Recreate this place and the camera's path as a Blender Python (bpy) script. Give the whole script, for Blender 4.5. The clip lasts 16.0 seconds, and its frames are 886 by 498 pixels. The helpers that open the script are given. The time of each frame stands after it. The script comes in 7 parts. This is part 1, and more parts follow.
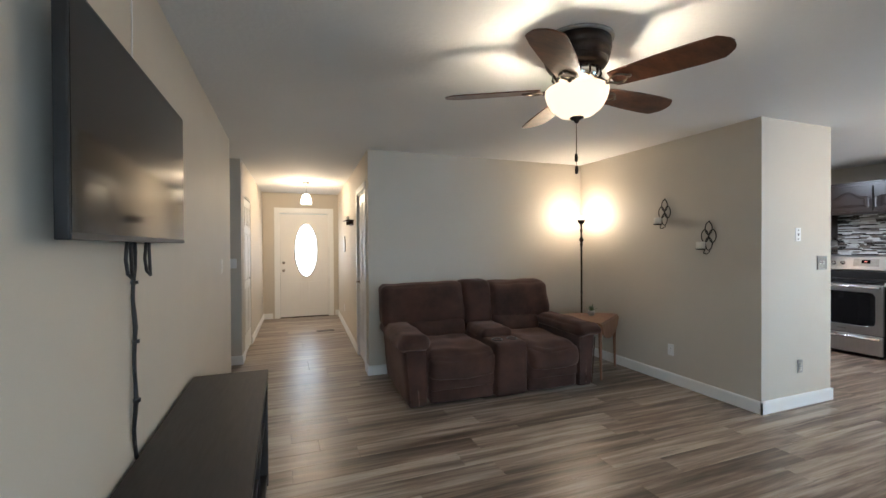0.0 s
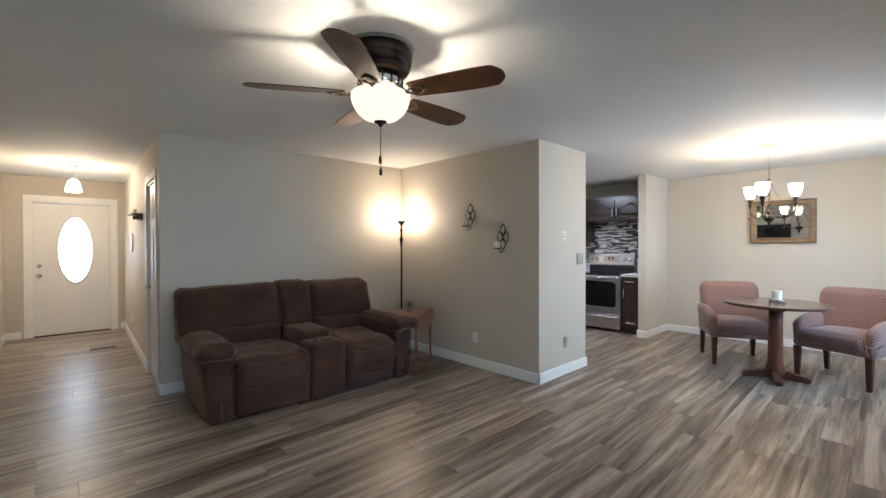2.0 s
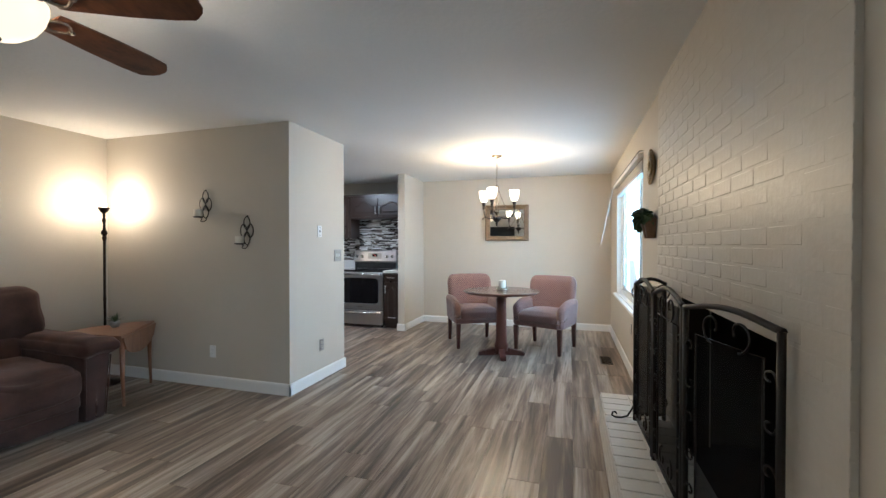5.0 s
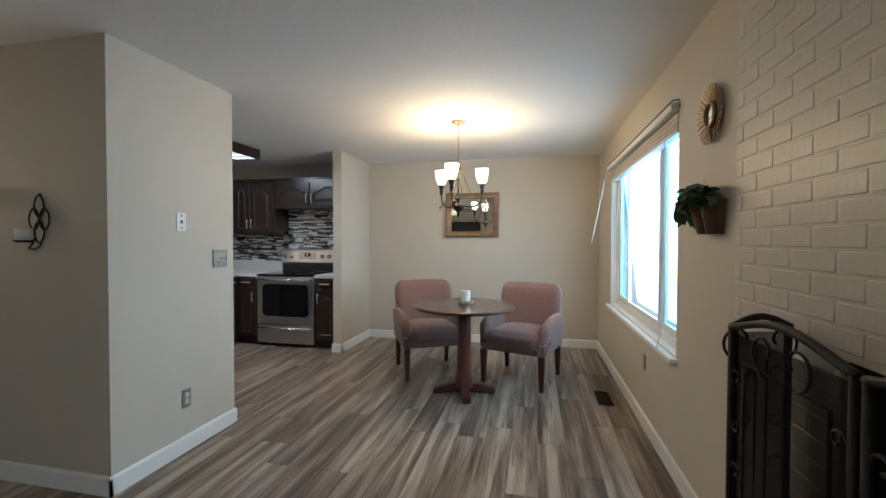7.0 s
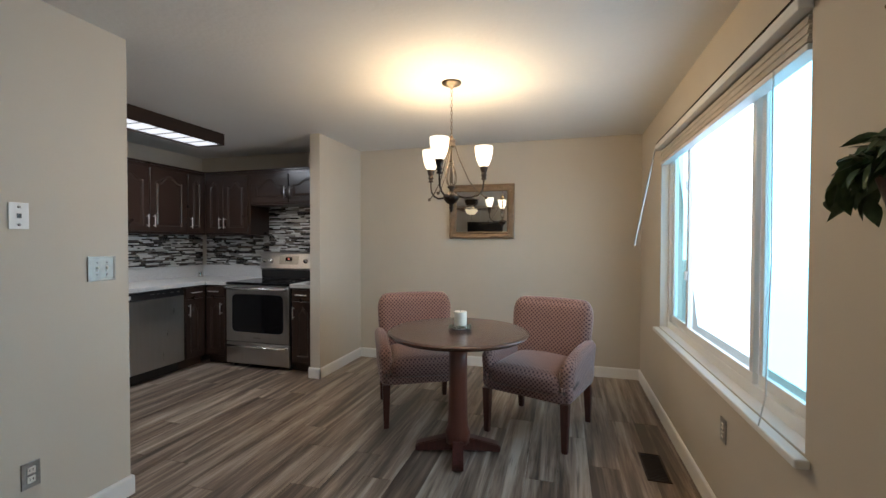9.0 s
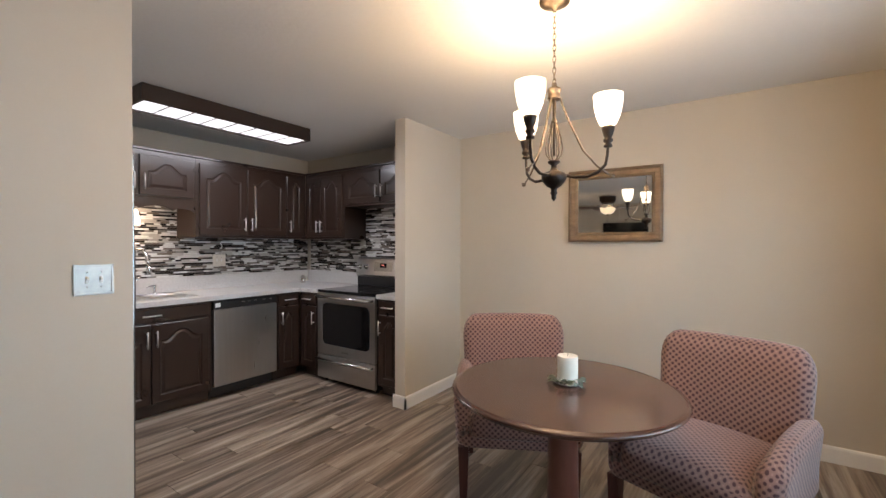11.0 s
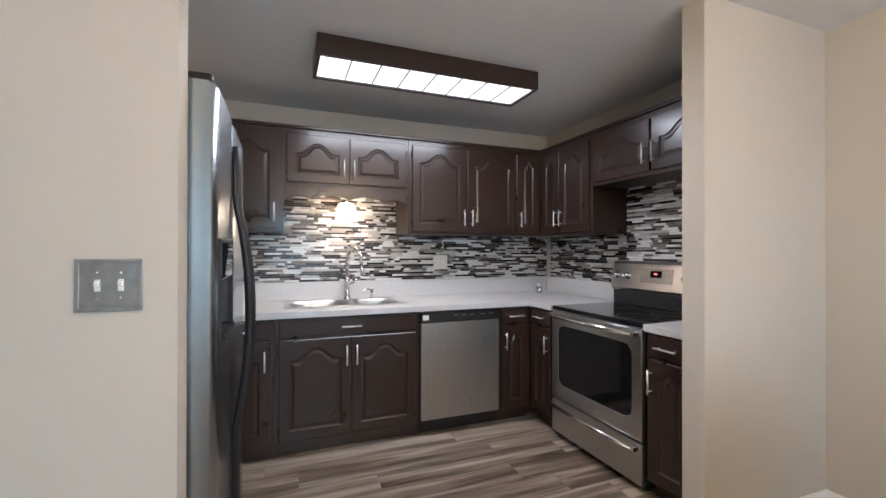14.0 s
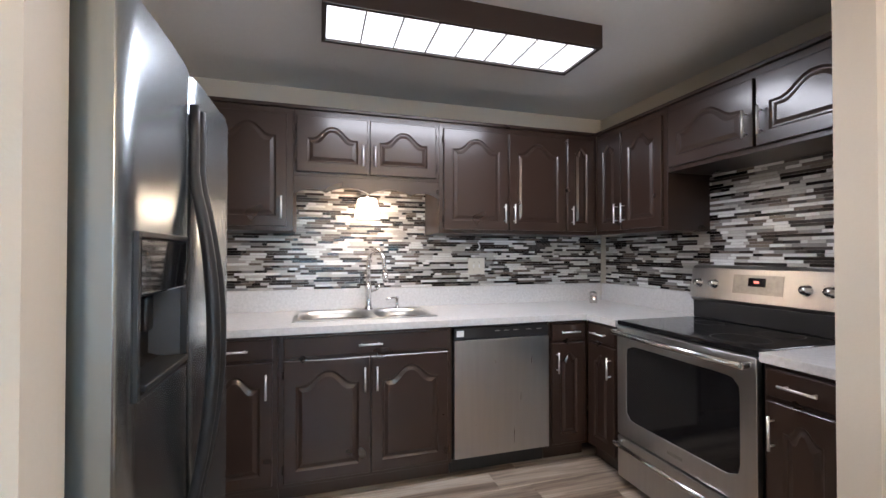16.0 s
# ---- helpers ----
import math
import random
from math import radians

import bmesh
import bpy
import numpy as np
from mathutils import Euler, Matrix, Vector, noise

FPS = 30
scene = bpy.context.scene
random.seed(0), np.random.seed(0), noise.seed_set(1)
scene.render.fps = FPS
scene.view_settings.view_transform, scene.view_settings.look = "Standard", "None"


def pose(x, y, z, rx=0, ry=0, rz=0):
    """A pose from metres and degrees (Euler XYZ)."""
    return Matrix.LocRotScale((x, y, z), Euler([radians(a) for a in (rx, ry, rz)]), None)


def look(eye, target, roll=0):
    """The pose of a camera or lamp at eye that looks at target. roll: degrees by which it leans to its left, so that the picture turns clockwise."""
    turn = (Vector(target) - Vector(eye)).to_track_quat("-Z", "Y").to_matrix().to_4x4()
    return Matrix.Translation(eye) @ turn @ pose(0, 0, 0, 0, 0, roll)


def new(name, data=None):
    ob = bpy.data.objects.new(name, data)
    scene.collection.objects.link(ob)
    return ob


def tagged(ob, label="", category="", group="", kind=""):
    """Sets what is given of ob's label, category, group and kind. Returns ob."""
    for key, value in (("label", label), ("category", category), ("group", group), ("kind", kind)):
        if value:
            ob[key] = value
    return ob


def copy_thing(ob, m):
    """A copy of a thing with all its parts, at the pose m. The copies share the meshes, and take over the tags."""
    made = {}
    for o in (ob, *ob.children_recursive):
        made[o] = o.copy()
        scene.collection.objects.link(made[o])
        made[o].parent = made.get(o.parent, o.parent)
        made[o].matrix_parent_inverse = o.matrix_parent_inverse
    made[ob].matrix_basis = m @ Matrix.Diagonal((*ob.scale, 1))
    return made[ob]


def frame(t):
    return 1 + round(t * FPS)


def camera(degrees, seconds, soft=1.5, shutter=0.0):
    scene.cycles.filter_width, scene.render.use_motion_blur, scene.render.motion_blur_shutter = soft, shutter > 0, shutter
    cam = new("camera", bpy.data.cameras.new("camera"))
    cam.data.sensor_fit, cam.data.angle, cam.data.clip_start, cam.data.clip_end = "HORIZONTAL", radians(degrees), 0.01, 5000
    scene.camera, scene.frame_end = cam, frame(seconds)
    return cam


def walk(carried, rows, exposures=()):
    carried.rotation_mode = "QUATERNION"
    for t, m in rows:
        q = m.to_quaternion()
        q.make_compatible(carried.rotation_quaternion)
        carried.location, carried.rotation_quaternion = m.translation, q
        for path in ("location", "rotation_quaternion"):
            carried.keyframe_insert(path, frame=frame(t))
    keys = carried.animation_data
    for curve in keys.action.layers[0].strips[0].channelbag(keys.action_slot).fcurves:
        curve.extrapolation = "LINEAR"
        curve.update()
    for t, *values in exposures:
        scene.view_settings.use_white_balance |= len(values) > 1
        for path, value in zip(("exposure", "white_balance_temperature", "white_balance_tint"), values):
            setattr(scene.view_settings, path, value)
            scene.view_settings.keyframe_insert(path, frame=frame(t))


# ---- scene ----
cam = camera(93.4, 16.0)
METRES, EYE, TILT, LEAN, TURN = 6.35, 1.42, 0.0, 0.0, -17.6
PATH = [
    (0, (1.755, 1.579, 1.399), (2.465, 3.449, 1.383), -0.3),
    (0.5, (1.776, 1.565, 1.396), (2.639, 3.369, 1.38), -0.3),
    (1, (1.802, 1.544, 1.393), (2.833, 3.257, 1.377), -0.2),
    (1.5, (1.842, 1.519, 1.392), (3.045, 3.116, 1.374), -0.1),
    (2, (1.866, 1.478, 1.39), (3.236, 2.935, 1.371), -0.1),
    (2.5, (1.903, 1.443, 1.384), (3.42, 2.746, 1.367), -0.1),
    (3, (1.914, 1.405, 1.377), (3.56, 2.541, 1.363), -0.1),
    (3.5, (1.927, 1.382, 1.371), (3.679, 2.346, 1.356), -0.0),
    (4, (1.97, 1.395, 1.357), (3.795, 2.213, 1.342), -0.0),
    (4.5, (2.076, 1.418, 1.335), (3.951, 2.115, 1.321), 0.0),
    (5, (2.258, 1.465, 1.351), (4.171, 2.047, 1.328), 0.0),
    (5.2, (2.354, 1.487, 1.35), (4.278, 2.032, 1.329), 0.1),
    (7.3, (3.825, 1.665, 1.366), (5.78, 2.087, 1.324), 0.1),
    (7.5, (3.939, 1.653, 1.357), (5.892, 2.082, 1.323), 0.1),
    (8, (4.191, 1.644, 1.348), (6.142, 2.081, 1.32), 0.2),
    (8.2, (4.283, 1.636, 1.356), (6.232, 2.084, 1.324), 0.3),
    (10.3, (5.26, 1.579, 1.379), (7.055, 2.46, 1.358), -0.2),
    (10.5, (5.356, 1.611, 1.378), (7.118, 2.558, 1.355), -0.1),
    (11, (5.591, 1.701, 1.374), (7.244, 2.827, 1.357), 0.1),
    (11.5, (5.787, 1.791, 1.371), (7.31, 3.087, 1.36), 0.2),
    (12, (5.984, 1.885, 1.372), (7.343, 3.353, 1.363), 0.2),
    (12.5, (6.159, 1.989, 1.364), (7.329, 3.61, 1.357), 0.3),
    (13, (6.312, 2.196, 1.364), (7.319, 3.924, 1.358), 0.2),
    (13.5, (6.455, 2.405, 1.342), (7.312, 4.212, 1.337), 0.2),
    (14, (6.579, 2.636, 1.315), (7.296, 4.503, 1.323), 0.1),
    (14.5, (6.655, 2.819, 1.307), (7.268, 4.723, 1.323), 0.2),
    (15, (6.7, 2.954, 1.315), (7.29, 4.865, 1.332), 0.0),
    (15.5, (6.728, 3.056, 1.313), (7.305, 4.971, 1.334), -0.1),
    (16, (6.73, 3.123, 1.307), (7.302, 5.039, 1.331), -0.0),
]
walk(cam, [(t, look(eye, target, roll)) for t, eye, target, roll in PATH], [
    (0.0, 0.25, 5650, 10), (2.5, 0.2, 5500, 10), (5.0, 0.15, 5400, 9), (7.3, -0.6, 5750, 8), (8.2, -0.8, 5800, 8),
    (10.3, -0.58, 6650, 19), (11.5, -0.22, 6350, 18), (13.0, -0.17, 6050, 16), (14.5, 0.04, 6150, 16), (16.0, 0.14, 6200, 17)])

# light outside
world = bpy.data.worlds.new("world")
scene.world = world
world.use_nodes = True
wn = world.node_tree
sky = wn.nodes.new("ShaderNodeTexSky")
sky.sky_type, sky.sun_disc = "NISHITA", False
sky.sun_elevation, sky.sun_rotation = radians(77), radians(150)
wn.nodes["Background"].inputs["Strength"].default_value = 0.12
wn.links.new(sky.outputs[0], wn.nodes["Background"].inputs["Color"])


def lamp(name, kind, m, power, colour, size=0.05, size_y=None):
    data = bpy.data.lights.new(name, kind)
    data.energy, data.color = power, colour
    if kind == "AREA":
        data.shape, data.size, data.size_y = "RECTANGLE", size, size_y or size
    elif kind == "POINT":
        data.shadow_soft_size = size
    ob = new(name, data)
    ob.matrix_world = m
    return ob


sun = lamp("sun", "SUN", look((0, 0, 10), (1.0, -2.0, 0.0)), 3.0, (1.0, 0.95, 0.88))
sun.data.angle = radians(0.5)
DAY = (0.60, 0.78, 1.0)
WARM = (1.0, 0.80, 0.54)
lamp("daylight_window", "AREA", look((7.27, 0.68, 1.42), (7.27, 3.0, 1.15)), 38, DAY, 2.0, 1.38)
# weak fill light, as daylight from an assumed glass door out of view
lamp("assumed_slider_daylight", "AREA", look((2.15, 0.70, 1.05), (2.4, 3.0, 0.9)), 3, DAY, 1.7, 1.9)
lamp("fan_bulb", "POINT", pose(3.16, 3.34, 2.125), 10, WARM, 0.018)
fan_up = lamp("fan_open_bowl", "SPOT", pose(3.16, 3.34, 2.14, 180, 0, 0), 34, WARM, 0.02)
fan_up.data.spot_size, fan_up.data.spot_blend, fan_up.data.shadow_soft_size = radians(164), 0.5, 0.02
lamp("torchiere_bulb", "POINT", pose(5.165, 5.77, 1.76), 18, (1.0, 0.76, 0.50), 0.05)
lamp("hall_bulb", "POINT", pose(2.09, 8.70, 2.17), 32, (1.0, 0.72, 0.42), 0.05)
lamp("kitchen_tube", "AREA", look((7.41, 5.03, 2.31), (7.41, 5.03, 0)), 27, (0.93, 0.96, 1.0), 1.24, 0.30)
lamp("sink_bulb", "POINT", pose(7.05, 5.97, 1.64), 6.5, (1.0, 0.72, 0.45), 0.03)

# materials


def nodes_of(name):
    m = bpy.data.materials.new(name)
    m.use_nodes = True
    nt = m.node_tree
    return m, nt, nt.nodes["Principled BSDF"]


def N(nt, kind, **kw):
    n = nt.nodes.new("ShaderNode" + kind)
    for k, v in kw.items():
        if k in n.inputs:
            n.inputs[k].default_value = v
    return n


def math_node(nt, op, a, b=None, c=None):
    n = nt.nodes.new("ShaderNodeMath")
    n.operation = op
    for i, v in enumerate((a, b, c)):
        if v is None:
            continue
        if isinstance(v, (int, float)):
            n.inputs[i].default_value = v
        else:
            nt.links.new(v, n.inputs[i])
    return n.outputs[0]


def ramp(nt, fac, stops):
    r = nt.nodes.new("ShaderNodeValToRGB")
    e = r.color_ramp.elements
    while len(e) < len(stops):
        e.new(0.5)
    for el, (p, c) in zip(e, stops):
        el.position, el.color = p, (*c, 1)
    nt.links.new(fac, r.inputs[0])
    return r.outputs[0]


def mapped(nt, scale=(1, 1, 1), source="Object", rot=(0, 0, 0)):
    tc = nt.nodes.new("ShaderNodeTexCoord")
    mp = nt.nodes.new("ShaderNodeMapping")
    mp.inputs["Scale"].default_value = scale
    mp.inputs["Rotation"].default_value = [radians(a) for a in rot]
    nt.links.new(tc.outputs[source], mp.inputs[0])
    return mp.outputs[0]


def mat(name, c1, c2=None, rough=0.5, metal=0.0, scale=6.0, stretch=(1, 1, 1), bump=0.0, bscale=60.0, bdist=0.002, rvar=0.06, coat=0.0, detail=5.0):
    """Two-scale mottled surface: colour between c1 and c2, fine relief, uneven gloss."""
    m, nt, b = nodes_of(name)
    c2 = c2 or tuple(x * 0.86 for x in c1)
    v = mapped(nt, stretch)
    n1 = N(nt, "TexNoise", Scale=scale, Detail=detail, Roughness=0.6)
    n2 = N(nt, "TexNoise", Scale=bscale, Detail=4.0)
    nt.links.new(v, n1.inputs["Vector"])
    nt.links.new(v, n2.inputs["Vector"])
    f = math_node(nt, "ADD", math_node(nt, "MULTIPLY", n1.outputs[0], 0.75), math_node(nt, "MULTIPLY", n2.outputs[0], 0.25))
    nt.links.new(ramp(nt, f, [(0.34, c1), (0.66, c2)]), b.inputs["Base Color"])
    r = math_node(nt, "MULTIPLY_ADD", n1.outputs[0], rvar * 2, rough - rvar)
    nt.links.new(r, b.inputs["Roughness"])
    b.inputs["Metallic"].default_value = metal
    b.inputs["Coat Weight"].default_value = coat
    b.inputs["Coat Roughness"].default_value = 0.15
    if bump:
        bp = N(nt, "Bump", Strength=bump, Distance=bdist)
        nt.links.new(n2.outputs[0], bp.inputs["Height"])
        nt.links.new(bp.outputs[0], b.inputs["Normal"])
    return m


def glow(name, colour, strength):
    m, nt, b = nodes_of(name)
    b.inputs["Base Color"].default_value = (0.85, 0.83, 0.78, 1)
    b.inputs["Emission Color"].default_value = (*colour, 1)
    b.inputs["Emission Strength"].default_value = strength
    b.inputs["Roughness"].default_value = 0.35
    return m


def plank_material(name, tones):
    """Vinyl plank: a tone and a grain of its own for each board."""
    m, nt, b = nodes_of(name)
    oi = nt.nodes.new("ShaderNodeObjectInfo")
    tc = nt.nodes.new("ShaderNodeTexCoord")
    off = nt.nodes.new("ShaderNodeCombineXYZ")
    nt.links.new(math_node(nt, "MULTIPLY", oi.outputs["Random"], 91.0), off.inputs[0])
    nt.links.new(math_node(nt, "MULTIPLY", oi.outputs["Random"], 37.0), off.inputs[1])
    add = nt.nodes.new("ShaderNodeVectorMath")
    nt.links.new(tc.outputs["Object"], add.inputs[0])
    nt.links.new(off.outputs[0], add.inputs[1])
    def grain(sx, sy, scale, detail, dist=0.0):
        mp = nt.nodes.new("ShaderNodeMapping")
        mp.inputs["Scale"].default_value = (sx, sy, 1)
        nt.links.new(add.outputs[0], mp.inputs[0])
        n = N(nt, "TexNoise", Scale=scale, Detail=detail, Roughness=0.62, Distortion=dist)
        nt.links.new(mp.outputs[0], n.inputs["Vector"])
        return n.outputs[0]
    g1 = grain(0.42, 7.0, 1.9, 5.0, 0.35)
    g2 = grain(2.0, 45.0, 2.0, 4.0)
    g3 = grain(0.8, 13.0, 2.2, 3.0, 0.2)
    tone = math_node(nt, "MULTIPLY_ADD", oi.outputs["Random"], 0.15, -0.075)
    f = math_node(nt, "ADD", math_node(nt, "MULTIPLY_ADD", g1, 1.22, -0.20), math_node(nt, "MULTIPLY", g2, 0.18))
    f = math_node(nt, "ADD", f, tone)
    col = ramp(nt, f, tones)
    dark = ramp(nt, g3, [(0.26, (0.24, 0.21, 0.18)), (0.42, (1, 1, 1))])
    mul = nt.nodes.new("ShaderNodeMix")
    mul.data_type, mul.blend_type = "RGBA", "MULTIPLY"
    mul.inputs[0].default_value = 0.9
    nt.links.new(col, mul.inputs[6])
    nt.links.new(dark, mul.inputs[7])
    nt.links.new(mul.outputs[2], b.inputs["Base Color"])
    nt.links.new(math_node(nt, "MULTIPLY_ADD", g1, 0.12, 0.283), b.inputs["Roughness"])
    bp = N(nt, "Bump", Strength=0.25, Distance=0.0006)
    nt.links.new(g2, bp.inputs["Height"])
    nt.links.new(bp.outputs[0], b.inputs["Normal"])
    return m


PAINT = mat("wall_paint", (0.565, 0.515, 0.435), (0.535, 0.486, 0.41), 0.62, scale=1.2, bump=0.25, bscale=130, bdist=0.0012)
CEILING = mat("ceiling_paint", (0.74, 0.73, 0.71), (0.70, 0.69, 0.67), 0.8, scale=0.9, bump=0.5, bscale=38, bdist=0.004)
WHITE = mat("white_trim_paint", (0.82, 0.82, 0.80), (0.77, 0.77, 0.75), 0.38, scale=3, bump=0.08, bscale=90)
DOORPAINT = mat("door_paint", (0.80, 0.785, 0.755), (0.76, 0.745, 0.715), 0.42, scale=2, bump=0.1, bscale=150)
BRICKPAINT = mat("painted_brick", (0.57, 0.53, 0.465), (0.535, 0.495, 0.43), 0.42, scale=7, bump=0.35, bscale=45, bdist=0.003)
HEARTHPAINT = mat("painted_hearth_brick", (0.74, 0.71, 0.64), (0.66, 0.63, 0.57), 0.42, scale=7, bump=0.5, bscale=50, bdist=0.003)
PLANK = plank_material("oak_look_plank", [(0.30, (0.070, 0.048, 0.035)), (0.43, (0.165, 0.120, 0.089)), (0.54, (0.275, 0.216, 0.165)), (0.68, (0.43, 0.365, 0.298))])
SUBFLOOR = mat("underlay", (0.05, 0.042, 0.035), rough=0.8)
STEEL = mat("brushed_steel", (0.60, 0.59, 0.58), (0.555, 0.545, 0.535), 0.28, 1.0, scale=2, stretch=(20, 20, 1), rvar=0.015)
CHROME = mat("satin_nickel", (0.78, 0.77, 0.75), (0.70, 0.69, 0.67), 0.21, 1.0, scale=10, rvar=0.03)
HANDLE = mat("bright_nickel", (0.88, 0.87, 0.85), (0.80, 0.79, 0.77), 0.36, 0.85, scale=10)
BLACK = mat("black_plastic", (0.012, 0.012, 0.013), (0.018, 0.018, 0.019), 0.33, scale=20, rvar=0.01)
BLACKMATT = mat("satin_black_plastic", (0.008, 0.008, 0.009), (0.012, 0.012, 0.013), 0.50, scale=20)
BLACKGLASS = mat("black_glass", (0.006, 0.006, 0.007), (0.009, 0.009, 0.010), 0.06, scale=3, rvar=0.02)
COUNTER = mat("speckled_laminate", (0.63, 0.62, 0.61), (0.50, 0.49, 0.48), 0.34, rvar=0.03, scale=60, bump=0.03, bscale=240)
SCREENGLASS = mat("tv_glass", (0.006, 0.006, 0.007), (0.007, 0.007, 0.008), 0.085, scale=2, rvar=0.02)
CHERRY = mat("cherry_wood", (0.115, 0.036, 0.023), (0.088, 0.026, 0.017), 0.34, scale=3, stretch=(1, 5, 1), bump=0.0, bscale=12, coat=0.15, rvar=0.02)
DARKLEG = mat("mahogany_leg", (0.085, 0.026, 0.018), (0.05, 0.015, 0.011), 0.36, scale=6, stretch=(8, 8, 1), bump=0.06, bscale=40, coat=0.2)
MAPLE = mat("worn_maple", (0.28, 0.135, 0.075), (0.19, 0.085, 0.048), 0.38, scale=5, stretch=(1, 8, 1), bump=0.1, bscale=40)
WALNUT = mat("fan_blade_walnut", (0.17, 0.062, 0.028), (0.045, 0.017, 0.010), 0.30, scale=7, stretch=(1, 2.2, 1), bump=0.08, bscale=40, coat=0.15)
CONSOLE = mat("black_brown_laminate", (0.020, 0.016, 0.015), (0.014, 0.011, 0.011), 0.52, scale=6, stretch=(10, 1, 1), bump=0.15, bscale=50)
BRONZE = mat("oil_rubbed_bronze", (0.050, 0.038, 0.031), (0.028, 0.021, 0.018), 0.42, 0.85, scale=12, bump=0.1, bscale=60)
ANTIQUE = mat("antique_pewter", (0.24, 0.19, 0.14), (0.10, 0.08, 0.062), 0.38, 0.9, scale=26, bump=0.15, bscale=70)
IRON = mat("black_iron", (0.016, 0.014, 0.013), (0.024, 0.021, 0.019), 0.5, 0.5, scale=20, bump=0.3, bscale=90)
SUEDE = mat("brown_microfibre", (0.078, 0.031, 0.019), (0.021, 0.0088, 0.0065), 0.92, scale=4.2, bump=0.35, bscale=160, bdist=0.002, detail=7)
SUEDE.node_tree.nodes["Principled BSDF"].inputs["Sheen Weight"].default_value = 0.35
SUEDE.node_tree.nodes["Principled BSDF"].inputs["Sheen Roughness"].default_value = 0.4
SUEDE.node_tree.nodes["Principled BSDF"].inputs["Sheen Tint"].default_value = (0.55, 0.36, 0.30, 1)
CANDLE = mat("cream_wax", (0.78, 0.75, 0.67), (0.72, 0.69, 0.61), 0.5, scale=8)
GREYMETAL = mat("pewter_plate", (0.42, 0.41, 0.38), (0.34, 0.33, 0.31), 0.35, 0.8, scale=30)
IVORY = mat("ivory_plastic", (0.70, 0.67, 0.60), (0.66, 0.63, 0.56), 0.35, scale=10)
WHITEPLASTIC = mat("white_plastic", (0.80, 0.80, 0.79), (0.76, 0.76, 0.75), 0.36, scale=10)
FRAMEWOOD = mat("bronze_gilt_frame", (0.24, 0.165, 0.10), (0.15, 0.10, 0.06), 0.42, 0.35, scale=14, stretch=(1, 1, 3), bump=0.3, bscale=45)
GOLD = mat("aged_gold", (0.34, 0.24, 0.12), (0.17, 0.115, 0.06), 0.36, 0.9, scale=20, bump=0.1)
BASKET = mat("bronze_pot", (0.17, 0.095, 0.055), (0.080, 0.045, 0.030), 0.36, 0.3, scale=16, bump=0.4, bscale=60)
LEAF = mat("leaf", (0.085, 0.140, 0.060), (0.035, 0.075, 0.028), 0.38, scale=30, bump=0.15, bscale=60)
SOIL = mat("potting_soil", (0.04, 0.028, 0.02), rough=0.95, scale=60, bump=0.8, bscale=80)
SOOT = mat("sooty_firebrick", (0.016, 0.015, 0.014), (0.03, 0.027, 0.025), 0.9, scale=10, bump=0.5)
GROUT = mat("grout", (0.40, 0.385, 0.36), (0.34, 0.33, 0.31), 0.85, scale=40, bump=0.2)
ROD = mat("clear_wand", (0.72, 0.74, 0.74), rough=0.2, scale=10)
FABRIC_BLIND = mat("raised_blind", (0.66, 0.60, 0.52), (0.58, 0.53, 0.46), 0.6, scale=12, bump=0.1)
GREYBLADE = mat("silver_pot", (0.45, 0.45, 0.44), rough=0.36, metal=0.9)
SHADE_WARM = glow("lit_frosted_glass", (1.0, 0.86, 0.62), 3.2)
SHADE_FAN = glow("lit_amber_bowl", (1.0, 0.80, 0.50), 1.25)
SHADE_FAN.node_tree.nodes["Principled BSDF"].inputs["Base Color"].default_value = (0.16, 0.10, 0.05, 1)
SHADE_HALL = glow("lit_hall_glass", (1.0, 0.88, 0.66), 7.0)
DIFFUSER = glow("lit_diffuser", (0.95, 0.97, 1.0), 1.7)
SHADE_SINK = glow("lit_sink_glass", (1.0, 0.85, 0.62), 7.0)
HAZE = glow("bright_haze", (0.82, 0.95, 1.0), 2.6)
DAYGLASS = glow("frosted_oval_glass", (0.88, 0.96, 1.0), 6.0)



def satin(name, colour, rough, var, scale, coat):
    """Smooth sprayed or lacquered wood: one colour, its gloss slightly uneven."""
    m, nt, b = nodes_of(name)
    b.inputs["Base Color"].default_value = (*colour, 1)
    b.inputs["Coat Weight"].default_value, b.inputs["Coat Roughness"].default_value = coat, 0.14
    n = N(nt, "TexNoise", Scale=scale, Detail=1.0)
    nt.links.new(mapped(nt, (1, 1, 1)), n.inputs["Vector"])
    nt.links.new(math_node(nt, "MULTIPLY_ADD", n.outputs[0], var, rough), b.inputs["Roughness"])
    return m


TABLETOP = satin("cherry_table_top", (0.062, 0.026, 0.017), 0.20, 0.08, 5.0, 0.3)
CABINET = satin("espresso_cabinet", (0.028, 0.0150, 0.0105), 0.25, 0.08, 6.0, 0.30)
MIRROR, _nt, _b = nodes_of("mirror_silver")
_b.inputs["Base Color"].default_value, _b.inputs["Metallic"].default_value, _b.inputs["Roughness"].default_value = (0.86, 0.87, 0.87, 1), 1.0, 0.015
GLASS, _nt, _b = nodes_of("window_glass")
_b.inputs["Base Color"].default_value, _b.inputs["Roughness"].default_value, _b.inputs["Transmission Weight"].default_value = (0.93, 0.98, 0.98, 1), 0.0, 1.0
_b.inputs["IOR"].default_value = 1.05
MESH, _nt, _b = nodes_of("fire_screen_mesh")
_mv = mapped(_nt, (1, 1, 1))
_b.inputs["Base Color"].default_value, _b.inputs["Roughness"].default_value, _b.inputs["Alpha"].default_value = (0.006, 0.006, 0.006, 1), 0.9, 0.80
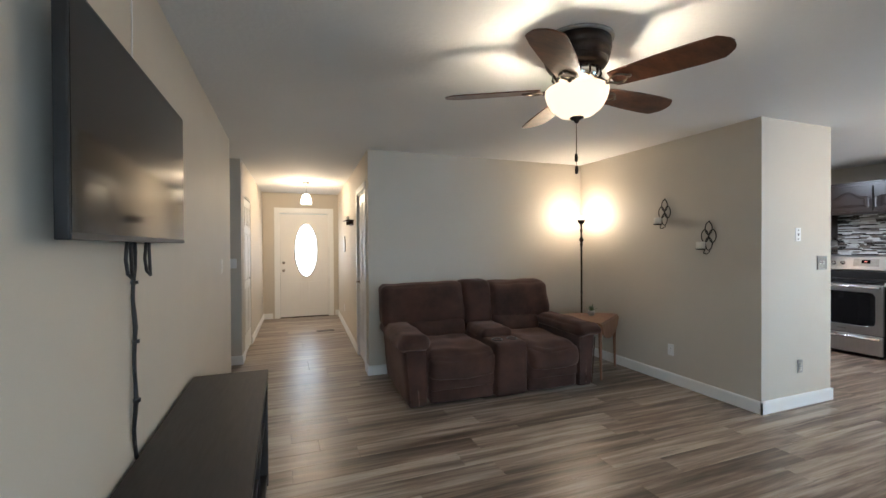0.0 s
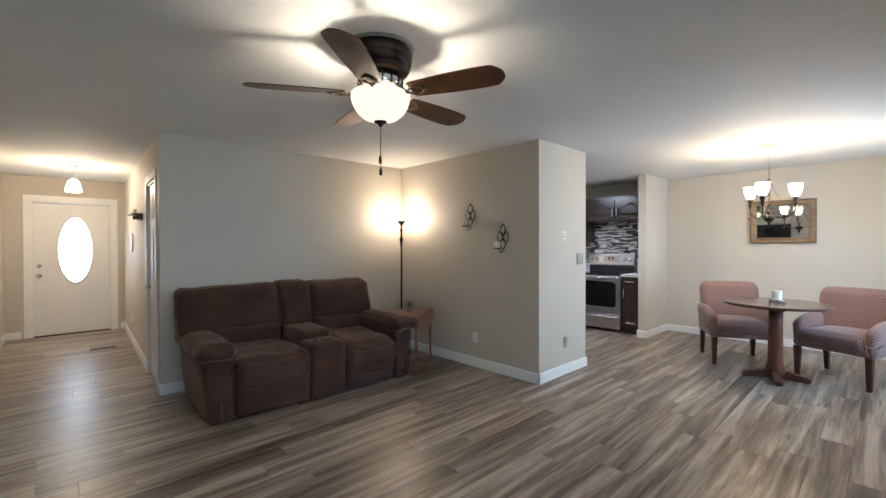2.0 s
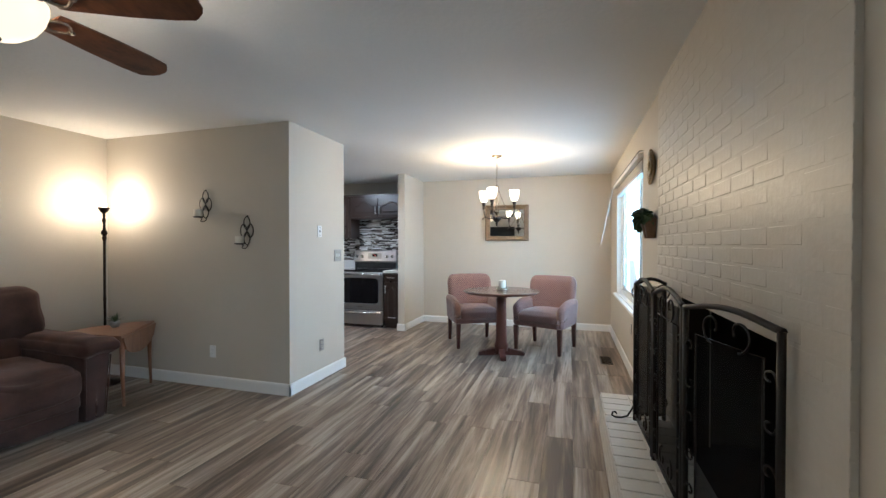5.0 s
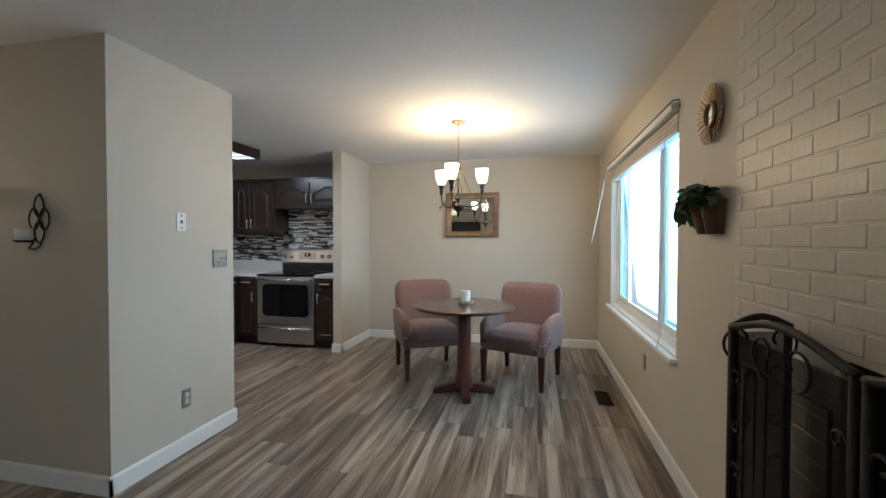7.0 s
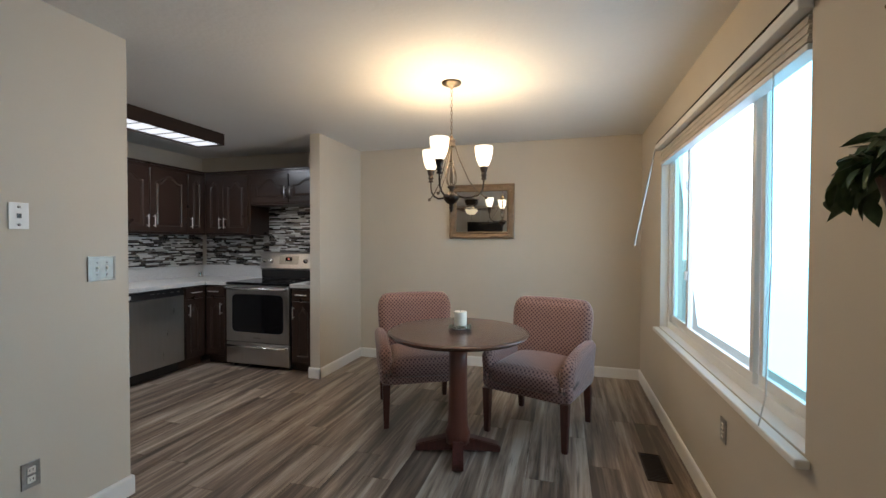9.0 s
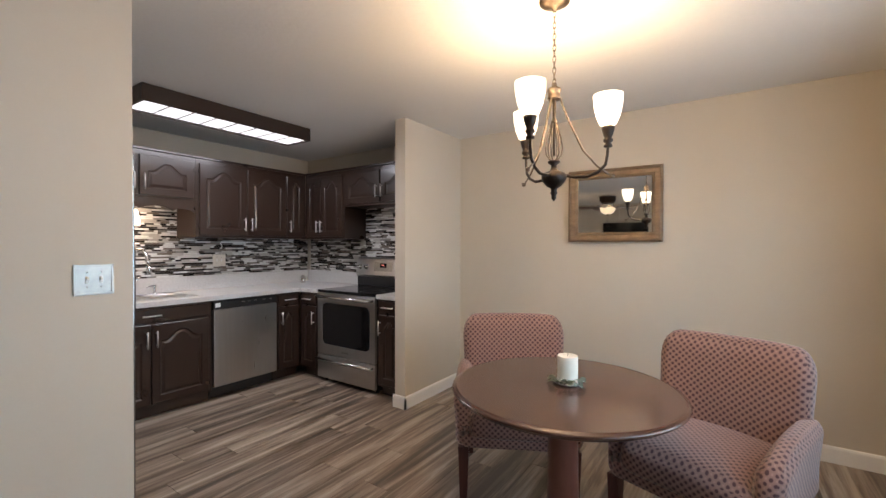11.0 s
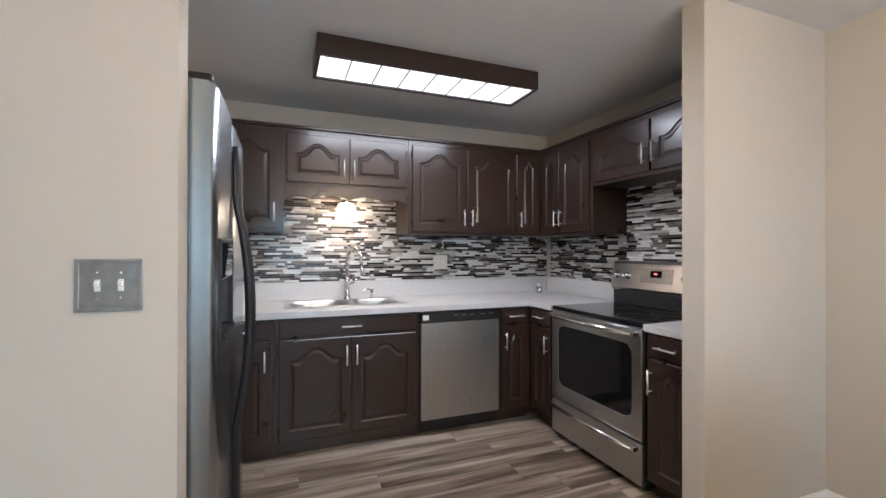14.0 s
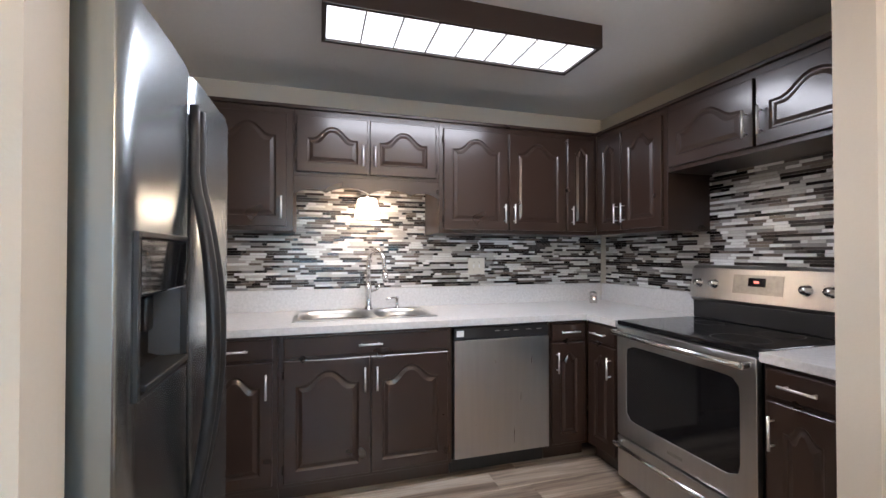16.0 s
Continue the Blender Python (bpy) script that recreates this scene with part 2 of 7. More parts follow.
_b.inputs["Specular IOR Level"].default_value = 0.1
# Side panes: cyan colour stands in for dimmer daylight through their screens.
DIMGLASS, _nt, _b = nodes_of("dimmed_side_window_glass")
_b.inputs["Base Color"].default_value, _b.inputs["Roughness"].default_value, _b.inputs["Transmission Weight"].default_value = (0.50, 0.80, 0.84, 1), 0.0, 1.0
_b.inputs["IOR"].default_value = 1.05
LAWN = mat("pale_paving", (0.50, 0.52, 0.50), (0.42, 0.44, 0.42), 0.85, scale=2, bump=0.2)

# mesh helpers


def box(bm, x0, x1, y0, y1, z0, z1):
    v = [bm.verts.new((x, y, z)) for z in (z0, z1) for y in (y0, y1) for x in (x0, x1)]
    for a in ((0, 2, 3, 1), (4, 5, 7, 6), (0, 1, 5, 4), (2, 6, 7, 3), (0, 4, 6, 2), (1, 3, 7, 5)):
        bm.faces.new([v[i] for i in a])
    return v


def bevelled(bm, x0, x1, y0, y1, z0, z1, r=0.004, seg=2):
    b2 = bmesh.new()
    box(b2, x0, x1, y0, y1, z0, z1)
    bmesh.ops.bevel(b2, geom=b2.edges[:], offset=r, segments=seg, affect="EDGES", profile=0.5)
    join_bm(bm, b2)


def join_bm(bm, b2, m=None):
    if m is not None:
        b2.transform(m)
    me = bpy.data.meshes.new("tmp")
    b2.to_mesh(me)
    b2.free()
    bm.from_mesh(me)
    bpy.data.meshes.remove(me)


def lathe(bm, profile, cx=0.0, cy=0.0, seg=24, m=None, cap=True):
    """Turns (radius, height) pairs round the z axis; m moves the result."""
    b2 = bmesh.new()
    rings = []
    for r, z in profile:
        if r < 1e-5:
            rings.append([b2.verts.new((cx, cy, z))])
        else:
            rings.append([b2.verts.new((cx + r * math.cos(2 * math.pi * i / seg), cy + r * math.sin(2 * math.pi * i / seg), z)) for i in range(seg)])
    for a, b in zip(rings, rings[1:]):
        for i in range(seg):
            j = (i + 1) % seg
            q = [a[i % len(a)], a[j % len(a)], b[j % len(b)], b[i % len(b)]]
            q = [v for k, v in enumerate(q) if v not in q[:k]]
            if len(q) > 2:
                b2.faces.new(q)
    for ring in (rings[0], rings[-1]):
        if len(ring) > 2 and cap:
            b2.faces.new(ring)
    bmesh.ops.recalc_face_normals(b2, faces=b2.faces[:])
    for f in b2.faces:
        f.smooth = len(f.verts) <= 4
    join_bm(bm, b2, m)


def tube(bm, pts, r, seg=8, closed=False):
    """A round bar along points; r one radius or one a point."""
    pts = [Vector(p) for p in pts]
    n = len(pts)
    rr = r if isinstance(r, (list, tuple)) else [r] * n
    rings, up = [], None
    for i, p in enumerate(pts):
        if closed:
            d = (pts[(i + 1) % n] - pts[i - 1]).normalized()
        else:
            d = (pts[min(i + 1, n - 1)] - pts[max(i - 1, 0)]).normalized()
        if up is None:
            up = Vector((0, 0, 1)) if abs(d.z) < 0.9 else Vector((1, 0, 0))
        side = d.cross(up).normalized()
        up = side.cross(d).normalized()
        rings.append([bm.verts.new(p + (side * math.cos(2 * math.pi * k / seg) + up * math.sin(2 * math.pi * k / seg)) * rr[i]) for k in range(seg)])
    pairs = list(zip(rings, rings[1:])) + ([(rings[-1], rings[0])] if closed else [])
    for a, b in pairs:
        for k in range(seg):
            f = bm.faces.new((a[k], a[(k + 1) % seg], b[(k + 1) % seg], b[k]))
            f.smooth = True
    if not closed:
        bm.faces.new(rings[0])
        bm.faces.new(rings[-1][::-1])


def soft(bm, c, s, r=0.06, n=9, puff=(0, 0, 0), wob=0.0, seed=0, shear=None, taper=None, m=None):
    """A padded block: centre c, size s, corner radius r, bulge of each pair of sides puff, uneven by wob."""
    b2 = bmesh.new()
    bmesh.ops.create_cube(b2, size=2.0)
    bmesh.ops.subdivide_edges(b2, edges=b2.edges[:], cuts=n, use_grid_fill=True)
    h = [v / 2 for v in s]
    for v in b2.verts:
        u = v.co.copy()
        w = Vector([math.copysign(abs(u[i]) ** 0.8, u[i]) * h[i] for i in range(3)])
        q = Vector([max(-(h[i] - r), min(h[i] - r, w[i])) for i in range(3)])
        d = w - q
        if d.length > 1e-6 and r > 0:
            d = d.normalized() * r
            w = q + d
        for i in range(3):
            a, b = (i + 1) % 3, (i + 2) % 3
            w[i] += math.copysign(1, u[i]) * puff[i] * abs(u[i]) ** 4 * max(0, 1 - u[a] ** 2) ** 0.6 * max(0, 1 - u[b] ** 2) ** 0.6
        if wob:
            w += Vector(noise.noise_vector((w + Vector((seed * 3.1, seed * 1.7, seed))) * 6.0)) * wob
        if taper:
            k = 1 + taper * w.z / h[2]
            w.x *= k
        if shear:
            w.y += shear * w.z
        v.co = w + Vector(c)
    for f in b2.faces:
        f.smooth = True
    join_bm(bm, b2, m)


def thing(name, m, label, category, group="", kind=""):
    ob = new(name)
    ob.empty_display_size = 0.1
    ob.matrix_world = m
    return tagged(ob, label, category, group, kind)


def part(name, bm, material, parent=None, label="", smooth=False):
    me = bpy.data.meshes.new(name)
    bmesh.ops.recalc_face_normals(bm, faces=bm.faces[:])
    if smooth:
        for f in bm.faces:
            f.smooth = True
    bm.to_mesh(me)
    bm.free()
    me.materials.append(material)
    ob = new(name, me)
    ob.parent = parent
    return tagged(ob, label)


def quick(name, material, parent, fill, label=""):
    """One part from one function that fills a bmesh."""
    bm = bmesh.new()
    fill(bm)
    return part(name, bm, material, parent, label)


def setting(name, bm, material, label, category):
    ob = part(name, bm, material)
    return tagged(ob, label, category, kind="structure")


# structure
H = 2.44
WX, SY, NY, EX = 1.26, 0.86, 6.07, 9.165


def skew(bm, a, b, t, z0, z1):
    """A wall from a to b in plan, t thick to the right of that line."""
    a, b = Vector((*a, 0)), Vector((*b, 0))
    d = (b - a).normalized()
    s = Vector((d.y, -d.x, 0)) * t
    v = [bm.verts.new((p.x, p.y, z)) for z in (z0, z1) for p in (a, b, b + s, a + s)]
    for q in ((0, 1, 2, 3), (4, 5, 6, 7), (0, 1, 5, 4), (1, 2, 6, 5), (2, 3, 7, 6), (3, 0, 4, 7)):
        bm.faces.new([v[i] for i in q])


def wall(name, fill, label="greige painted drywall wall"):
    bm = bmesh.new()
    fill(bm)
    return setting(name, bm, PAINT, label, "wall")


# south wall, with the dining window and an assumed, unseen glass door behind
WIN = (6.23, 8.31, 0.70, 2.13)
SLD = (1.40, 3.10, 0.02, 2.05)


def south(bm):
    y0, y1 = SY - 0.16, SY
    box(bm, 1.14, SLD[0], y0, y1, 0, H)
    box(bm, SLD[0], SLD[1], y0, y1, SLD[3], H)
    box(bm, SLD[1], 3.60, y0, y1, 0, H)
    box(bm, 3.60, 4.95, y0, y1, 1.09, H)
    box(bm, 4.95, WIN[0], y0, y1, 0, H)
    box(bm, WIN[0], WIN[1], y0, y1, 0, WIN[2])
    box(bm, WIN[0], WIN[1], y0, y1, WIN[3], H)
    box(bm, WIN[1], 9.285, y0, y1, 0, H)


wall("wall_south", south)
wall("wall_west", lambda bm: box(bm, 1.14, WX, SY, 6.12, 0, H), "greige painted drywall wall behind the television")
wall("wall_corridor_south", lambda bm: box(bm, -0.8, 1.14, 6.00, 6.12, 0, H))
wall("wall_corridor_end", lambda bm: box(bm, -0.92, -0.8, 6.00, 7.18, 0, H))
wall("wall_corridor_north", lambda bm: box(bm, -0.8, 1.275, 7.06, 7.18, 0, H))
CL = (7.36, 8.12)


def hall_x(y):
    return 1.275 + (y - 7.06) * 0.028


def hall_rx(y):
    return 2.60 + (y - 6.07) * 0.042


wall("wall_hall_west", lambda bm: [skew(bm, (hall_x(b), b), (hall_x(a), a), 0.12, z, H) for a, b, z in ((7.18, CL[0], 0), (CL[0], CL[1], 2.05), (CL[1], 10.29, 0))])
HD = (6.28, 6.98)
wall("wall_hall_east", lambda bm: [skew(bm, (hall_rx(b), b), (hall_rx(a), a), -0.12, z, H) for a, b, z in ((6.24, HD[0], 0), (HD[0], HD[1], 2.05), (HD[1], 10.29, 0))])
FD = (1.655, 2.60)


def hall_end(bm):
    box(bm, 1.2, FD[0], 10.29, 10.41, 0, H)
    box(bm, FD[1], 3.0, 10.29, 10.41, 0, H)
    box(bm, FD[0], FD[1], 10.29, 10.41, 2.07, H)


wall("wall_hall_end", hall_end)
KY = 6.12
wall("wall_north", lambda bm: (box(bm, 2.60, 5.51, NY, 6.24, 0, H), box(bm, 5.51, 9.285, KY, 6.24, 0, H)))
wall("wall_partition", lambda bm: (box(bm, 5.40, 5.51, 3.955, NY, 0, H), box(bm, 5.40, 6.335, 3.845, 3.955, 0, H)), "greige painted partition wall between living room and kitchen")
wall("wall_dining_north", lambda bm: box(bm, 8.295, EX, 3.925, 4.035, 0, H), "greige painted wall beside the kitchen opening")
wall("wall_east", lambda bm: (box(bm, EX, 9.285, SY, 4.035, 0, H), box(bm, 9.02, 9.285, 4.035, 6.12, 0, H)))

bm = bmesh.new()
box(bm, -40, 50, -60, SY - 0.165, -0.35, -0.15)
setting("ground", bm, LAWN, "pale paved ground outside the windows", "ground")
bm = bmesh.new()
box(bm, -30, 45, -12.1, -12.0, -0.15, 14)
box(bm, 45, 45.1, -12.1, 8.0, -0.15, 14)
box(bm, -30.1, -30, -12.1, 8.0, -0.15, 14)
setting("backdrop", bm, HAZE, "bright hazy daylight beyond the window", "sky")

bm = bmesh.new()
box(bm, -0.95, 9.3, 0.70, 10.45, H, H + 0.12)
setting("ceiling", bm, CEILING, "white textured drywall ceiling", "ceiling")

# baseboards
BB = 0.105


def base_run(bm, a, b):
    """Baseboard along a to b in plan, on the right of that line."""
    a, b = Vector((*a, 0)), Vector((*b, 0))
    d = (b - a).normalized()
    s = Vector((d.y, -d.x, 0))
    prof = [(0, 0), (0.014, 0), (0.014, BB - 0.016), (0.011, BB - 0.006), (0.006, BB), (0, BB)]
    ra = [bm.verts.new(a + s * u + Vector((0, 0, w + 0.001))) for u, w in prof]
    rb = [bm.verts.new(b + s * u + Vector((0, 0, w + 0.001))) for u, w in prof]
    for i in range(len(prof)):
        j = (i + 1) % len(prof)
        bm.faces.new((ra[i], ra[j], rb[j], rb[i]))
    bm.faces.new(ra)
    bm.faces.new(rb[::-1])


runs = [((2.60, NY), (5.386, NY)), ((5.40, NY), (5.40, 3.831)), ((5.386, 3.845), (6.335, 3.845)), ((6.335, 3.831), (6.335, 3.969)),
        ((8.295, 4.049), (8.295, 3.911)), ((8.281, 3.925), (9.151, 3.925)), ((EX, 3.925), (EX, SY + 0.014)), ((EX, SY), (5.495, SY)),
        ((hall_rx(10.276), 10.276), (hall_rx(7.055), 7.055)), ((hall_rx(6.165), 6.165), (2.60, 6.056)), ((2.715, 10.29), (hall_rx(10.29), 10.29)),
        ((hall_x(10.29), 10.29), (1.54, 10.29)), ((hall_x(8.16), 8.16), (hall_x(10.276), 10.276)), ((-0.8, 7.06), (1.275, 7.06)), ((1.275, 7.046), (hall_x(7.32), 7.32)), ((WX, 6.12), (WX, SY))]
bm = bmesh.new()
for a, b in runs:
    base_run(bm, a, b)
setting("baseboard", bm, WHITE, "white painted wooden baseboard", "baseboard")


# living room


def fabric_material(name, ground, dot, pitch=0.030):
    """Upholstery woven with rows of dark lozenges, laid on each side by its direction."""
    m, nt, b = nodes_of(name)
    tc = nt.nodes.new("ShaderNodeTexCoord")
    p = nt.nodes.new("ShaderNodeSeparateXYZ")
    q = nt.nodes.new("ShaderNodeSeparateXYZ")
    nt.links.new(tc.outputs["Object"], p.inputs[0])
    nt.links.new(tc.outputs["Normal"], q.inputs[0])
    ax, ay, az = [math_node(nt, "ABSOLUTE", q.outputs[i]) for i in range(3)]
    side = math_node(nt, "GREATER_THAN", ax, math_node(nt, "MAXIMUM", ay, az))
    top = math_node(nt, "GREATER_THAN", az, math_node(nt, "MAXIMUM", ay, ax))
    def pick(a, b2, f):
        return math_node(nt, "ADD", math_node(nt, "MULTIPLY", a, f), math_node(nt, "MULTIPLY", b2, math_node(nt, "SUBTRACT", 1.0, f)))
    u = pick(p.outputs[1], p.outputs[0], side)
    v = pick(p.outputs[1], p.outputs[2], top)
    a = math_node(nt, "DIVIDE", math_node(nt, "ADD", u, v), pitch)
    c = math_node(nt, "DIVIDE", math_node(nt, "SUBTRACT", u, v), pitch)
    fa = math_node(nt, "ABSOLUTE", math_node(nt, "SUBTRACT", math_node(nt, "FRACT", a), 0.5))
    fc = math_node(nt, "ABSOLUTE", math_node(nt, "SUBTRACT", math_node(nt, "FRACT", c), 0.5))
    d = math_node(nt, "SQRT", math_node(nt, "ADD", math_node(nt, "MULTIPLY", fa, fa), math_node(nt, "MULTIPLY", fc, fc)))
    n = N(nt, "TexNoise", Scale=55.0, Detail=3.0)
    nt.links.new(tc.outputs["Object"], n.inputs["Vector"])
    d = math_node(nt, "ADD", d, math_node(nt, "MULTIPLY_ADD", n.outputs[0], 0.14, -0.07))
    nt.links.new(ramp(nt, d, [(0.25, dot), (0.33, ground), (0.52, ground), (0.62, tuple(1.35 * c for c in ground))]), b.inputs["Base Color"])
    b.inputs["Roughness"].default_value = 0.9
    b.inputs["Sheen Weight"].default_value = 0.25
    n2 = N(nt, "TexNoise", Scale=420.0, Detail=2.0)
    nt.links.new(tc.outputs["Object"], n2.inputs["Vector"])
    bp = N(nt, "Bump", Strength=0.4, Distance=0.001)
    nt.links.new(n2.outputs[0], bp.inputs["Height"])
    nt.links.new(bp.outputs[0], b.inputs["Normal"])
    return m


CHAIRCLOTH = fabric_material("dotted_upholstery", (0.205, 0.118, 0.098), (0.055, 0.020, 0.023))


def cup(bm, x, y, z, r=0.042):
    lathe(bm, [(r - 0.006, z - 0.05), (r - 0.004, z), (r, z + 0.004), (r + 0.009, z + 0.004), (r + 0.009, z - 0.004)], x, y, 20)


def make_loveseat():
    s = thing("loveseat", pose(3.66, 5.03, 0, 0, 0, -2.0), "brown microfibre reclining loveseat with centre console, against the wall", "sofa")
    def add(name, c, size, r, puff, seed, shear=None, wob=0.010, n=12, label="", m=None):
        bm = bmesh.new()
        soft(bm, c, size, r, n, puff, wob, seed, shear, m=m)
        return part(name, bm, SUEDE, s, label)
    add("base", (0, 0.52, 0.17), (1.80, 0.84, 0.26), 0.03, (0, 0, 0), 1, wob=0.003)
    for k, (x0, x1) in enumerate(((-0.975, -0.75), (0.765, 0.985))):
        xc, w = (x0 + x1) / 2, x1 - x0
        bm = bmesh.new()
        soft(bm, (xc, 0.45, 0.275), (w - 0.01, 0.88, 0.53), 0.03, 12, (0.006, 0.012, 0), 0.006, 3 + k)
        for v in bm.verts:
            low = max(0.0, 0.5 - v.co.z) / 0.5
            if (v.co.x - xc) * (1 if k else -1) > 0:
                v.co.x += (-0.045 if k else 0.045) * low
        arm = part("arm", bm, SUEDE, s)
        bm = bmesh.new()
        soft(bm, (xc + (0.012 if k else -0.006), 0.43, 0.56), (w + 0.045, 0.94, 0.12), 0.058, 14, (0.01, 0.015, 0.02), 0.017, 5 + k)
        part("arm_pad", bm, SUEDE, arm)
        bm = bmesh.new()
        for sx in (-1, 1):
            if (sx > 0) == bool(k):
                tube(bm, [(xc + sx * (w / 2 - 0.022 - 0.045 * max(0.0, 0.5 - z) / 0.5), -0.002, z) for z in (0.04, 0.2, 0.36, 0.49)], 0.005, 6)
            else:
                tube(bm, [(xc + sx * (w / 2 - 0.022), -0.002, z) for z in (0.04, 0.2, 0.36, 0.49)], 0.005, 6)
        part("piping", bm, SUEDE, arm)
    for k, (x0, x1) in enumerate(((-0.745, -0.125), (0.21, 0.762))):
        xc, w = (x0 + x1) / 2, x1 - x0
        bm = bmesh.new()
        soft(bm, (xc, 0.36, 0.385), (w, 0.76, 0.185), 0.08, 16, (0.0, 0.035, 0.02), 0.020, 11 + k)
        for v in bm.verts:
            u = (v.co.x - xc) / w * 2
            if v.co.z > 0.37:
                v.co.z -= 0.022 * max(0.0, 1 - u * u) * (1 if v.co.y < 0.5 else 0.4)
        part("seat_cushion", bm, SUEDE, s)
        bm = bmesh.new()
        soft(bm, (xc, 0.035, 0.345), (w - 0.005, 0.14, 0.20), 0.05, 14, (0, 0.04, 0.0), 0.014, 31 + k)
        for v in bm.verts:
            u = (v.co.x - xc) / w * 2
            v.co.z -= 0.030 * max(0.0, 1 - u * u)
        part("seat_front_roll", bm, SUEDE, s)
        bm = bmesh.new()
        soft(bm, (xc, 0.05, 0.225), (w - 0.012, 0.12, 0.17), 0.03, 12, (0, 0.022, 0), 0.010, 61 + k)
        part("seat_lip", bm, SUEDE, s)
        add("footrest", (xc, 0.06, 0.115), (w - 0.015, 0.11, 0.17), 0.025, (0, 0.014, 0), 41 + k, wob=0.008)
        add("lumbar_cushion", (xc, 0.70, 0.535), (w + 0.01, 0.20, 0.24), 0.08, (0, 0.03, 0), 13 + k, 0.22, 0.014)
        bm = bmesh.new()
        soft(bm, (xc + (0.085 if k else -0.125), 0.80, 0.785), (w + (0.19 if k else 0.26), 0.24, 0.42), 0.085 if k else 0.055, 16, (0.012, 0.035, 0.008), 0.016, 15 + k, 0.22)
        if not k:
            for v in bm.verts:
                v.co.z += 0.02 * (v.co.x - xc)
        part("headrest_cushion", bm, SUEDE, s)
    bm = bmesh.new()
    soft(bm, (0.043, 0.34, 0.265), (0.325, 0.70, 0.49), 0.03, 12, (0, 0.01, 0.0), 0.006, 21)
    con = part("console", bm, SUEDE, s)
    bm = bmesh.new()
    soft(bm, (0.043, 0.46, 0.525), (0.33, 0.44, 0.10), 0.045, 12, (0, 0, 0.015), 0.012, 22)
    part("console_lid", bm, SUEDE, con)
    for x in (-0.035, 0.12):
        quick("cup_holder", BLACK, con, lambda bm: cup(bm, x, 0.13, 0.512), "black plastic cup holder")
    add("centre_back", (0.043, 0.80, 0.785), (0.335, 0.22, 0.47), 0.06, (0, 0.02, 0.0), 23, 0.22, 0.014)
    bm = bmesh.new()
    soft(bm, (0, 0.885, 0.53), (1.80, 0.10, 0.78), 0.04, 10, (0, 0, 0), 0.003, 24)
    part("back_panel", bm, SUEDE, s)
    for o in s.children_recursive:
        for v in o.data.vertices:
            v.co.y = 0.94 - (0.94 - v.co.y) * 1.10
    return s


make_loveseat()


def make_console():
    y0, y1, x0, x1, top = 2.30, 4.25, 1.275, 1.66, 0.675
    s = thing("tv_stand", pose(0, 0, 0), "long black-brown wooden television stand with open shelves", "tv stand")
    quick("top_board", CONSOLE, s, lambda bm: bevelled(bm, x0, x1, y0, y1, top - 0.035, top, 0.003))
    quick("bottom_board", CONSOLE, s, lambda bm: bevelled(bm, x0, x1 - 0.01, y0 + 0.035, y1 - 0.035, 0.03, 0.065, 0.002))
    quick("back_board", CONSOLE, s, lambda bm: box(bm, x0, x0 + 0.008, y0 + 0.035, y1 - 0.035, 0.065, top - 0.035))
    for y in (y0, y1 - 0.035):
        quick("side_board", CONSOLE, s, lambda bm: bevelled(bm, x0, x1 - 0.004, y, y + 0.035, 0, top - 0.036, 0.002))
    n = 3
    w = (y1 - y0 - 0.07) / n
    for i in range(1, n):
        quick("divider", CONSOLE, s, lambda bm: box(bm, x0 + 0.009, x1 - 0.015, y0 + 0.035 + i * w - 0.01, y0 + 0.035 + i * w + 0.01, 0.066, top - 0.036))
    for i in range(n):
        quick("shelf", CONSOLE, s, lambda bm: box(bm, x0 + 0.009, x1 - 0.02, y0 + 0.046 + i * w, y0 + 0.024 + (i + 1) * w, 0.36, 0.378))


make_console()


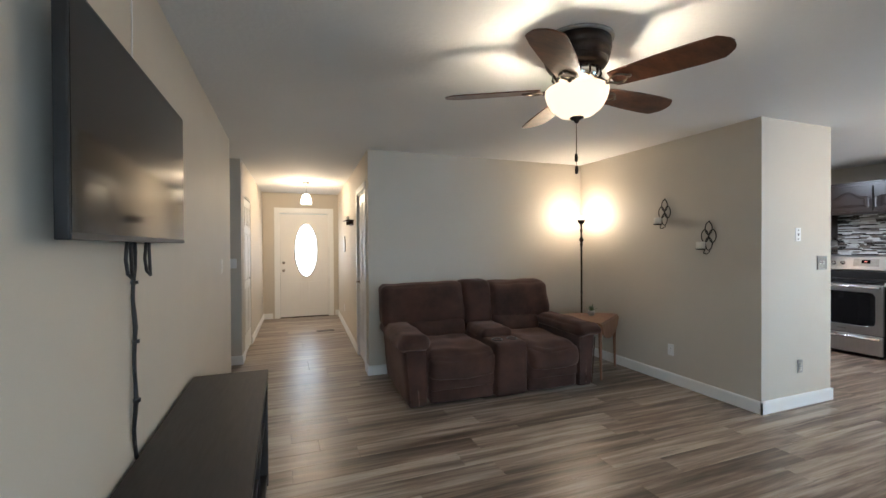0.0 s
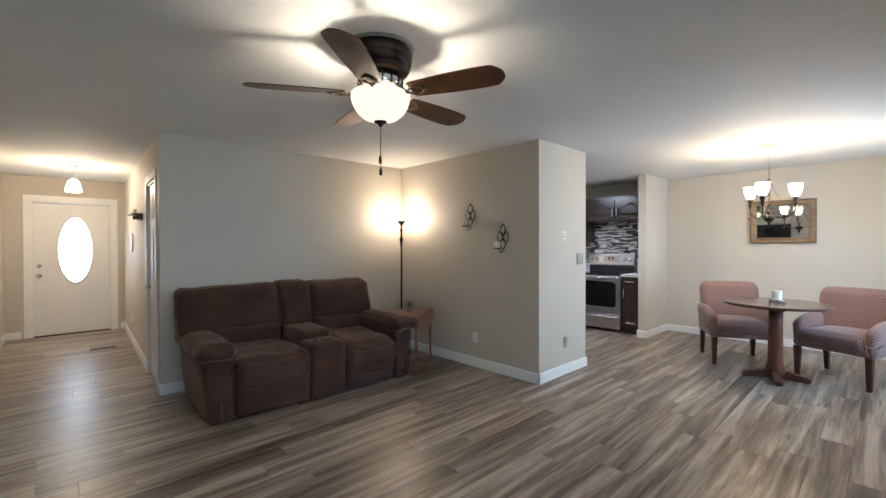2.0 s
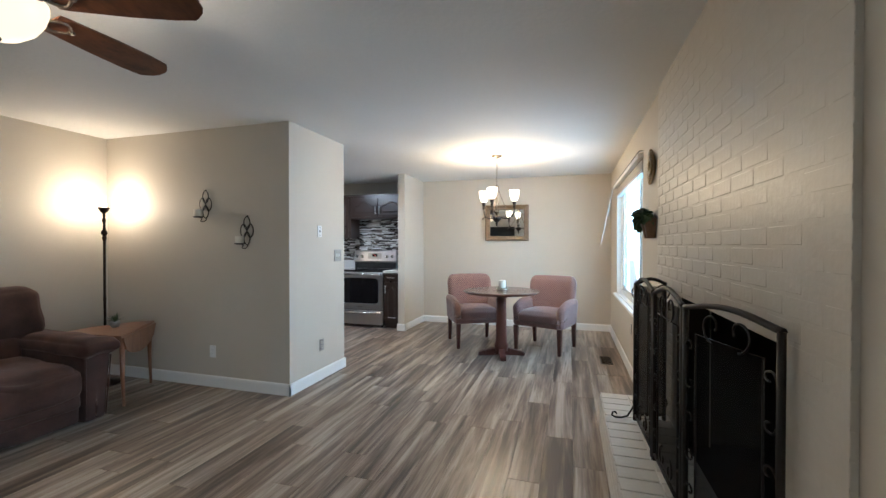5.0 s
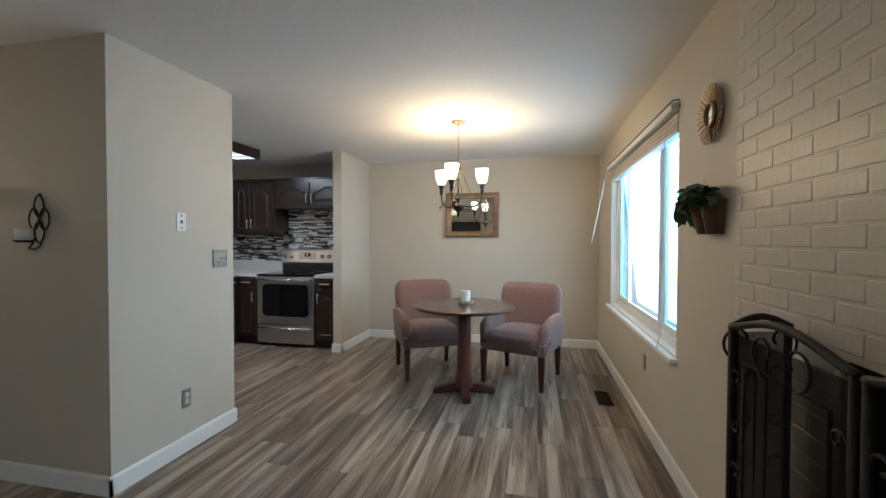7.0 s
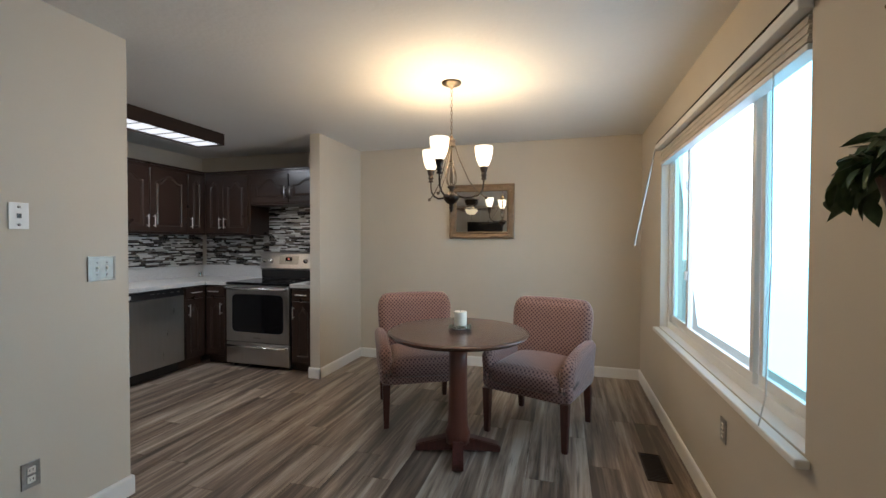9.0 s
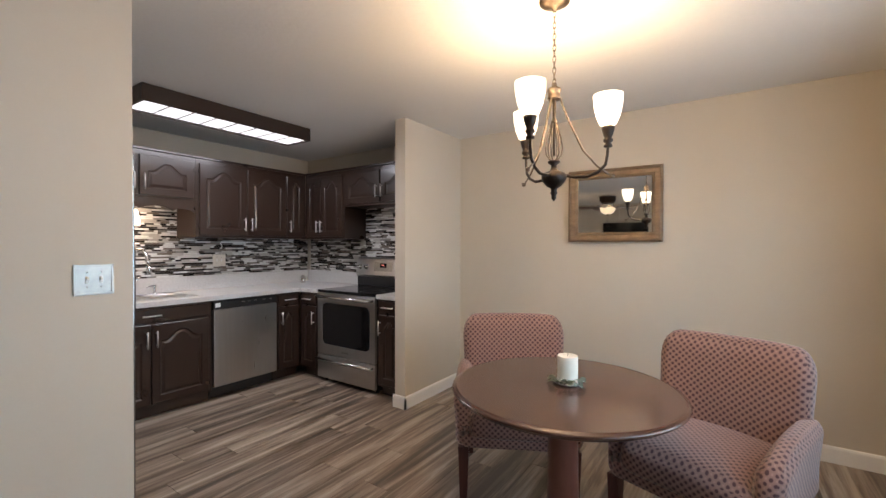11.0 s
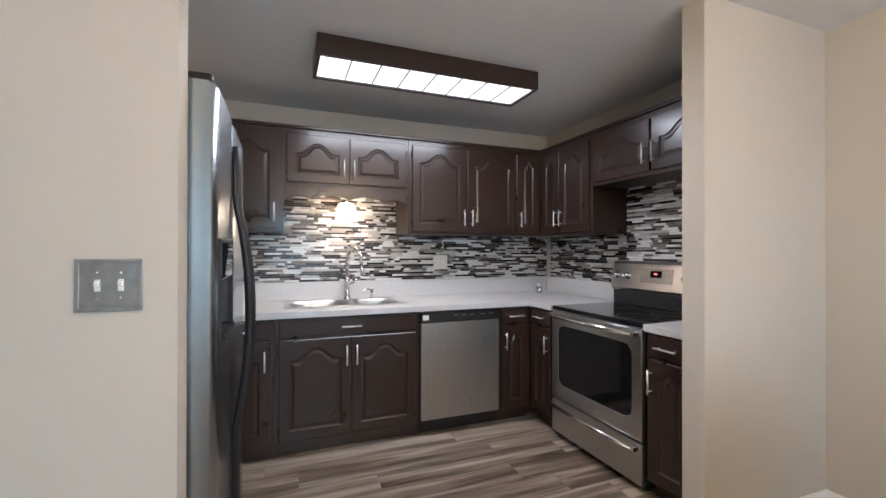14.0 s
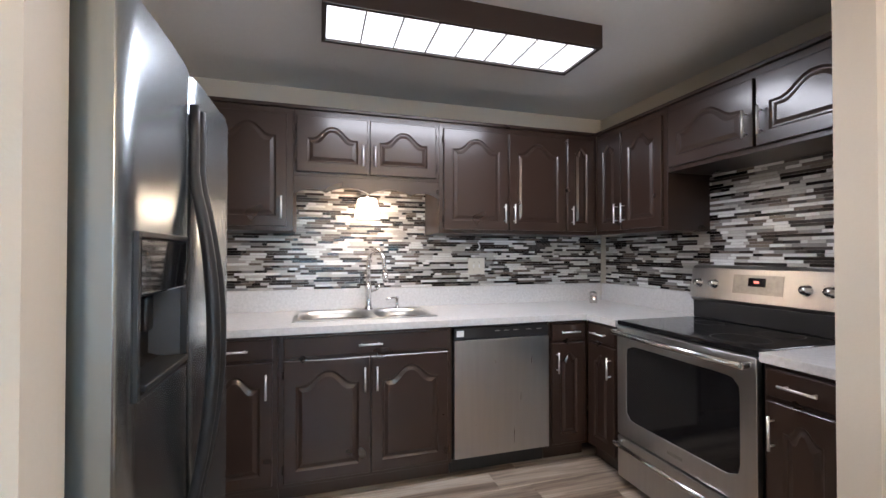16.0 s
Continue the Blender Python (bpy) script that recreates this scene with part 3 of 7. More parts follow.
def make_tv():
    y0, y1, z0, z1 = 2.655, 3.70, 1.415, 1.958
    tv = thing("television", pose(0, 0, 0), "large black flat television on a wall bracket, switched off", "television")
    quick("housing", BLACKMATT, tv, lambda bm: (bevelled(bm, 1.315, 1.342, y0, y1, z0, z1, 0.003), bevelled(bm, 1.290, 1.316, y0 + 0.18, y1 - 0.18, z0 + 0.03, z1 - 0.16, 0.008)))
    quick("screen", SCREENGLASS, tv, lambda bm: box(bm, 1.3421, 1.3432, y0 + 0.008, y1 - 0.008, z0 + 0.016, z1 - 0.008))
    quick("bezel_strip", BLACKMATT, tv, lambda bm: box(bm, 1.3421, 1.3445, y0 + 0.002, y1 - 0.002, z0 + 0.001, z0 + 0.012), "thin black metal strip")
    def bracket(bm):
        box(bm, 1.262, 1.275, 2.85, 3.45, 1.60, 1.64)
        box(bm, 1.262, 1.275, 2.85, 3.45, 1.80, 1.84)
        for y in (2.95, 3.35):
            box(bm, 1.2752, 1.2898, y, y + 0.03, 1.50, 1.88)
    quick("bracket", BLACK, tv, bracket)
    for y in (3.14, 3.33):
        quick("strap", BLACKMATT, tv, lambda bm: tube(bm, [(1.30, y, 1.44), (1.295, y - 0.004, 1.36), (1.298, y + 0.004, 1.315), (1.305, y + 0.02, 1.30), (1.30, y + 0.036, 1.32), (1.298, y + 0.034, 1.40), (1.30, y + 0.03, 1.44)], 0.0055, 6), "black pull strap")
    c = thing("television_cable", pose(0, 0, 0), "black cables tied together, hanging from the television to the stand", "cable")
    pts = [(1.273 + 0.003 * math.sin(i * 1.3), 3.285 + 0.006 * math.sin(i * 0.9), 1.43 - i * 0.0505) for i in range(16)]
    quick("cord", BLACKMATT, c, lambda bm: tube(bm, pts, 0.0065, 7))
    quick("second_cord", BLACKMATT, c, lambda bm: tube(bm, [(x + 0.001, y + 0.011 * math.cos(i * 1.1) + 0.002, z) for i, (x, y, z) in enumerate(pts[:-1])], 0.0048, 6))
    for i in (3, 7, 11):
        p = pts[i]
        quick("tie", BLACK, c, lambda bm: lathe(bm, [(0.012, p[2] - 0.006), (0.012, p[2] + 0.006)], p[0] + 0.002, p[1] + 0.004, 10))
    w = thing("antenna_wire", pose(0, 0, 0), "thin white wire running up the wall above the television", "cable")
    quick("wire", WHITEPLASTIC, w, lambda bm: tube(bm, [(1.266, 3.32, 1.95), (1.2655, 3.322, 2.1), (1.2655, 3.321, 2.3), (1.2655, 3.32, 2.438)], 0.0028, 5))


make_tv()


def make_ceiling_fan():
    f = thing("ceiling_fan", pose(3.16, 3.34, 0), "bronze ceiling fan with five walnut blades and lit amber bowl", "ceiling fan")
    quick("housing", BRONZE, f, lambda bm: lathe(bm, [(0.160, 2.4275), (0.168, 2.425), (0.170, 2.385), (0.163, 2.380), (0.163, 2.374), (0.167, 2.370), (0.160, 2.338), (0.152, 2.334), (0.152, 2.328), (0.156, 2.324), (0.142, 2.302), (0.122, 2.294), (0.10, 2.29)], seg=40))
    # Pale grey disc drawn where the housing shades the ceiling round it.
    quick("shadow_disc", GREYMETAL, f, lambda bm: lathe(bm, [(0.0, H - 0.001), (0.182, H - 0.001), (0.180, 2.4285), (0.0, 2.428)], seg=40), "pale disc for the housing shadow on the ceiling")
    # Motor band takes a brighter metal to put the bulb's light into its colour.
    quick("motor_band", CHROME, f, lambda bm: lathe(bm, [(0.10, 2.289), (0.112, 2.28), (0.118, 2.25), (0.105, 2.225), (0.085, 2.215)], seg=32), "ribbed metal band, brightened for bulb light")
    for i in range(15):
        a = 2 * math.pi * i / 15
        quick("rib", BRONZE, f, lambda bm: tube(bm, [(0.113 * math.cos(a), 0.113 * math.sin(a), 2.286), (0.121 * math.cos(a), 0.121 * math.sin(a), 2.25), (0.107 * math.cos(a), 0.107 * math.sin(a), 2.226)], 0.004, 5))
    quick("light_fitter", BRONZE, f, lambda bm: lathe(bm, [(0.05, 2.2149), (0.05, 2.19), (0.02, 2.185), (0.006, 2.18), (0.006, 2.055)], seg=24))
    quick("glass_bowl", SHADE_FAN, f, lambda bm: lathe(bm, [(0.148, 2.197), (0.157, 2.191), (0.157, 2.172), (0.147, 2.135), (0.124, 2.096), (0.087, 2.066), (0.043, 2.052), (0.02, 2.050)], seg=40, cap=False), "lit amber frosted glass bowl").visible_shadow = False
    quick("finial", BRONZE, f, lambda bm: lathe(bm, [(0.0, 2.056), (0.036, 2.053), (0.034, 2.046), (0.014, 2.036), (0.010, 2.026), (0.0, 2.020)], seg=20))
    for x, y, z in ((0.004, 0.006, 1.775), (-0.006, -0.004, 1.835)):
        ch = quick("pull_chain", ANTIQUE, f, lambda bm: tube(bm, [(x * 0.6, y * 0.6, 2.03), (x, y, z + 0.03)], 0.0016, 5))
        quick("pull_knob", BRONZE, ch, lambda bm: lathe(bm, [(0.0, z + 0.032), (0.006, z + 0.03), (0.009, z + 0.012), (0.008, z - 0.008), (0.0, z - 0.012)], x, y, 12), "dark wooden pull knob")
    for i in range(5):
        a = radians(5 + 72 * i)
        m = pose(0, 0, 2.195, 0, 0, math.degrees(a)) @ pose(0, 0, 0, -12, 0, 0)
        bm = bmesh.new()
        w0, w1 = 0.058, 0.079
        out = [(0.185, -w0), (0.21, -w0 - 0.006), (0.40, -w1), (0.55, -w1 - 0.004), (0.632, -w1 + 0.001), (0.644, -w1 + 0.010), (0.672, -w1 + 0.040), (0.681, -0.018), (0.681, 0.018), (0.672, w1 - 0.040), (0.644, w1 - 0.010), (0.632, w1 - 0.001), (0.55, w1 + 0.004), (0.40, w1), (0.21, w0 + 0.006), (0.185, w0)]
        lo = [bm.verts.new((x, y, -0.003)) for x, y in out]
        hi = [bm.verts.new((x, y, 0.003)) for x, y in out]
        bm.faces.new(lo[::-1])
        bm.faces.new(hi)
        for k in range(len(out)):
            j = (k + 1) % len(out)
            bm.faces.new((lo[k], lo[j], hi[j], hi[k]))
        bm.transform(m)
        blade = part("blade", bm, WALNUT, f)
        bm = bmesh.new()
        tube(bm, [(0.095, 0, 0.035), (0.125, 0, 0.018), (0.15, 0, -0.006), (0.17, 0, -0.010)], 0.011, 8)
        arc = [(0.165 + 0.10 * t, 0.038 * math.sin(math.pi * t), -0.0085) for t in [k / 8 for k in range(9)]]
        tube(bm, arc, 0.0055, 6)
        tube(bm, [(x, -y, z) for x, y, z in arc], 0.0055, 6)
        lathe(bm, [(0.0, -0.013), (0.012, -0.011), (0.012, -0.004)], 0.265, 0, 10)
        bm.transform(m)
        part("blade_bracket", bm, ANTIQUE, blade, "antique bronze loop bracket")
    return f


make_ceiling_fan()


def make_floor_lamp():
    s = thing("floor_lamp", pose(5.165, 5.77, 0), "dark bronze torchiere floor lamp, lit, in the corner beside a table", "floor lamp")
    quick("base", BRONZE, s, lambda bm: lathe(bm, [(0.0, 0.0), (0.125, 0.0), (0.128, 0.008), (0.12, 0.018), (0.05, 0.03), (0.02, 0.05), (0.013, 0.07)], seg=32))
    quick("pole", BRONZE, s, lambda bm: lathe(bm, [(0.011, 0.071), (0.011, 0.80), (0.014, 0.81), (0.014, 0.83), (0.011, 0.84), (0.011, 1.385), (0.018, 1.40), (0.018, 1.42), (0.012, 1.43)], seg=16))
    quick("turned_stem", BRONZE, s, lambda bm: lathe(bm, [(0.012, 1.4301), (0.027, 1.455), (0.024, 1.475), (0.012, 1.49), (0.010, 1.55), (0.017, 1.575), (0.017, 1.59), (0.010, 1.60), (0.012, 1.65)], seg=20))
    quick("shade", BRONZE, s, lambda bm: lathe(bm, [(0.012, 1.6501), (0.026, 1.66), (0.042, 1.685), (0.046, 1.705), (0.043, 1.705), (0.036, 1.684), (0.015, 1.668)], seg=28), "small flared bronze cup shade")
    b = quick("bulb", SHADE_WARM, s, lambda bm: lathe(bm, [(0.014, 1.669), (0.018, 1.69), (0.026, 1.72), (0.022, 1.74), (0.0, 1.752)], seg=16), "lit bulb")
    b.visible_shadow = False
    return s


make_floor_lamp()


def make_side_table():
    A, B, C = Vector((4.79, 5.02)), Vector((5.29, 5.36)), Vector((4.74, 5.50))
    s = thing("side_table", pose(0, 0, 0), "small worn maple drop-leaf side table beside the sofa", "side table")
    def slab(bm, pts, z0, z1):
        lo = [bm.verts.new((x, y, z0)) for x, y in pts]
        hi = [bm.verts.new((x, y, z1)) for x, y in pts]
        bm.faces.new(lo[::-1])
        bm.faces.new(hi)
        for k in range(len(pts)):
            j = (k + 1) % len(pts)
            bm.faces.new((lo[k], lo[j], hi[j], hi[k]))
    d = (B - A).normalized()
    nrm = Vector((d.y, -d.x))
    corners = [A - d * 0.07 + nrm * 0.02, B + d * 0.07 + nrm * 0.02, Vector((5.20, 5.53)), Vector((4.92, 5.62)), Vector((4.70, 5.60))]
    quick("tabletop", MAPLE, s, lambda bm: slab(bm, corners, 0.582, 0.60))
    def leaf(bm):
        pts = []
        L = (B - A).length + 0.12
        for i in range(15):
            t = i / 14
            pts.append((-0.06 + L * t, -0.015 - 0.17 * math.sin(math.pi * t) ** 0.45))
        pts = [(-0.06, 0.0)] + pts + [(L - 0.06, 0.0)]
        f0 = [bm.verts.new(((A + d * u + nrm * 0.022).x, (A + d * u + nrm * 0.022).y, 0.581 + w)) for u, w in pts]
        f1 = [bm.verts.new(((A + d * u + nrm * 0.036).x, (A + d * u + nrm * 0.036).y, 0.581 + w)) for u, w in pts]
        bm.faces.new(f0)
        bm.faces.new(f1[::-1])
        for k in range(len(pts)):
            j = (k + 1) % len(pts)
            bm.faces.new((f0[k], f0[j], f1[j], f1[k]))
    quick("drop_leaf", MAPLE, s, leaf)
    def apron(bm):
        for p, q in ((A, B), (A, C)):
            e = (q - p).normalized()
            k = Vector((e.y, -e.x)) * 0.009
            slab(bm, [p + e * 0.02 + k, q - e * 0.02 + k, q - e * 0.02 - k, p + e * 0.02 - k], 0.50, 0.5815)
    quick("apron", MAPLE, s, apron)
    for P in (A, B, C):
        quick("leg", MAPLE, s, lambda bm: tube(bm, [(P.x + 0.01, P.y - 0.0, 0.001), (P.x, P.y, 0.30), (P.x, P.y, 0.581)], [0.011, 0.017, 0.022], 10))
    return s


make_side_table()


def leaf_mesh(bm, m, L=0.07, w=0.05, fold=0.25, curl=0.3, n=5):
    """One leaf: pointed oval, folded along its rib and curling down."""
    rows = []
    for i in range(n + 1):
        t = i / n
        half = w / 2 * (math.sin(math.pi * min(1, t * 1.05 + 0.02)) ** 0.7) * (1 - 0.25 * t)
        y, z = L * t, -curl * L * t * t
        rows.append([bm.verts.new(m @ Vector((s * half, y, z + abs(s) * half * fold))) for s in (-1, 0, 1)])
    for a, b in zip(rows, rows[1:]):
        for k in (0, 1):
            f = bm.faces.new((a[k], a[k + 1], b[k + 1], b[k]))
            f.smooth = True


def make_succulent():
    s = thing("potted_plant", pose(5.0, 5.40, 0.60), "small succulent in a little silver pot, on the side table", "plant")
    quick("pot", GREYBLADE, s, lambda bm: lathe(bm, [(0.0, 0.001), (0.026, 0.001), (0.036, 0.02), (0.038, 0.045), (0.034, 0.055), (0.03, 0.05), (0.0, 0.045)], seg=18))
    bm = bmesh.new()
    r = random.Random(3)
    for i in range(22):
        leaf_mesh(bm, pose(0, 0, 0.05, 0, 0, 360 * i / 22 + r.uniform(-8, 8)) @ pose(0, 0.004, 0, r.uniform(25, 80), 0, 0), r.uniform(0.05, 0.095), 0.018, 0.4, r.uniform(-0.1, 0.5))
    part("foliage", bm, LEAF, s)


make_succulent()


def make_wall_sconce(y, ztop):
    """Lattice of wire loops with a cup and candle; hangs on the partition."""
    s = thing("wall_sconce", pose(5.399, y, ztop), "dark wire lattice wall sconce holding a cream pillar candle", "candle sconce", "sconces on the partition")
    def loop(bm, cy, cz, w=0.034, h=0.060):
        pts = []
        for i in range(20):
            a = 2 * math.pi * i / 20
            pts.append((-0.012, cy + w * math.copysign(abs(math.sin(a)) ** 1.25, math.sin(a)), cz + h * math.cos(a)))
        tube(bm, pts, 0.0045, 6, closed=True)
    def lattice(bm):
        loop(bm, 0, -0.065)
        loop(bm, 0.037, -0.135)
        loop(bm, -0.037, -0.135)
        loop(bm, 0, -0.205)
        tube(bm, [(-0.012, 0.03, -0.24), (-0.03, 0.03, -0.275), (-0.05, 0.02, -0.295), (-0.04, -0.004, -0.30), (-0.014, -0.01, -0.28), (-0.012, -0.006, -0.262)], 0.0045, 6)
    quick("lattice", IRON, s, lattice)
    quick("hook", IRON, s, lambda bm: lathe(bm, [(0.0, -0.006), (0.006, -0.004), (0.006, 0.004), (0.0, 0.006)], 0, 0, 8, Matrix.Translation((-0.006, 0, 0)) @ pose(0, 0, 0, 0, 90, 0)))
    c = quick("cup", IRON, s, lambda bm: (lathe(bm, [(0.0, -0.262), (0.03, -0.262), (0.045, -0.252), (0.043, -0.250), (0.0, -0.256)], -0.055, 0.045, 20), tube(bm, [(-0.014, 0.02, -0.25), (-0.04, 0.035, -0.262)], 0.0045, 6)))
    quick("candle", CANDLE, s, lambda bm: lathe(bm, [(0.0, -0.255), (0.036, -0.255), (0.037, -0.19), (0.034, -0.186), (0.02, -0.19), (0.0, -0.19)], -0.055, 0.045, 20), "cream pillar candle")
    return s


make_wall_sconce(4.765, 1.862)
make_wall_sconce(4.29, 1.61)


def face_plate(name, m, kind, material, label, category):
    """An outlet, switch or socket plate in the x-z plane, facing -y."""
    s = thing(name, m, label, category)
    w, h = (0.066, 0.062) if kind == "double" else (0.035, 0.057)
    quick("plate", material, s, lambda bm: bevelled(bm, -w, w, -0.006, -0.0005, -h, h, 0.002))
    if kind == "outlet":
        for z in (0.02, -0.02):
            o = quick("socket", IVORY if material is not WHITEPLASTIC else WHITEPLASTIC, s, lambda bm: bevelled(bm, -0.016, 0.016, -0.0085, -0.006, z - 0.014, z + 0.014, 0.003))
            quick("slots", BLACK, o, lambda bm: [box(bm, x - 0.0012, x + 0.0012, -0.0089, -0.0086, z - 0.004, z + 0.006) for x in (-0.006, 0.006)])
    elif kind == "jack":
        quick("jack", BLACK, s, lambda bm: bevelled(bm, -0.008, 0.008, -0.0085, -0.006, -0.010, 0.010, 0.001))
        for z in (0.038, -0.038):
            quick("stud", GREYMETAL, s, lambda bm: lathe(bm, [(0.006, 0), (0.006, 0.004), (0.0, 0.006)], 0, 0, 10, Matrix.Translation((0, -0.006, z)) @ pose(0, 0, 0, 90, 0, 0)))
    elif kind == "rocker":
        quick("rocker", material, s, lambda bm: bevelled(bm, -0.016, 0.016, -0.0095, -0.006, -0.033, 0.033, 0.002))
    else:
        for x in (-0.023, 0.023) if kind == "double" else (0.0,):
            t = quick("toggle", WHITEPLASTIC, s, lambda bm: (bevelled(bm, x - 0.006, x + 0.006, -0.008, -0.006, -0.014, 0.014, 0.001), bevelled(bm, x - 0.0045, x + 0.0045, -0.017, -0.0075, -0.002, 0.009, 0.0015)))
            for z in (0.03, -0.03):
                quick("screw", CHROME, t, lambda bm: lathe(bm, [(0.003, 0), (0.003, 0.0012), (0.0, 0.002)], 0, 0, 8, Matrix.Translation((x, -0.006, z)) @ pose(0, 0, 0, 90, 0, 0)))
        if kind == "double":
            def rim(bm):
                for a in ((-w, w, h - 0.009, h), (-w, w, -h, -h + 0.009), (-w, -w + 0.009, -h + 0.009, h - 0.009), (w - 0.009, w, -h + 0.009, h - 0.009)):
                    bevelled(bm, a[0], a[1], -0.0095, -0.0061, a[2], a[3], 0.001)
            quick("rim", material, s, rim)
    return s


def facing(x, y, z, turn=0):
    return pose(x, y, z, 0, 0, turn)


face_plate("light_switch", facing(6.197, 3.845, 1.232), "double", GREYMETAL, "pewter double light switch plate with white toggles", "light switch")
face_plate("phone_jack", facing(5.866, 3.845, 1.478), "jack", WHITEPLASTIC, "white wall phone jack plate", "phone jack")
face_plate("wall_outlet", facing(5.895, 3.845, 0.345), "outlet", GREYMETAL, "pewter framed double wall outlet", "outlet")
face_plate("wall_outlet", facing(5.40, 4.70, 0.335, -90), "outlet", WHITEPLASTIC, "white double wall outlet on the partition", "outlet")
face_plate("wall_outlet", facing(6.915, SY, 0.48, 180), "outlet", GREYMETAL, "dark double wall outlet below the window", "outlet")
face_plate("light_switch", facing(WX, 5.50, 1.235, 90), "rocker", IVORY, "ivory light switch on the wall past the television", "light switch")
face_plate("thermostat", facing(1.19, 7.06, 1.20), "rocker", WHITEPLASTIC, "white switch plate beside the hall corner", "light switch")


def make_floor_vent(x, y, w, d, label):
    s = thing("floor_vent", pose(x, y, 0.0), label, "floor vent")
    quick("frame", BRONZE, s, lambda bm: [bevelled(bm, *a, 0.0005, 0.005, 0.001) for a in ((-w / 2, w / 2, -d / 2, -d / 2 + 0.012), (-w / 2, w / 2, d / 2 - 0.012, d / 2), (-w / 2, -w / 2 + 0.012, -d / 2 + 0.012, d / 2 - 0.012), (w / 2 - 0.012, w / 2, -d / 2 + 0.012, d / 2 - 0.012))])
    quick("duct", BLACK, s, lambda bm: box(bm, -w / 2 + 0.012, w / 2 - 0.012, -d / 2 + 0.012, d / 2 - 0.012, 0.0004, 0.001))
    n = int(w / 0.018)
    for i in range(n):
        x0 = -w / 2 + 0.016 + i * (w - 0.032) / n
        quick("slat", BRONZE, s, lambda bm: box(bm, x0, x0 + 0.006, -d / 2 + 0.012, d / 2 - 0.012, 0.0012, 0.004))


make_floor_vent(7.43, 1.06, 0.33, 0.13, "brown metal floor vent by the dining wall")
make_floor_vent(2.38, 8.74, 0.28, 0.12, "brown metal floor vent in the hallway")


# hallway


def casing(bm, x0, x1, z1, w=0.085, t=0.016):
    """Door casing round an opening, in the x-z plane, facing -y."""
    bevelled(bm, x0 - w, x0, -t, 0, 0.0, z1, 0.003)
    bevelled(bm, x1, x1 + w, -t, 0, 0.0, z1, 0.003)
    bevelled(bm, x0 - w, x1 + w, -t - 0.002, 0, z1 + 0.0005, z1 + w, 0.003)


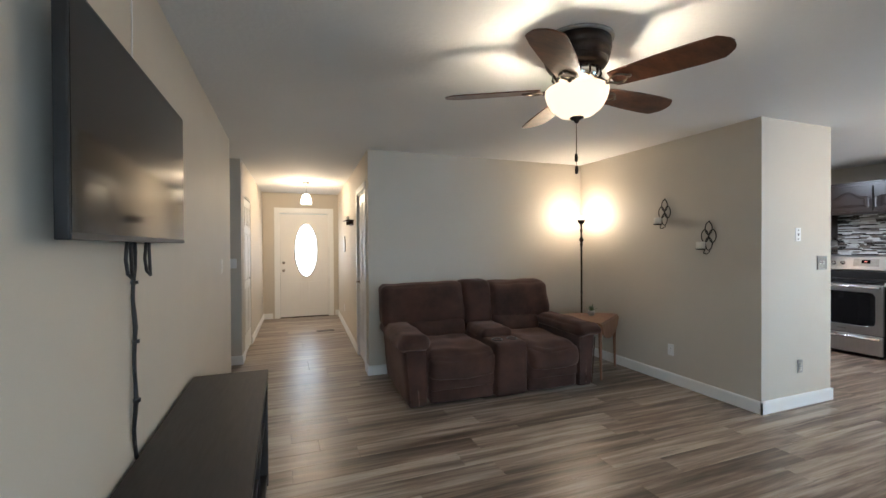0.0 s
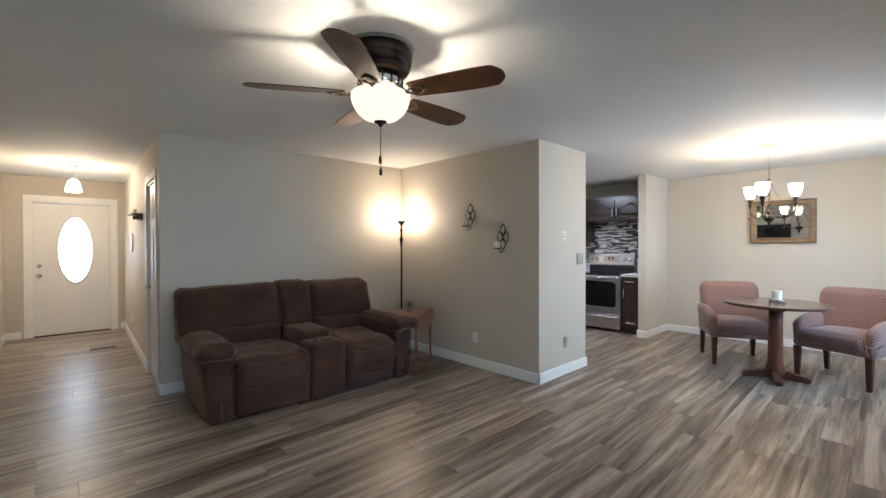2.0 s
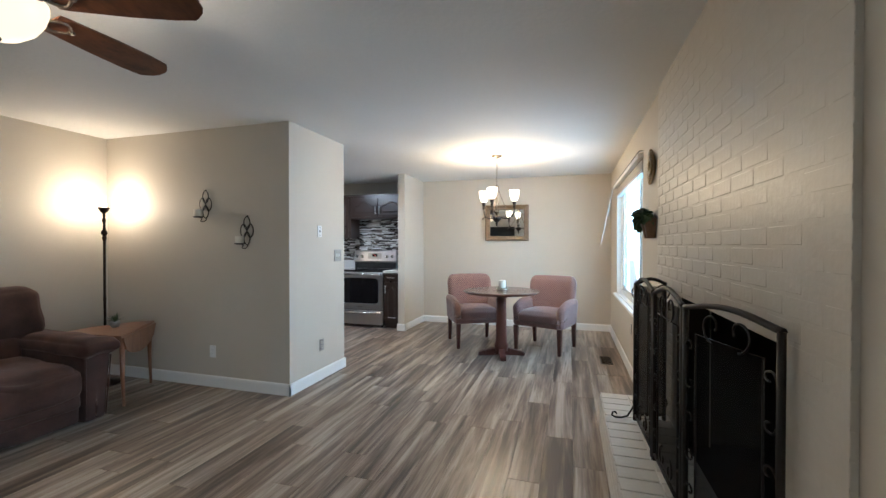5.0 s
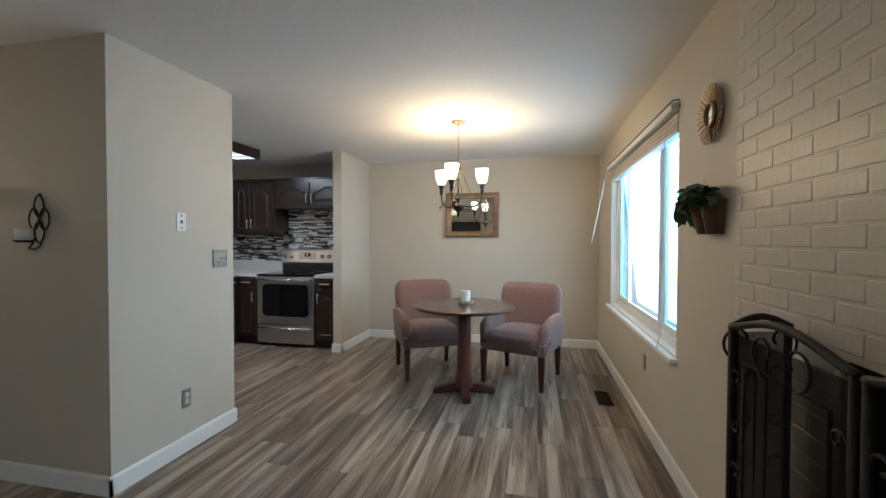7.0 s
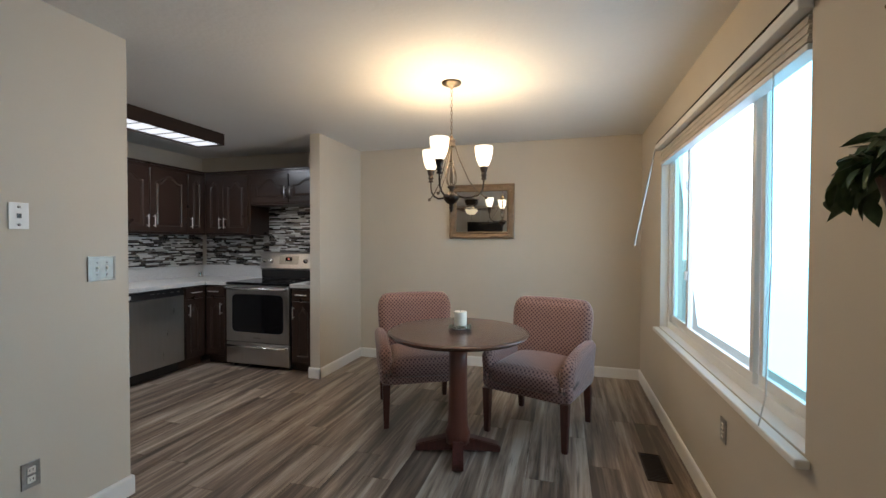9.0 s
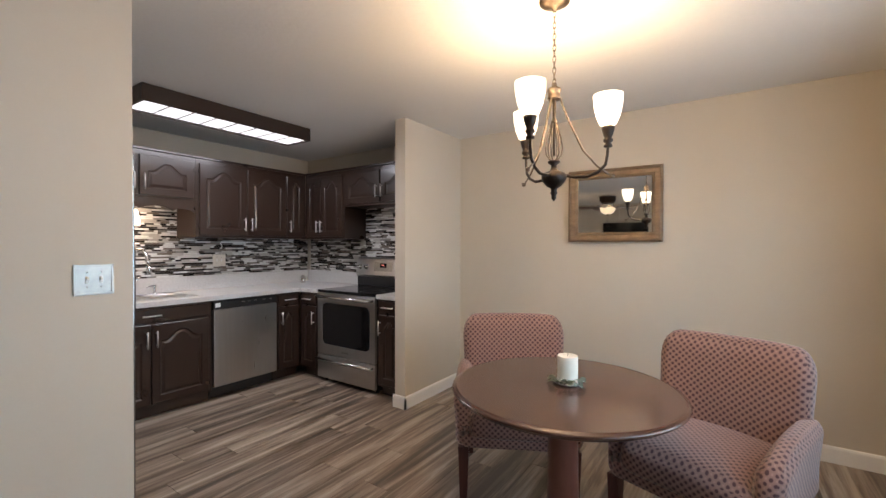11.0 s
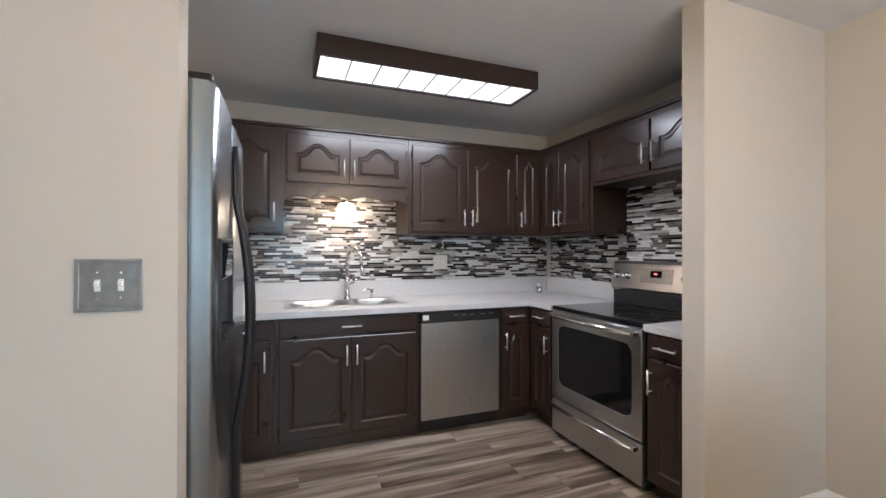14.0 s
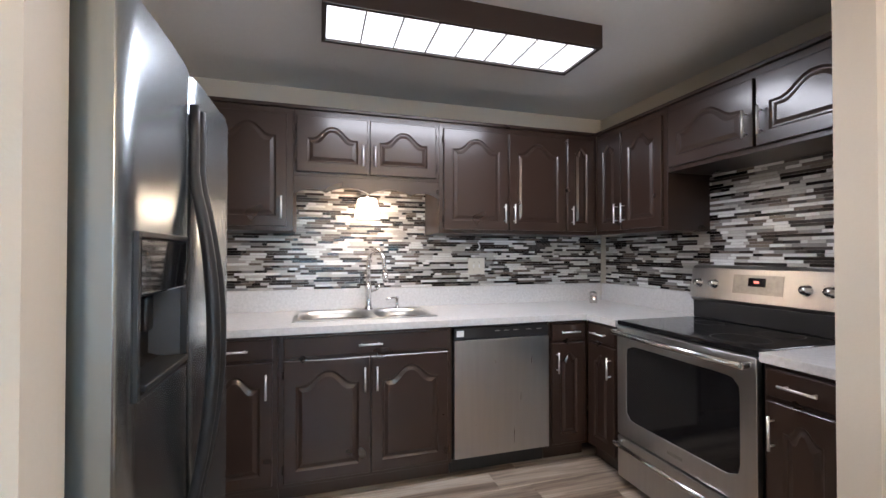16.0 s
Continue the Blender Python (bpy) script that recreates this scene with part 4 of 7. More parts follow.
def make_front_door():
    x0, x1 = FD
    bm = bmesh.new()
    casing(bm, 0, x1 - x0, 2.07)
    bm.transform(Matrix.Translation((x0, 10.289, 0)))
    setting("door_frame_1", bm, WHITE, "white painted front door casing", "door frame")
    bm = bmesh.new()
    for a in ((x0, x0 + 0.02), (x1 - 0.02, x1)):
        box(bm, *a, 10.291, 10.40, 0, 2.05)
    box(bm, x0, x1, 10.291, 10.40, 2.0502, 2.07)
    setting("door_jamb", bm, WHITE, "white painted door jamb", "door frame")
    d = thing("door_1", pose((x0 + x1) / 2, 10.335, 0), "white panelled front door with bright oval frosted window, closed", "front door", kind="structure")
    w = (x1 - x0) / 2 - 0.023
    cx, cz, rx, rz = 0.03, 1.325, 0.205, 0.515
    # slab with an oval opening
    bm = bmesh.new()
    angles = sorted([2 * math.pi * (i + 0.3) / 48 - math.pi for i in range(48)] + [math.atan2(zz - cz, xx - cx) for zz in (0.016, 2.035) for xx in (-w, w)])
    n = len(angles)
    ys = (-0.022, 0.022)
    rings = {}
    for y in ys:
        rings[y] = ([], [])
        for a in angles:
            c, s = math.cos(a), math.sin(a)
            k = min((w - cx) / c if c > 1e-6 else ((w + cx) / -c if c < -1e-6 else 9), (2.035 - cz) / s if s > 1e-6 else ((cz - 0.016) / -s if s < -1e-6 else 9))
            rings[y][0].append(bm.verts.new((cx + rx * c, y, cz + rz * s)))
            rings[y][1].append(bm.verts.new((cx + k * c, y, cz + k * s)))
        for i in range(n):
            j = (i + 1) % n
            bm.faces.new((rings[y][0][i], rings[y][0][j], rings[y][1][j], rings[y][1][i]))
    for k in (0, 1):
        for i in range(n):
            j = (i + 1) % n
            bm.faces.new((rings[ys[0]][k][i], rings[ys[0]][k][j], rings[ys[1]][k][j], rings[ys[1]][k][i]))
    part("door_slab", bm, DOORPAINT, d)
    quick("oval_trim", DOORPAINT, d, lambda bm: tube(bm, [(cx + (rx + 0.008) * math.cos(2 * math.pi * i / 48), -0.024, cz + (rz + 0.008) * math.sin(2 * math.pi * i / 48)) for i in range(48)], 0.013, 8, closed=True))
    def pane(bm):
        c = bm.verts.new((cx, 0, cz))
        ring = [bm.verts.new((cx + (rx - 0.002) * math.cos(2 * math.pi * i / 48), 0, cz + (rz - 0.002) * math.sin(2 * math.pi * i / 48))) for i in range(48)]
        for i in range(48):
            bm.faces.new((c, ring[i], ring[(i + 1) % 48]))
    quick("oval_pane", DAYGLASS, d, pane, "bright frosted oval glass")
    for xa, xb, za, zb in ((-w + 0.10, -0.06, 0.16, 0.70), (0.06, w - 0.10, 0.16, 0.70)):
        def pan(bm):
            for a in ((xa, xb, za, za + 0.02), (xa, xb, zb - 0.02, zb), (xa, xa + 0.02, za + 0.02, zb - 0.02), (xb - 0.02, xb, za + 0.02, zb - 0.02)):
                bevelled(bm, a[0], a[1], -0.027, -0.0215, a[2], a[3], 0.0025)
        quick("panel_moulding", DOORPAINT, d, pan)
    for z, r in ((0.93, 0.028), (1.08, 0.024)):
        quick("door_knob" if z < 1 else "deadbolt", CHROME, d, lambda bm: lathe(bm, [(r + 0.004, 0.0), (r + 0.002, 0.008), (0.012, 0.012), (0.012, 0.03 if z < 1 else 0.014), (r * 0.9, 0.036 if z < 1 else 0.016), (r, 0.05 if z < 1 else 0.022), (0.0, 0.062 if z < 1 else 0.026)], 0, 0, 20, Matrix.Translation((-w + 0.06, -0.022, z)) @ pose(0, 0, 0, 90, 0, 0)), "brushed nickel knob")
    bm = bmesh.new()
    box(bm, x0 + 0.02, x1 - 0.02, 10.28, 10.40, 0.0005, 0.014)
    setting("door_sill", bm, BRONZE, "dark metal door threshold", "threshold")


make_front_door()


def panelled(bm, x0, x1, z0, z1, y=0.0, t=0.035, cols=2, rows=((0.12, 0.42), (0.46, 0.78), (0.82, 0.95))):
    """A flat door slab with sunk panels, facing -y."""
    bevelled(bm, x0, x1, y, y + t, z0, z1, 0.002)
    h, w = z1 - z0, (x1 - x0)
    for a, b in rows:
        for c in range(cols):
            xa = x0 + w * (0.14 + c * 0.40) if cols == 2 else x0 + w * 0.2
            xb = xa + (w * 0.32 if cols == 2 else w * 0.6)
            za, zb = z0 + h * a, z0 + h * b
            for q in ((xa, xb, za, za + 0.014), (xa, xb, zb - 0.014, zb), (xa, xa + 0.014, za + 0.014, zb - 0.014), (xb - 0.014, xb, za + 0.014, zb - 0.014)):
                bevelled(bm, q[0], q[1], y - 0.006, y + 0.0005, q[2], q[3], 0.003)
            bevelled(bm, xa + 0.03, xb - 0.03, y - 0.005, y + 0.0005, za + 0.03, zb - 0.03, 0.004)


def make_closet():
    ang = math.degrees(math.atan(0.028))
    m = pose(hall_x(CL[0]), CL[0], 0, 0, 0, 90 - ang)
    W = CL[1] - CL[0]
    d = thing("door_2", m, "white panelled bifold closet door, closed", "closet door", kind="structure")
    for i in range(2):
        leaf = quick("door_leaf", DOORPAINT, d, lambda bm: panelled(bm, 0.022 + i * (W / 2 - 0.02), 0.018 + (i + 1) * (W / 2 - 0.02), 0.02, 2.02, 0.006, 0.03, 1))
        if i:
            quick("door_handle", CHROME, leaf, lambda bm: lathe(bm, [(0.008, 0), (0.006, 0.012), (0.014, 0.02), (0.0, 0.03)], 0, 0, 14, Matrix.Translation((W / 2 + 0.03, 0.005, 0.98)) @ pose(0, 0, 0, 90, 0, 0)))
    bm = bmesh.new()
    for a in ((0, 0.018), (W - 0.018, W)):
        box(bm, *a, 0.002, 0.115, 0, 2.03)
    box(bm, 0, W, 0.002, 0.115, 2.031, 2.049)
    box(bm, 0.0185, W - 0.0185, 0.062, 0.115, 0.001, 2.0305)
    bm.transform(m)
    setting("closet_jamb", bm, WHITE, "white painted closet door jamb", "door frame")


make_closet()


def make_hall_door():
    ang = math.degrees(math.atan(0.042))
    m = pose(hall_rx(HD[1]), HD[1], 0, 0, 0, -90 - ang)
    W = HD[1] - HD[0]
    bm = bmesh.new()
    casing(bm, 0, W, 2.05, 0.07)
    bm.transform(m)
    setting("door_frame_3", bm, WHITE, "white painted hall door casing", "door frame")
    bm = bmesh.new()
    for a in ((0, 0.018), (W - 0.018, W)):
        box(bm, *a, 0.001, 0.118, 0, 2.03)
    box(bm, 0, W, 0.001, 0.118, 2.031, 2.049)
    bm.transform(m)
    setting("door_jamb_3", bm, WHITE, "white painted door jamb", "door frame")
    d = thing("door_3", m, "white panelled hall door, closed", "door", kind="structure")
    quick("door_slab", DOORPAINT, d, lambda bm: panelled(bm, 0.02, W - 0.02, 0.012, 2.028, 0.016, 0.036))
    quick("door_handle", CHROME, d, lambda bm: (lathe(bm, [(0.03, 0), (0.028, 0.008), (0.012, 0.012), (0.012, 0.05)], 0, 0, 18, Matrix.Translation((0.08, 0.016, 0.95)) @ pose(0, 0, 0, 90, 0, 0)), tube(bm, [(0.08, -0.03, 0.95), (0.12, -0.034, 0.95), (0.18, -0.03, 0.948)], 0.008, 8)), "brushed nickel lever handle")


make_hall_door()


def make_pendant():
    s = thing("pendant_light", pose(2.09, 8.70, 0), "hall ceiling light with nickel rose and lit white bell shade", "ceiling light")
    quick("canopy", CHROME, s, lambda bm: lathe(bm, [(0.0, H - 0.001), (0.062, H - 0.001), (0.06, 2.425), (0.03, 2.405), (0.0, 2.40)], seg=28))
    quick("cord", CHROME, s, lambda bm: tube(bm, [(0, 0, 2.402), (0, 0, 2.27)], 0.003, 6))
    quick("collar", CHROME, s, lambda bm: lathe(bm, [(0.006, 2.28), (0.026, 2.265), (0.028, 2.25), (0.025, 2.246)], seg=24))
    g = quick("shade", SHADE_HALL, s, lambda bm: lathe(bm, [(0.025, 2.245), (0.045, 2.235), (0.066, 2.20), (0.080, 2.14), (0.084, 2.09), (0.078, 2.085), (0.0, 2.08)], seg=32), "lit white bell-shaped glass shade")
    g.visible_shadow = False


make_pendant()


def make_hall_decor():
    s = thing("key_shelf", pose(hall_rx(7.62) - 0.002, 7.62, 1.78), "small dark wooden key shelf with a picture on the hall wall", "wall shelf")
    quick("shelf_board", DARKLEG, s, lambda bm: bevelled(bm, -0.11, 0, -0.16, 0.16, -0.03, -0.012, 0.003))
    quick("shelf_back", DARKLEG, s, lambda bm: bevelled(bm, -0.018, 0, -0.14, 0.14, -0.09, -0.031, 0.003))
    for y in (-0.10, 0.10):
        quick("shelf_bracket", DARKLEG, s, lambda bm: bevelled(bm, -0.07, -0.019, y - 0.008, y + 0.008, -0.075, -0.031, 0.004))
    c = thing("shelf_card", pose(hall_rx(7.62) - 0.06, 7.62, 1.768), "light card leaning on the key shelf", "card")
    quick("card", IVORY, c, lambda bm: bevelled(bm, -0.03, 0.0, -0.12, 0.10, 0.001, 0.045, 0.002))
    w = thing("hall_wall_box", pose(hall_rx(8.75) - 0.001, 8.75, 1.43), "oval pewter-framed plaque on the hall wall", "wall decoration")
    quick("plaque", GREYMETAL, w, lambda bm: lathe(bm, [(0.0, 0.0), (0.075, 0.0), (0.08, 0.012), (0.065, 0.02), (0.0, 0.016)], 0, 0, 28, pose(0, 0, 0, 0, -90, 0) @ Matrix.Diagonal((1.7, 1, 1, 1))))
    face_plate("wall_outlet", facing(hall_rx(8.9) - 0.001, 8.9, 0.34, -92.4), "outlet", WHITEPLASTIC, "white double wall outlet in the hallway", "outlet")


make_hall_decor()


# fireplace

CX0, CX1, CY = 3.385, 5.49, 0.88
FX0, FX1, FZ = 3.715, 4.90, 1.06


def make_fire_screen():
    hz = 0.281
    A, B = Vector((4.06, 1.045)), Vector((5.02, 1.085))
    A2, B2 = Vector((3.61, 0.905)), Vector((5.06, 0.905))
    M1 = (A + B) / 2
    s = thing("fire_screen", pose(0, 0, hz), "black wrought-iron folding fireplace screen with scrolls and fine mesh", "fireplace screen")
    Hs = 0.865
    def panel(P, Q, crest, near):
        d = Vector((Q.x - P.x, Q.y - P.y, 0))
        L = d.length
        d.normalize()
        o = Vector((P.x, P.y, 0))
        def at(u, z, off=0.0):
            n = Vector((d.y, -d.x, 0))
            return o + d * u + n * off + Vector((0, 0, z))
        def top(t):
            return Hs - 0.035 + crest * math.sin(math.pi * t) ** 1.2
        pn = quick("screen_panel", IRON, s, lambda bm: (
            tube(bm, [at(0.012, 0.004), at(0.012, Hs - 0.035)], 0.012, 6), tube(bm, [at(L - 0.012, 0.004), at(L - 0.012, Hs - 0.035)], 0.012, 6),
            tube(bm, [at(0.004 + (L - 0.008) * i / 20, top(i / 20)) for i in range(21)], 0.011, 6), tube(bm, [at(0.012, 0.035), at(L - 0.012, 0.035)], 0.008, 6)))
        quick("inner_bar", IRON, pn, lambda bm: tube(bm, [at(0.075, 0.036), at(0.075, Hs - 0.125), at(L - 0.075, Hs - 0.125), at(L - 0.075, 0.036)], 0.0045, 5))
        def scroll(cu, cz, r, turns, a0, sgn):
            pts = []
            for i in range(16):
                t = i / 15
                a = a0 + sgn * turns * 2 * math.pi * t
                rr = r * (1 - 0.72 * t)
                pts.append(at(cu + rr * math.cos(a), cz + rr * math.sin(a), -0.004 * near))
            quick("scroll", IRON, pn, lambda bm: tube(bm, pts, 0.0042, 5))
        k = 0
        zz = 0.10
        while zz < Hs - 0.16:
            for side in (0, 1):
                u = 0.048 if side == 0 else L - 0.048
                scroll(u, zz + 0.05, 0.026, 0.8, math.pi if side == 0 else 0, 1 if (k + side) % 2 else -1)
            zz += 0.135
            k += 1
        m = L / 2
        for sg in (-1, 1):
            scroll(m + sg * 0.062, Hs - 0.103 + crest * 0.8, 0.060, 0.85, -math.pi / 2, sg)
            scroll(m + sg * 0.06, 0.10, 0.05, 0.85, math.pi / 2, -sg)
        def net(bm):
            e, f = (0.075, 0.125) if P is A2 else (0.012, 0.05)
            v = [bm.verts.new(at(u, z, 0.003)) for u, z in ((e, 0.04), (L - e, 0.04), (L - e, Hs - f), (e, Hs - f))]
            bm.faces.new(v)
        quick("mesh_panel", MESH, pn, net, "fine black wire mesh")
    panel(A2, A, 0.03, 1)
    panel(A, M1 - Vector((0.004, 0)), 0.045, 1)
    panel(M1 + Vector((0.004, 0)), B, 0.045, 1)
    panel(B, B2, 0.03, 1)
    for P in (A, B):
        def foot(bm):
            pts = [(P.x + 0.01, P.y, 0.09), (P.x + 0.008, P.y + 0.02, 0.05), (P.x + 0.005, P.y + 0.04, 0.018), (P.x, P.y + 0.075, 0.006), (P.x - 0.005, P.y + 0.11, 0.006), (P.x - 0.01, P.y + 0.13, 0.02), (P.x - 0.01, P.y + 0.125, 0.038), (P.x - 0.008, P.y + 0.108, 0.04), (P.x - 0.007, P.y + 0.102, 0.028)]
            tube(bm, pts, 0.0055, 6)
        quick("foot", IRON, s, foot)


make_fire_screen()

bm = bmesh.new()
box(bm, FX0 - 0.1, FX1 + 0.1, 0.25, 0.26, 0.2, 1.16)
for a in ((FX0 - 0.12, FX0 - 0.1), (FX1 + 0.1, FX1 + 0.12)):
    box(bm, *a, 0.25, 0.714, 0.2, 1.16)
box(bm, FX0 - 0.12, FX1 + 0.12, 0.25, 0.714, 1.16, 1.17)
box(bm, FX0 - 0.12, FX1 + 0.12, 0.25, 0.714, 0.19, 0.2)
box(bm, 3.602, 3.622, 0.7142, SY - 0.0005, 0.0, 1.088)
box(bm, 4.928, 4.948, 0.7142, SY - 0.0005, 0.0, 1.088)
box(bm, 3.622, 4.928, 0.7142, SY - 0.0005, 0.17, 0.20)
box(bm, 3.622, 4.928, 0.7142, SY - 0.0005, 1.07, 1.088)
setting("firebox", bm, SOOT, "soot-black firebrick firebox", "fireplace")
bm = bmesh.new()
box(bm, CX0 + 0.002, FX0, SY + 0.0005, CY - 0.0018, 0.28, H)
box(bm, FX1, CX1 - 0.002, SY + 0.0005, CY - 0.0018, 0.28, H)
box(bm, FX0, FX1, SY + 0.0005, CY - 0.0018, FZ, H)
chimney = setting("chimney_breast", bm, BRICKPAINT, "cream painted brick chimney breast", "fireplace")
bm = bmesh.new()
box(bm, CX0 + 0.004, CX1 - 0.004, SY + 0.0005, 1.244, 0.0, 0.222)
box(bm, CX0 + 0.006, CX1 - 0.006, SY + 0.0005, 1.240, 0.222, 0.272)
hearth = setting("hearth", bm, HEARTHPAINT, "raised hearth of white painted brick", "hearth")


# dining room


def make_window():
    x0, x1, z0, z1 = WIN
    w = thing("window_1", pose(0, 0, 0), "wide white vinyl window in three lights with bright daylight behind, blind raised", "window", kind="structure")
    ya, yb = SY - 0.115, SY - 0.055
    def frame_bars(bm):
        for a in ((x0, x1, z0, z0 + 0.055), (x0, x1, z1 - 0.05, z1), (x0, x0 + 0.05, z0 + 0.055, z1 - 0.05), (x1 - 0.05, x1, z0 + 0.055, z1 - 0.05)):
            bevelled(bm, a[0], a[1], ya, yb, a[2], a[3], 0.004)
    quick("window_frame", WHITE, w, frame_bars)
    cuts = [x0 + 0.05, 6.76, 7.80, x1 - 0.05]
    for i in range(3):
        a, b = cuts[i], cuts[i + 1]
        y = SY - 0.098 if i != 1 else SY - 0.078
        def sash(bm):
            for q in ((a, b, z0 + 0.056, z0 + 0.105), (a, b, z1 - 0.10, z1 - 0.051), (a, a + 0.04, z0 + 0.106, z1 - 0.101), (b - 0.04, b, z0 + 0.106, z1 - 0.101)):
                bevelled(bm, q[0] + 0.001, q[1] - 0.001, y, y + 0.024, q[2], q[3], 0.003)
        s = quick("sash", WHITE, w, sash)
        g = quick("pane", GLASS if i == 1 else DIMGLASS, s, lambda bm: box(bm, a + 0.038, b - 0.038, y + 0.010, y + 0.014, z0 + 0.10, z1 - 0.096), "clear glass")
        g.visible_shadow = False
    for z in (1.15, 1.75):
        quick("latch", WHITEPLASTIC, w, lambda bm: bevelled(bm, cuts[2] - 0.035, cuts[2] - 0.015, SY - 0.0535, SY - 0.040, z - 0.03, z + 0.03, 0.003))
    quick("window_sill", WHITE, w, lambda bm: bevelled(bm, x0 - 0.035, x1 + 0.035, SY + 0.001, SY + 0.045, z0 - 0.034, z0 - 0.004, 0.006))
    quick("sill_board", WHITE, w, lambda bm: box(bm, x0 + 0.001, x1 - 0.001, SY - 0.054, SY + 0.001, z0 + 0.0005, z0 + 0.004))
    def reveal(bm):
        box(bm, x0 + 0.0005, x0 + 0.004, SY - 0.054, SY - 0.001, z0 + 0.005, z1 - 0.001)
        box(bm, x1 - 0.004, x1 - 0.0005, SY - 0.054, SY - 0.001, z0 + 0.005, z1 - 0.001)
    quick("reveal", WHITE, w, reveal)
    b = thing("window_blind", pose(0, 0, 0), "cream window blind fully raised under a white headrail, with wand", "blind")
    quick("headrail", WHITEPLASTIC, b, lambda bm: bevelled(bm, x0 - 0.01, x1 + 0.02, SY + 0.002, SY + 0.045, z1 - 0.03, z1 + 0.012, 0.004))
    for i in range(9):
        z = z1 - 0.04 - i * 0.0095
        quick("slat", FABRIC_BLIND, b, lambda bm: bevelled(bm, x0 + 0.01, x1 - 0.01, SY - 0.048 + 0.002 * (i % 2), SY + 0.006 + 0.002 * (i % 3), z - 0.007, z, 0.001))
    quick("bottom_rail", WHITEPLASTIC, b, lambda bm: bevelled(bm, x0 + 0.01, x1 - 0.01, SY - 0.05, SY + 0.01, z1 - 0.15, z1 - 0.128, 0.003))
    quick("wand", ROD, b, lambda bm: tube(bm, [(x1 - 0.02, SY + 0.05, z1 - 0.02), (x1 - 0.10, SY + 0.13, z1 - 0.38), (x1 - 0.20, SY + 0.22, z1 - 0.78)], 0.0055, 6), "white tilt wand")
    quick("cord", ROD, b, lambda bm: tube(bm, [(x0 + 0.22, SY + 0.014, z1 - 0.13), (x0 + 0.215, SY + 0.012, 1.3), (x0 + 0.225, SY + 0.02, 0.80), (x0 + 0.20, SY + 0.05, 0.70)], 0.0025, 5))
    r = thing("curtain_rod", pose(0, 0, 0), "thin bronze curtain rod above the window", "curtain rod")
    quick("rod", BRONZE, r, lambda bm: tube(bm, [(x0 - 0.01, SY + 0.002, z1 + 0.028), (x0 - 0.01, SY + 0.035, z1 + 0.028), (x1 + 0.02, SY + 0.035, z1 + 0.028), (x1 + 0.02, SY + 0.002, z1 + 0.028)], 0.004, 8))
    for x in (x0 + 0.25, (x0 + x1) / 2, x1 - 0.25):
        quick("rod_bracket", BRONZE, r, lambda bm: bevelled(bm, x - 0.008, x + 0.008, SY + 0.0005, SY + 0.04, z1 + 0.015, z1 + 0.0235, 0.002))


make_window()


# glass door added behind the starting point; it stays out of view
def make_slider():
    x0, x1, z0, z1 = SLD
    w = thing("window_2", pose(0, 0, 0), "assumed white sliding glass door, out of view", "glass door", kind="structure")
    def frame_bars(bm):
        for a in ((x0, x1, z0, z0 + 0.05), (x0, x1, z1 - 0.05, z1), (x0, x0 + 0.05, z0 + 0.05, z1 - 0.05), (x1 - 0.05, x1, z0 + 0.05, z1 - 0.05), ((x0 + x1) / 2 - 0.03, (x0 + x1) / 2 + 0.03, z0 + 0.05, z1 - 0.05)):
            bevelled(bm, a[0], a[1], SY - 0.13, SY - 0.07, a[2], a[3], 0.004)
    quick("window_frame", WHITE, w, frame_bars)
    for a, b in ((x0 + 0.05, (x0 + x1) / 2 - 0.03), ((x0 + x1) / 2 + 0.03, x1 - 0.05)):
        g = quick("pane", GLASS, w, lambda bm: box(bm, a, b, SY - 0.102, SY - 0.098, z0 + 0.05, z1 - 0.05), "clear glass")
        g.visible_shadow = False
    bm = bmesh.new()
    box(bm, x0, x1, SY - 0.16, SY, -0.008, 0.0195)
    setting("door_sill_2", bm, WHITE, "white track of the assumed sliding door", "threshold")
    bm = bmesh.new()
    bevelled(bm, x1 + 0.004, x1 + 0.075, SY + 0.0005, SY + 0.016, 0.0, 2.43, 0.003)
    setting("door_frame_2", bm, WHITE, "white painted casing of the assumed glass door", "door frame")


make_slider()


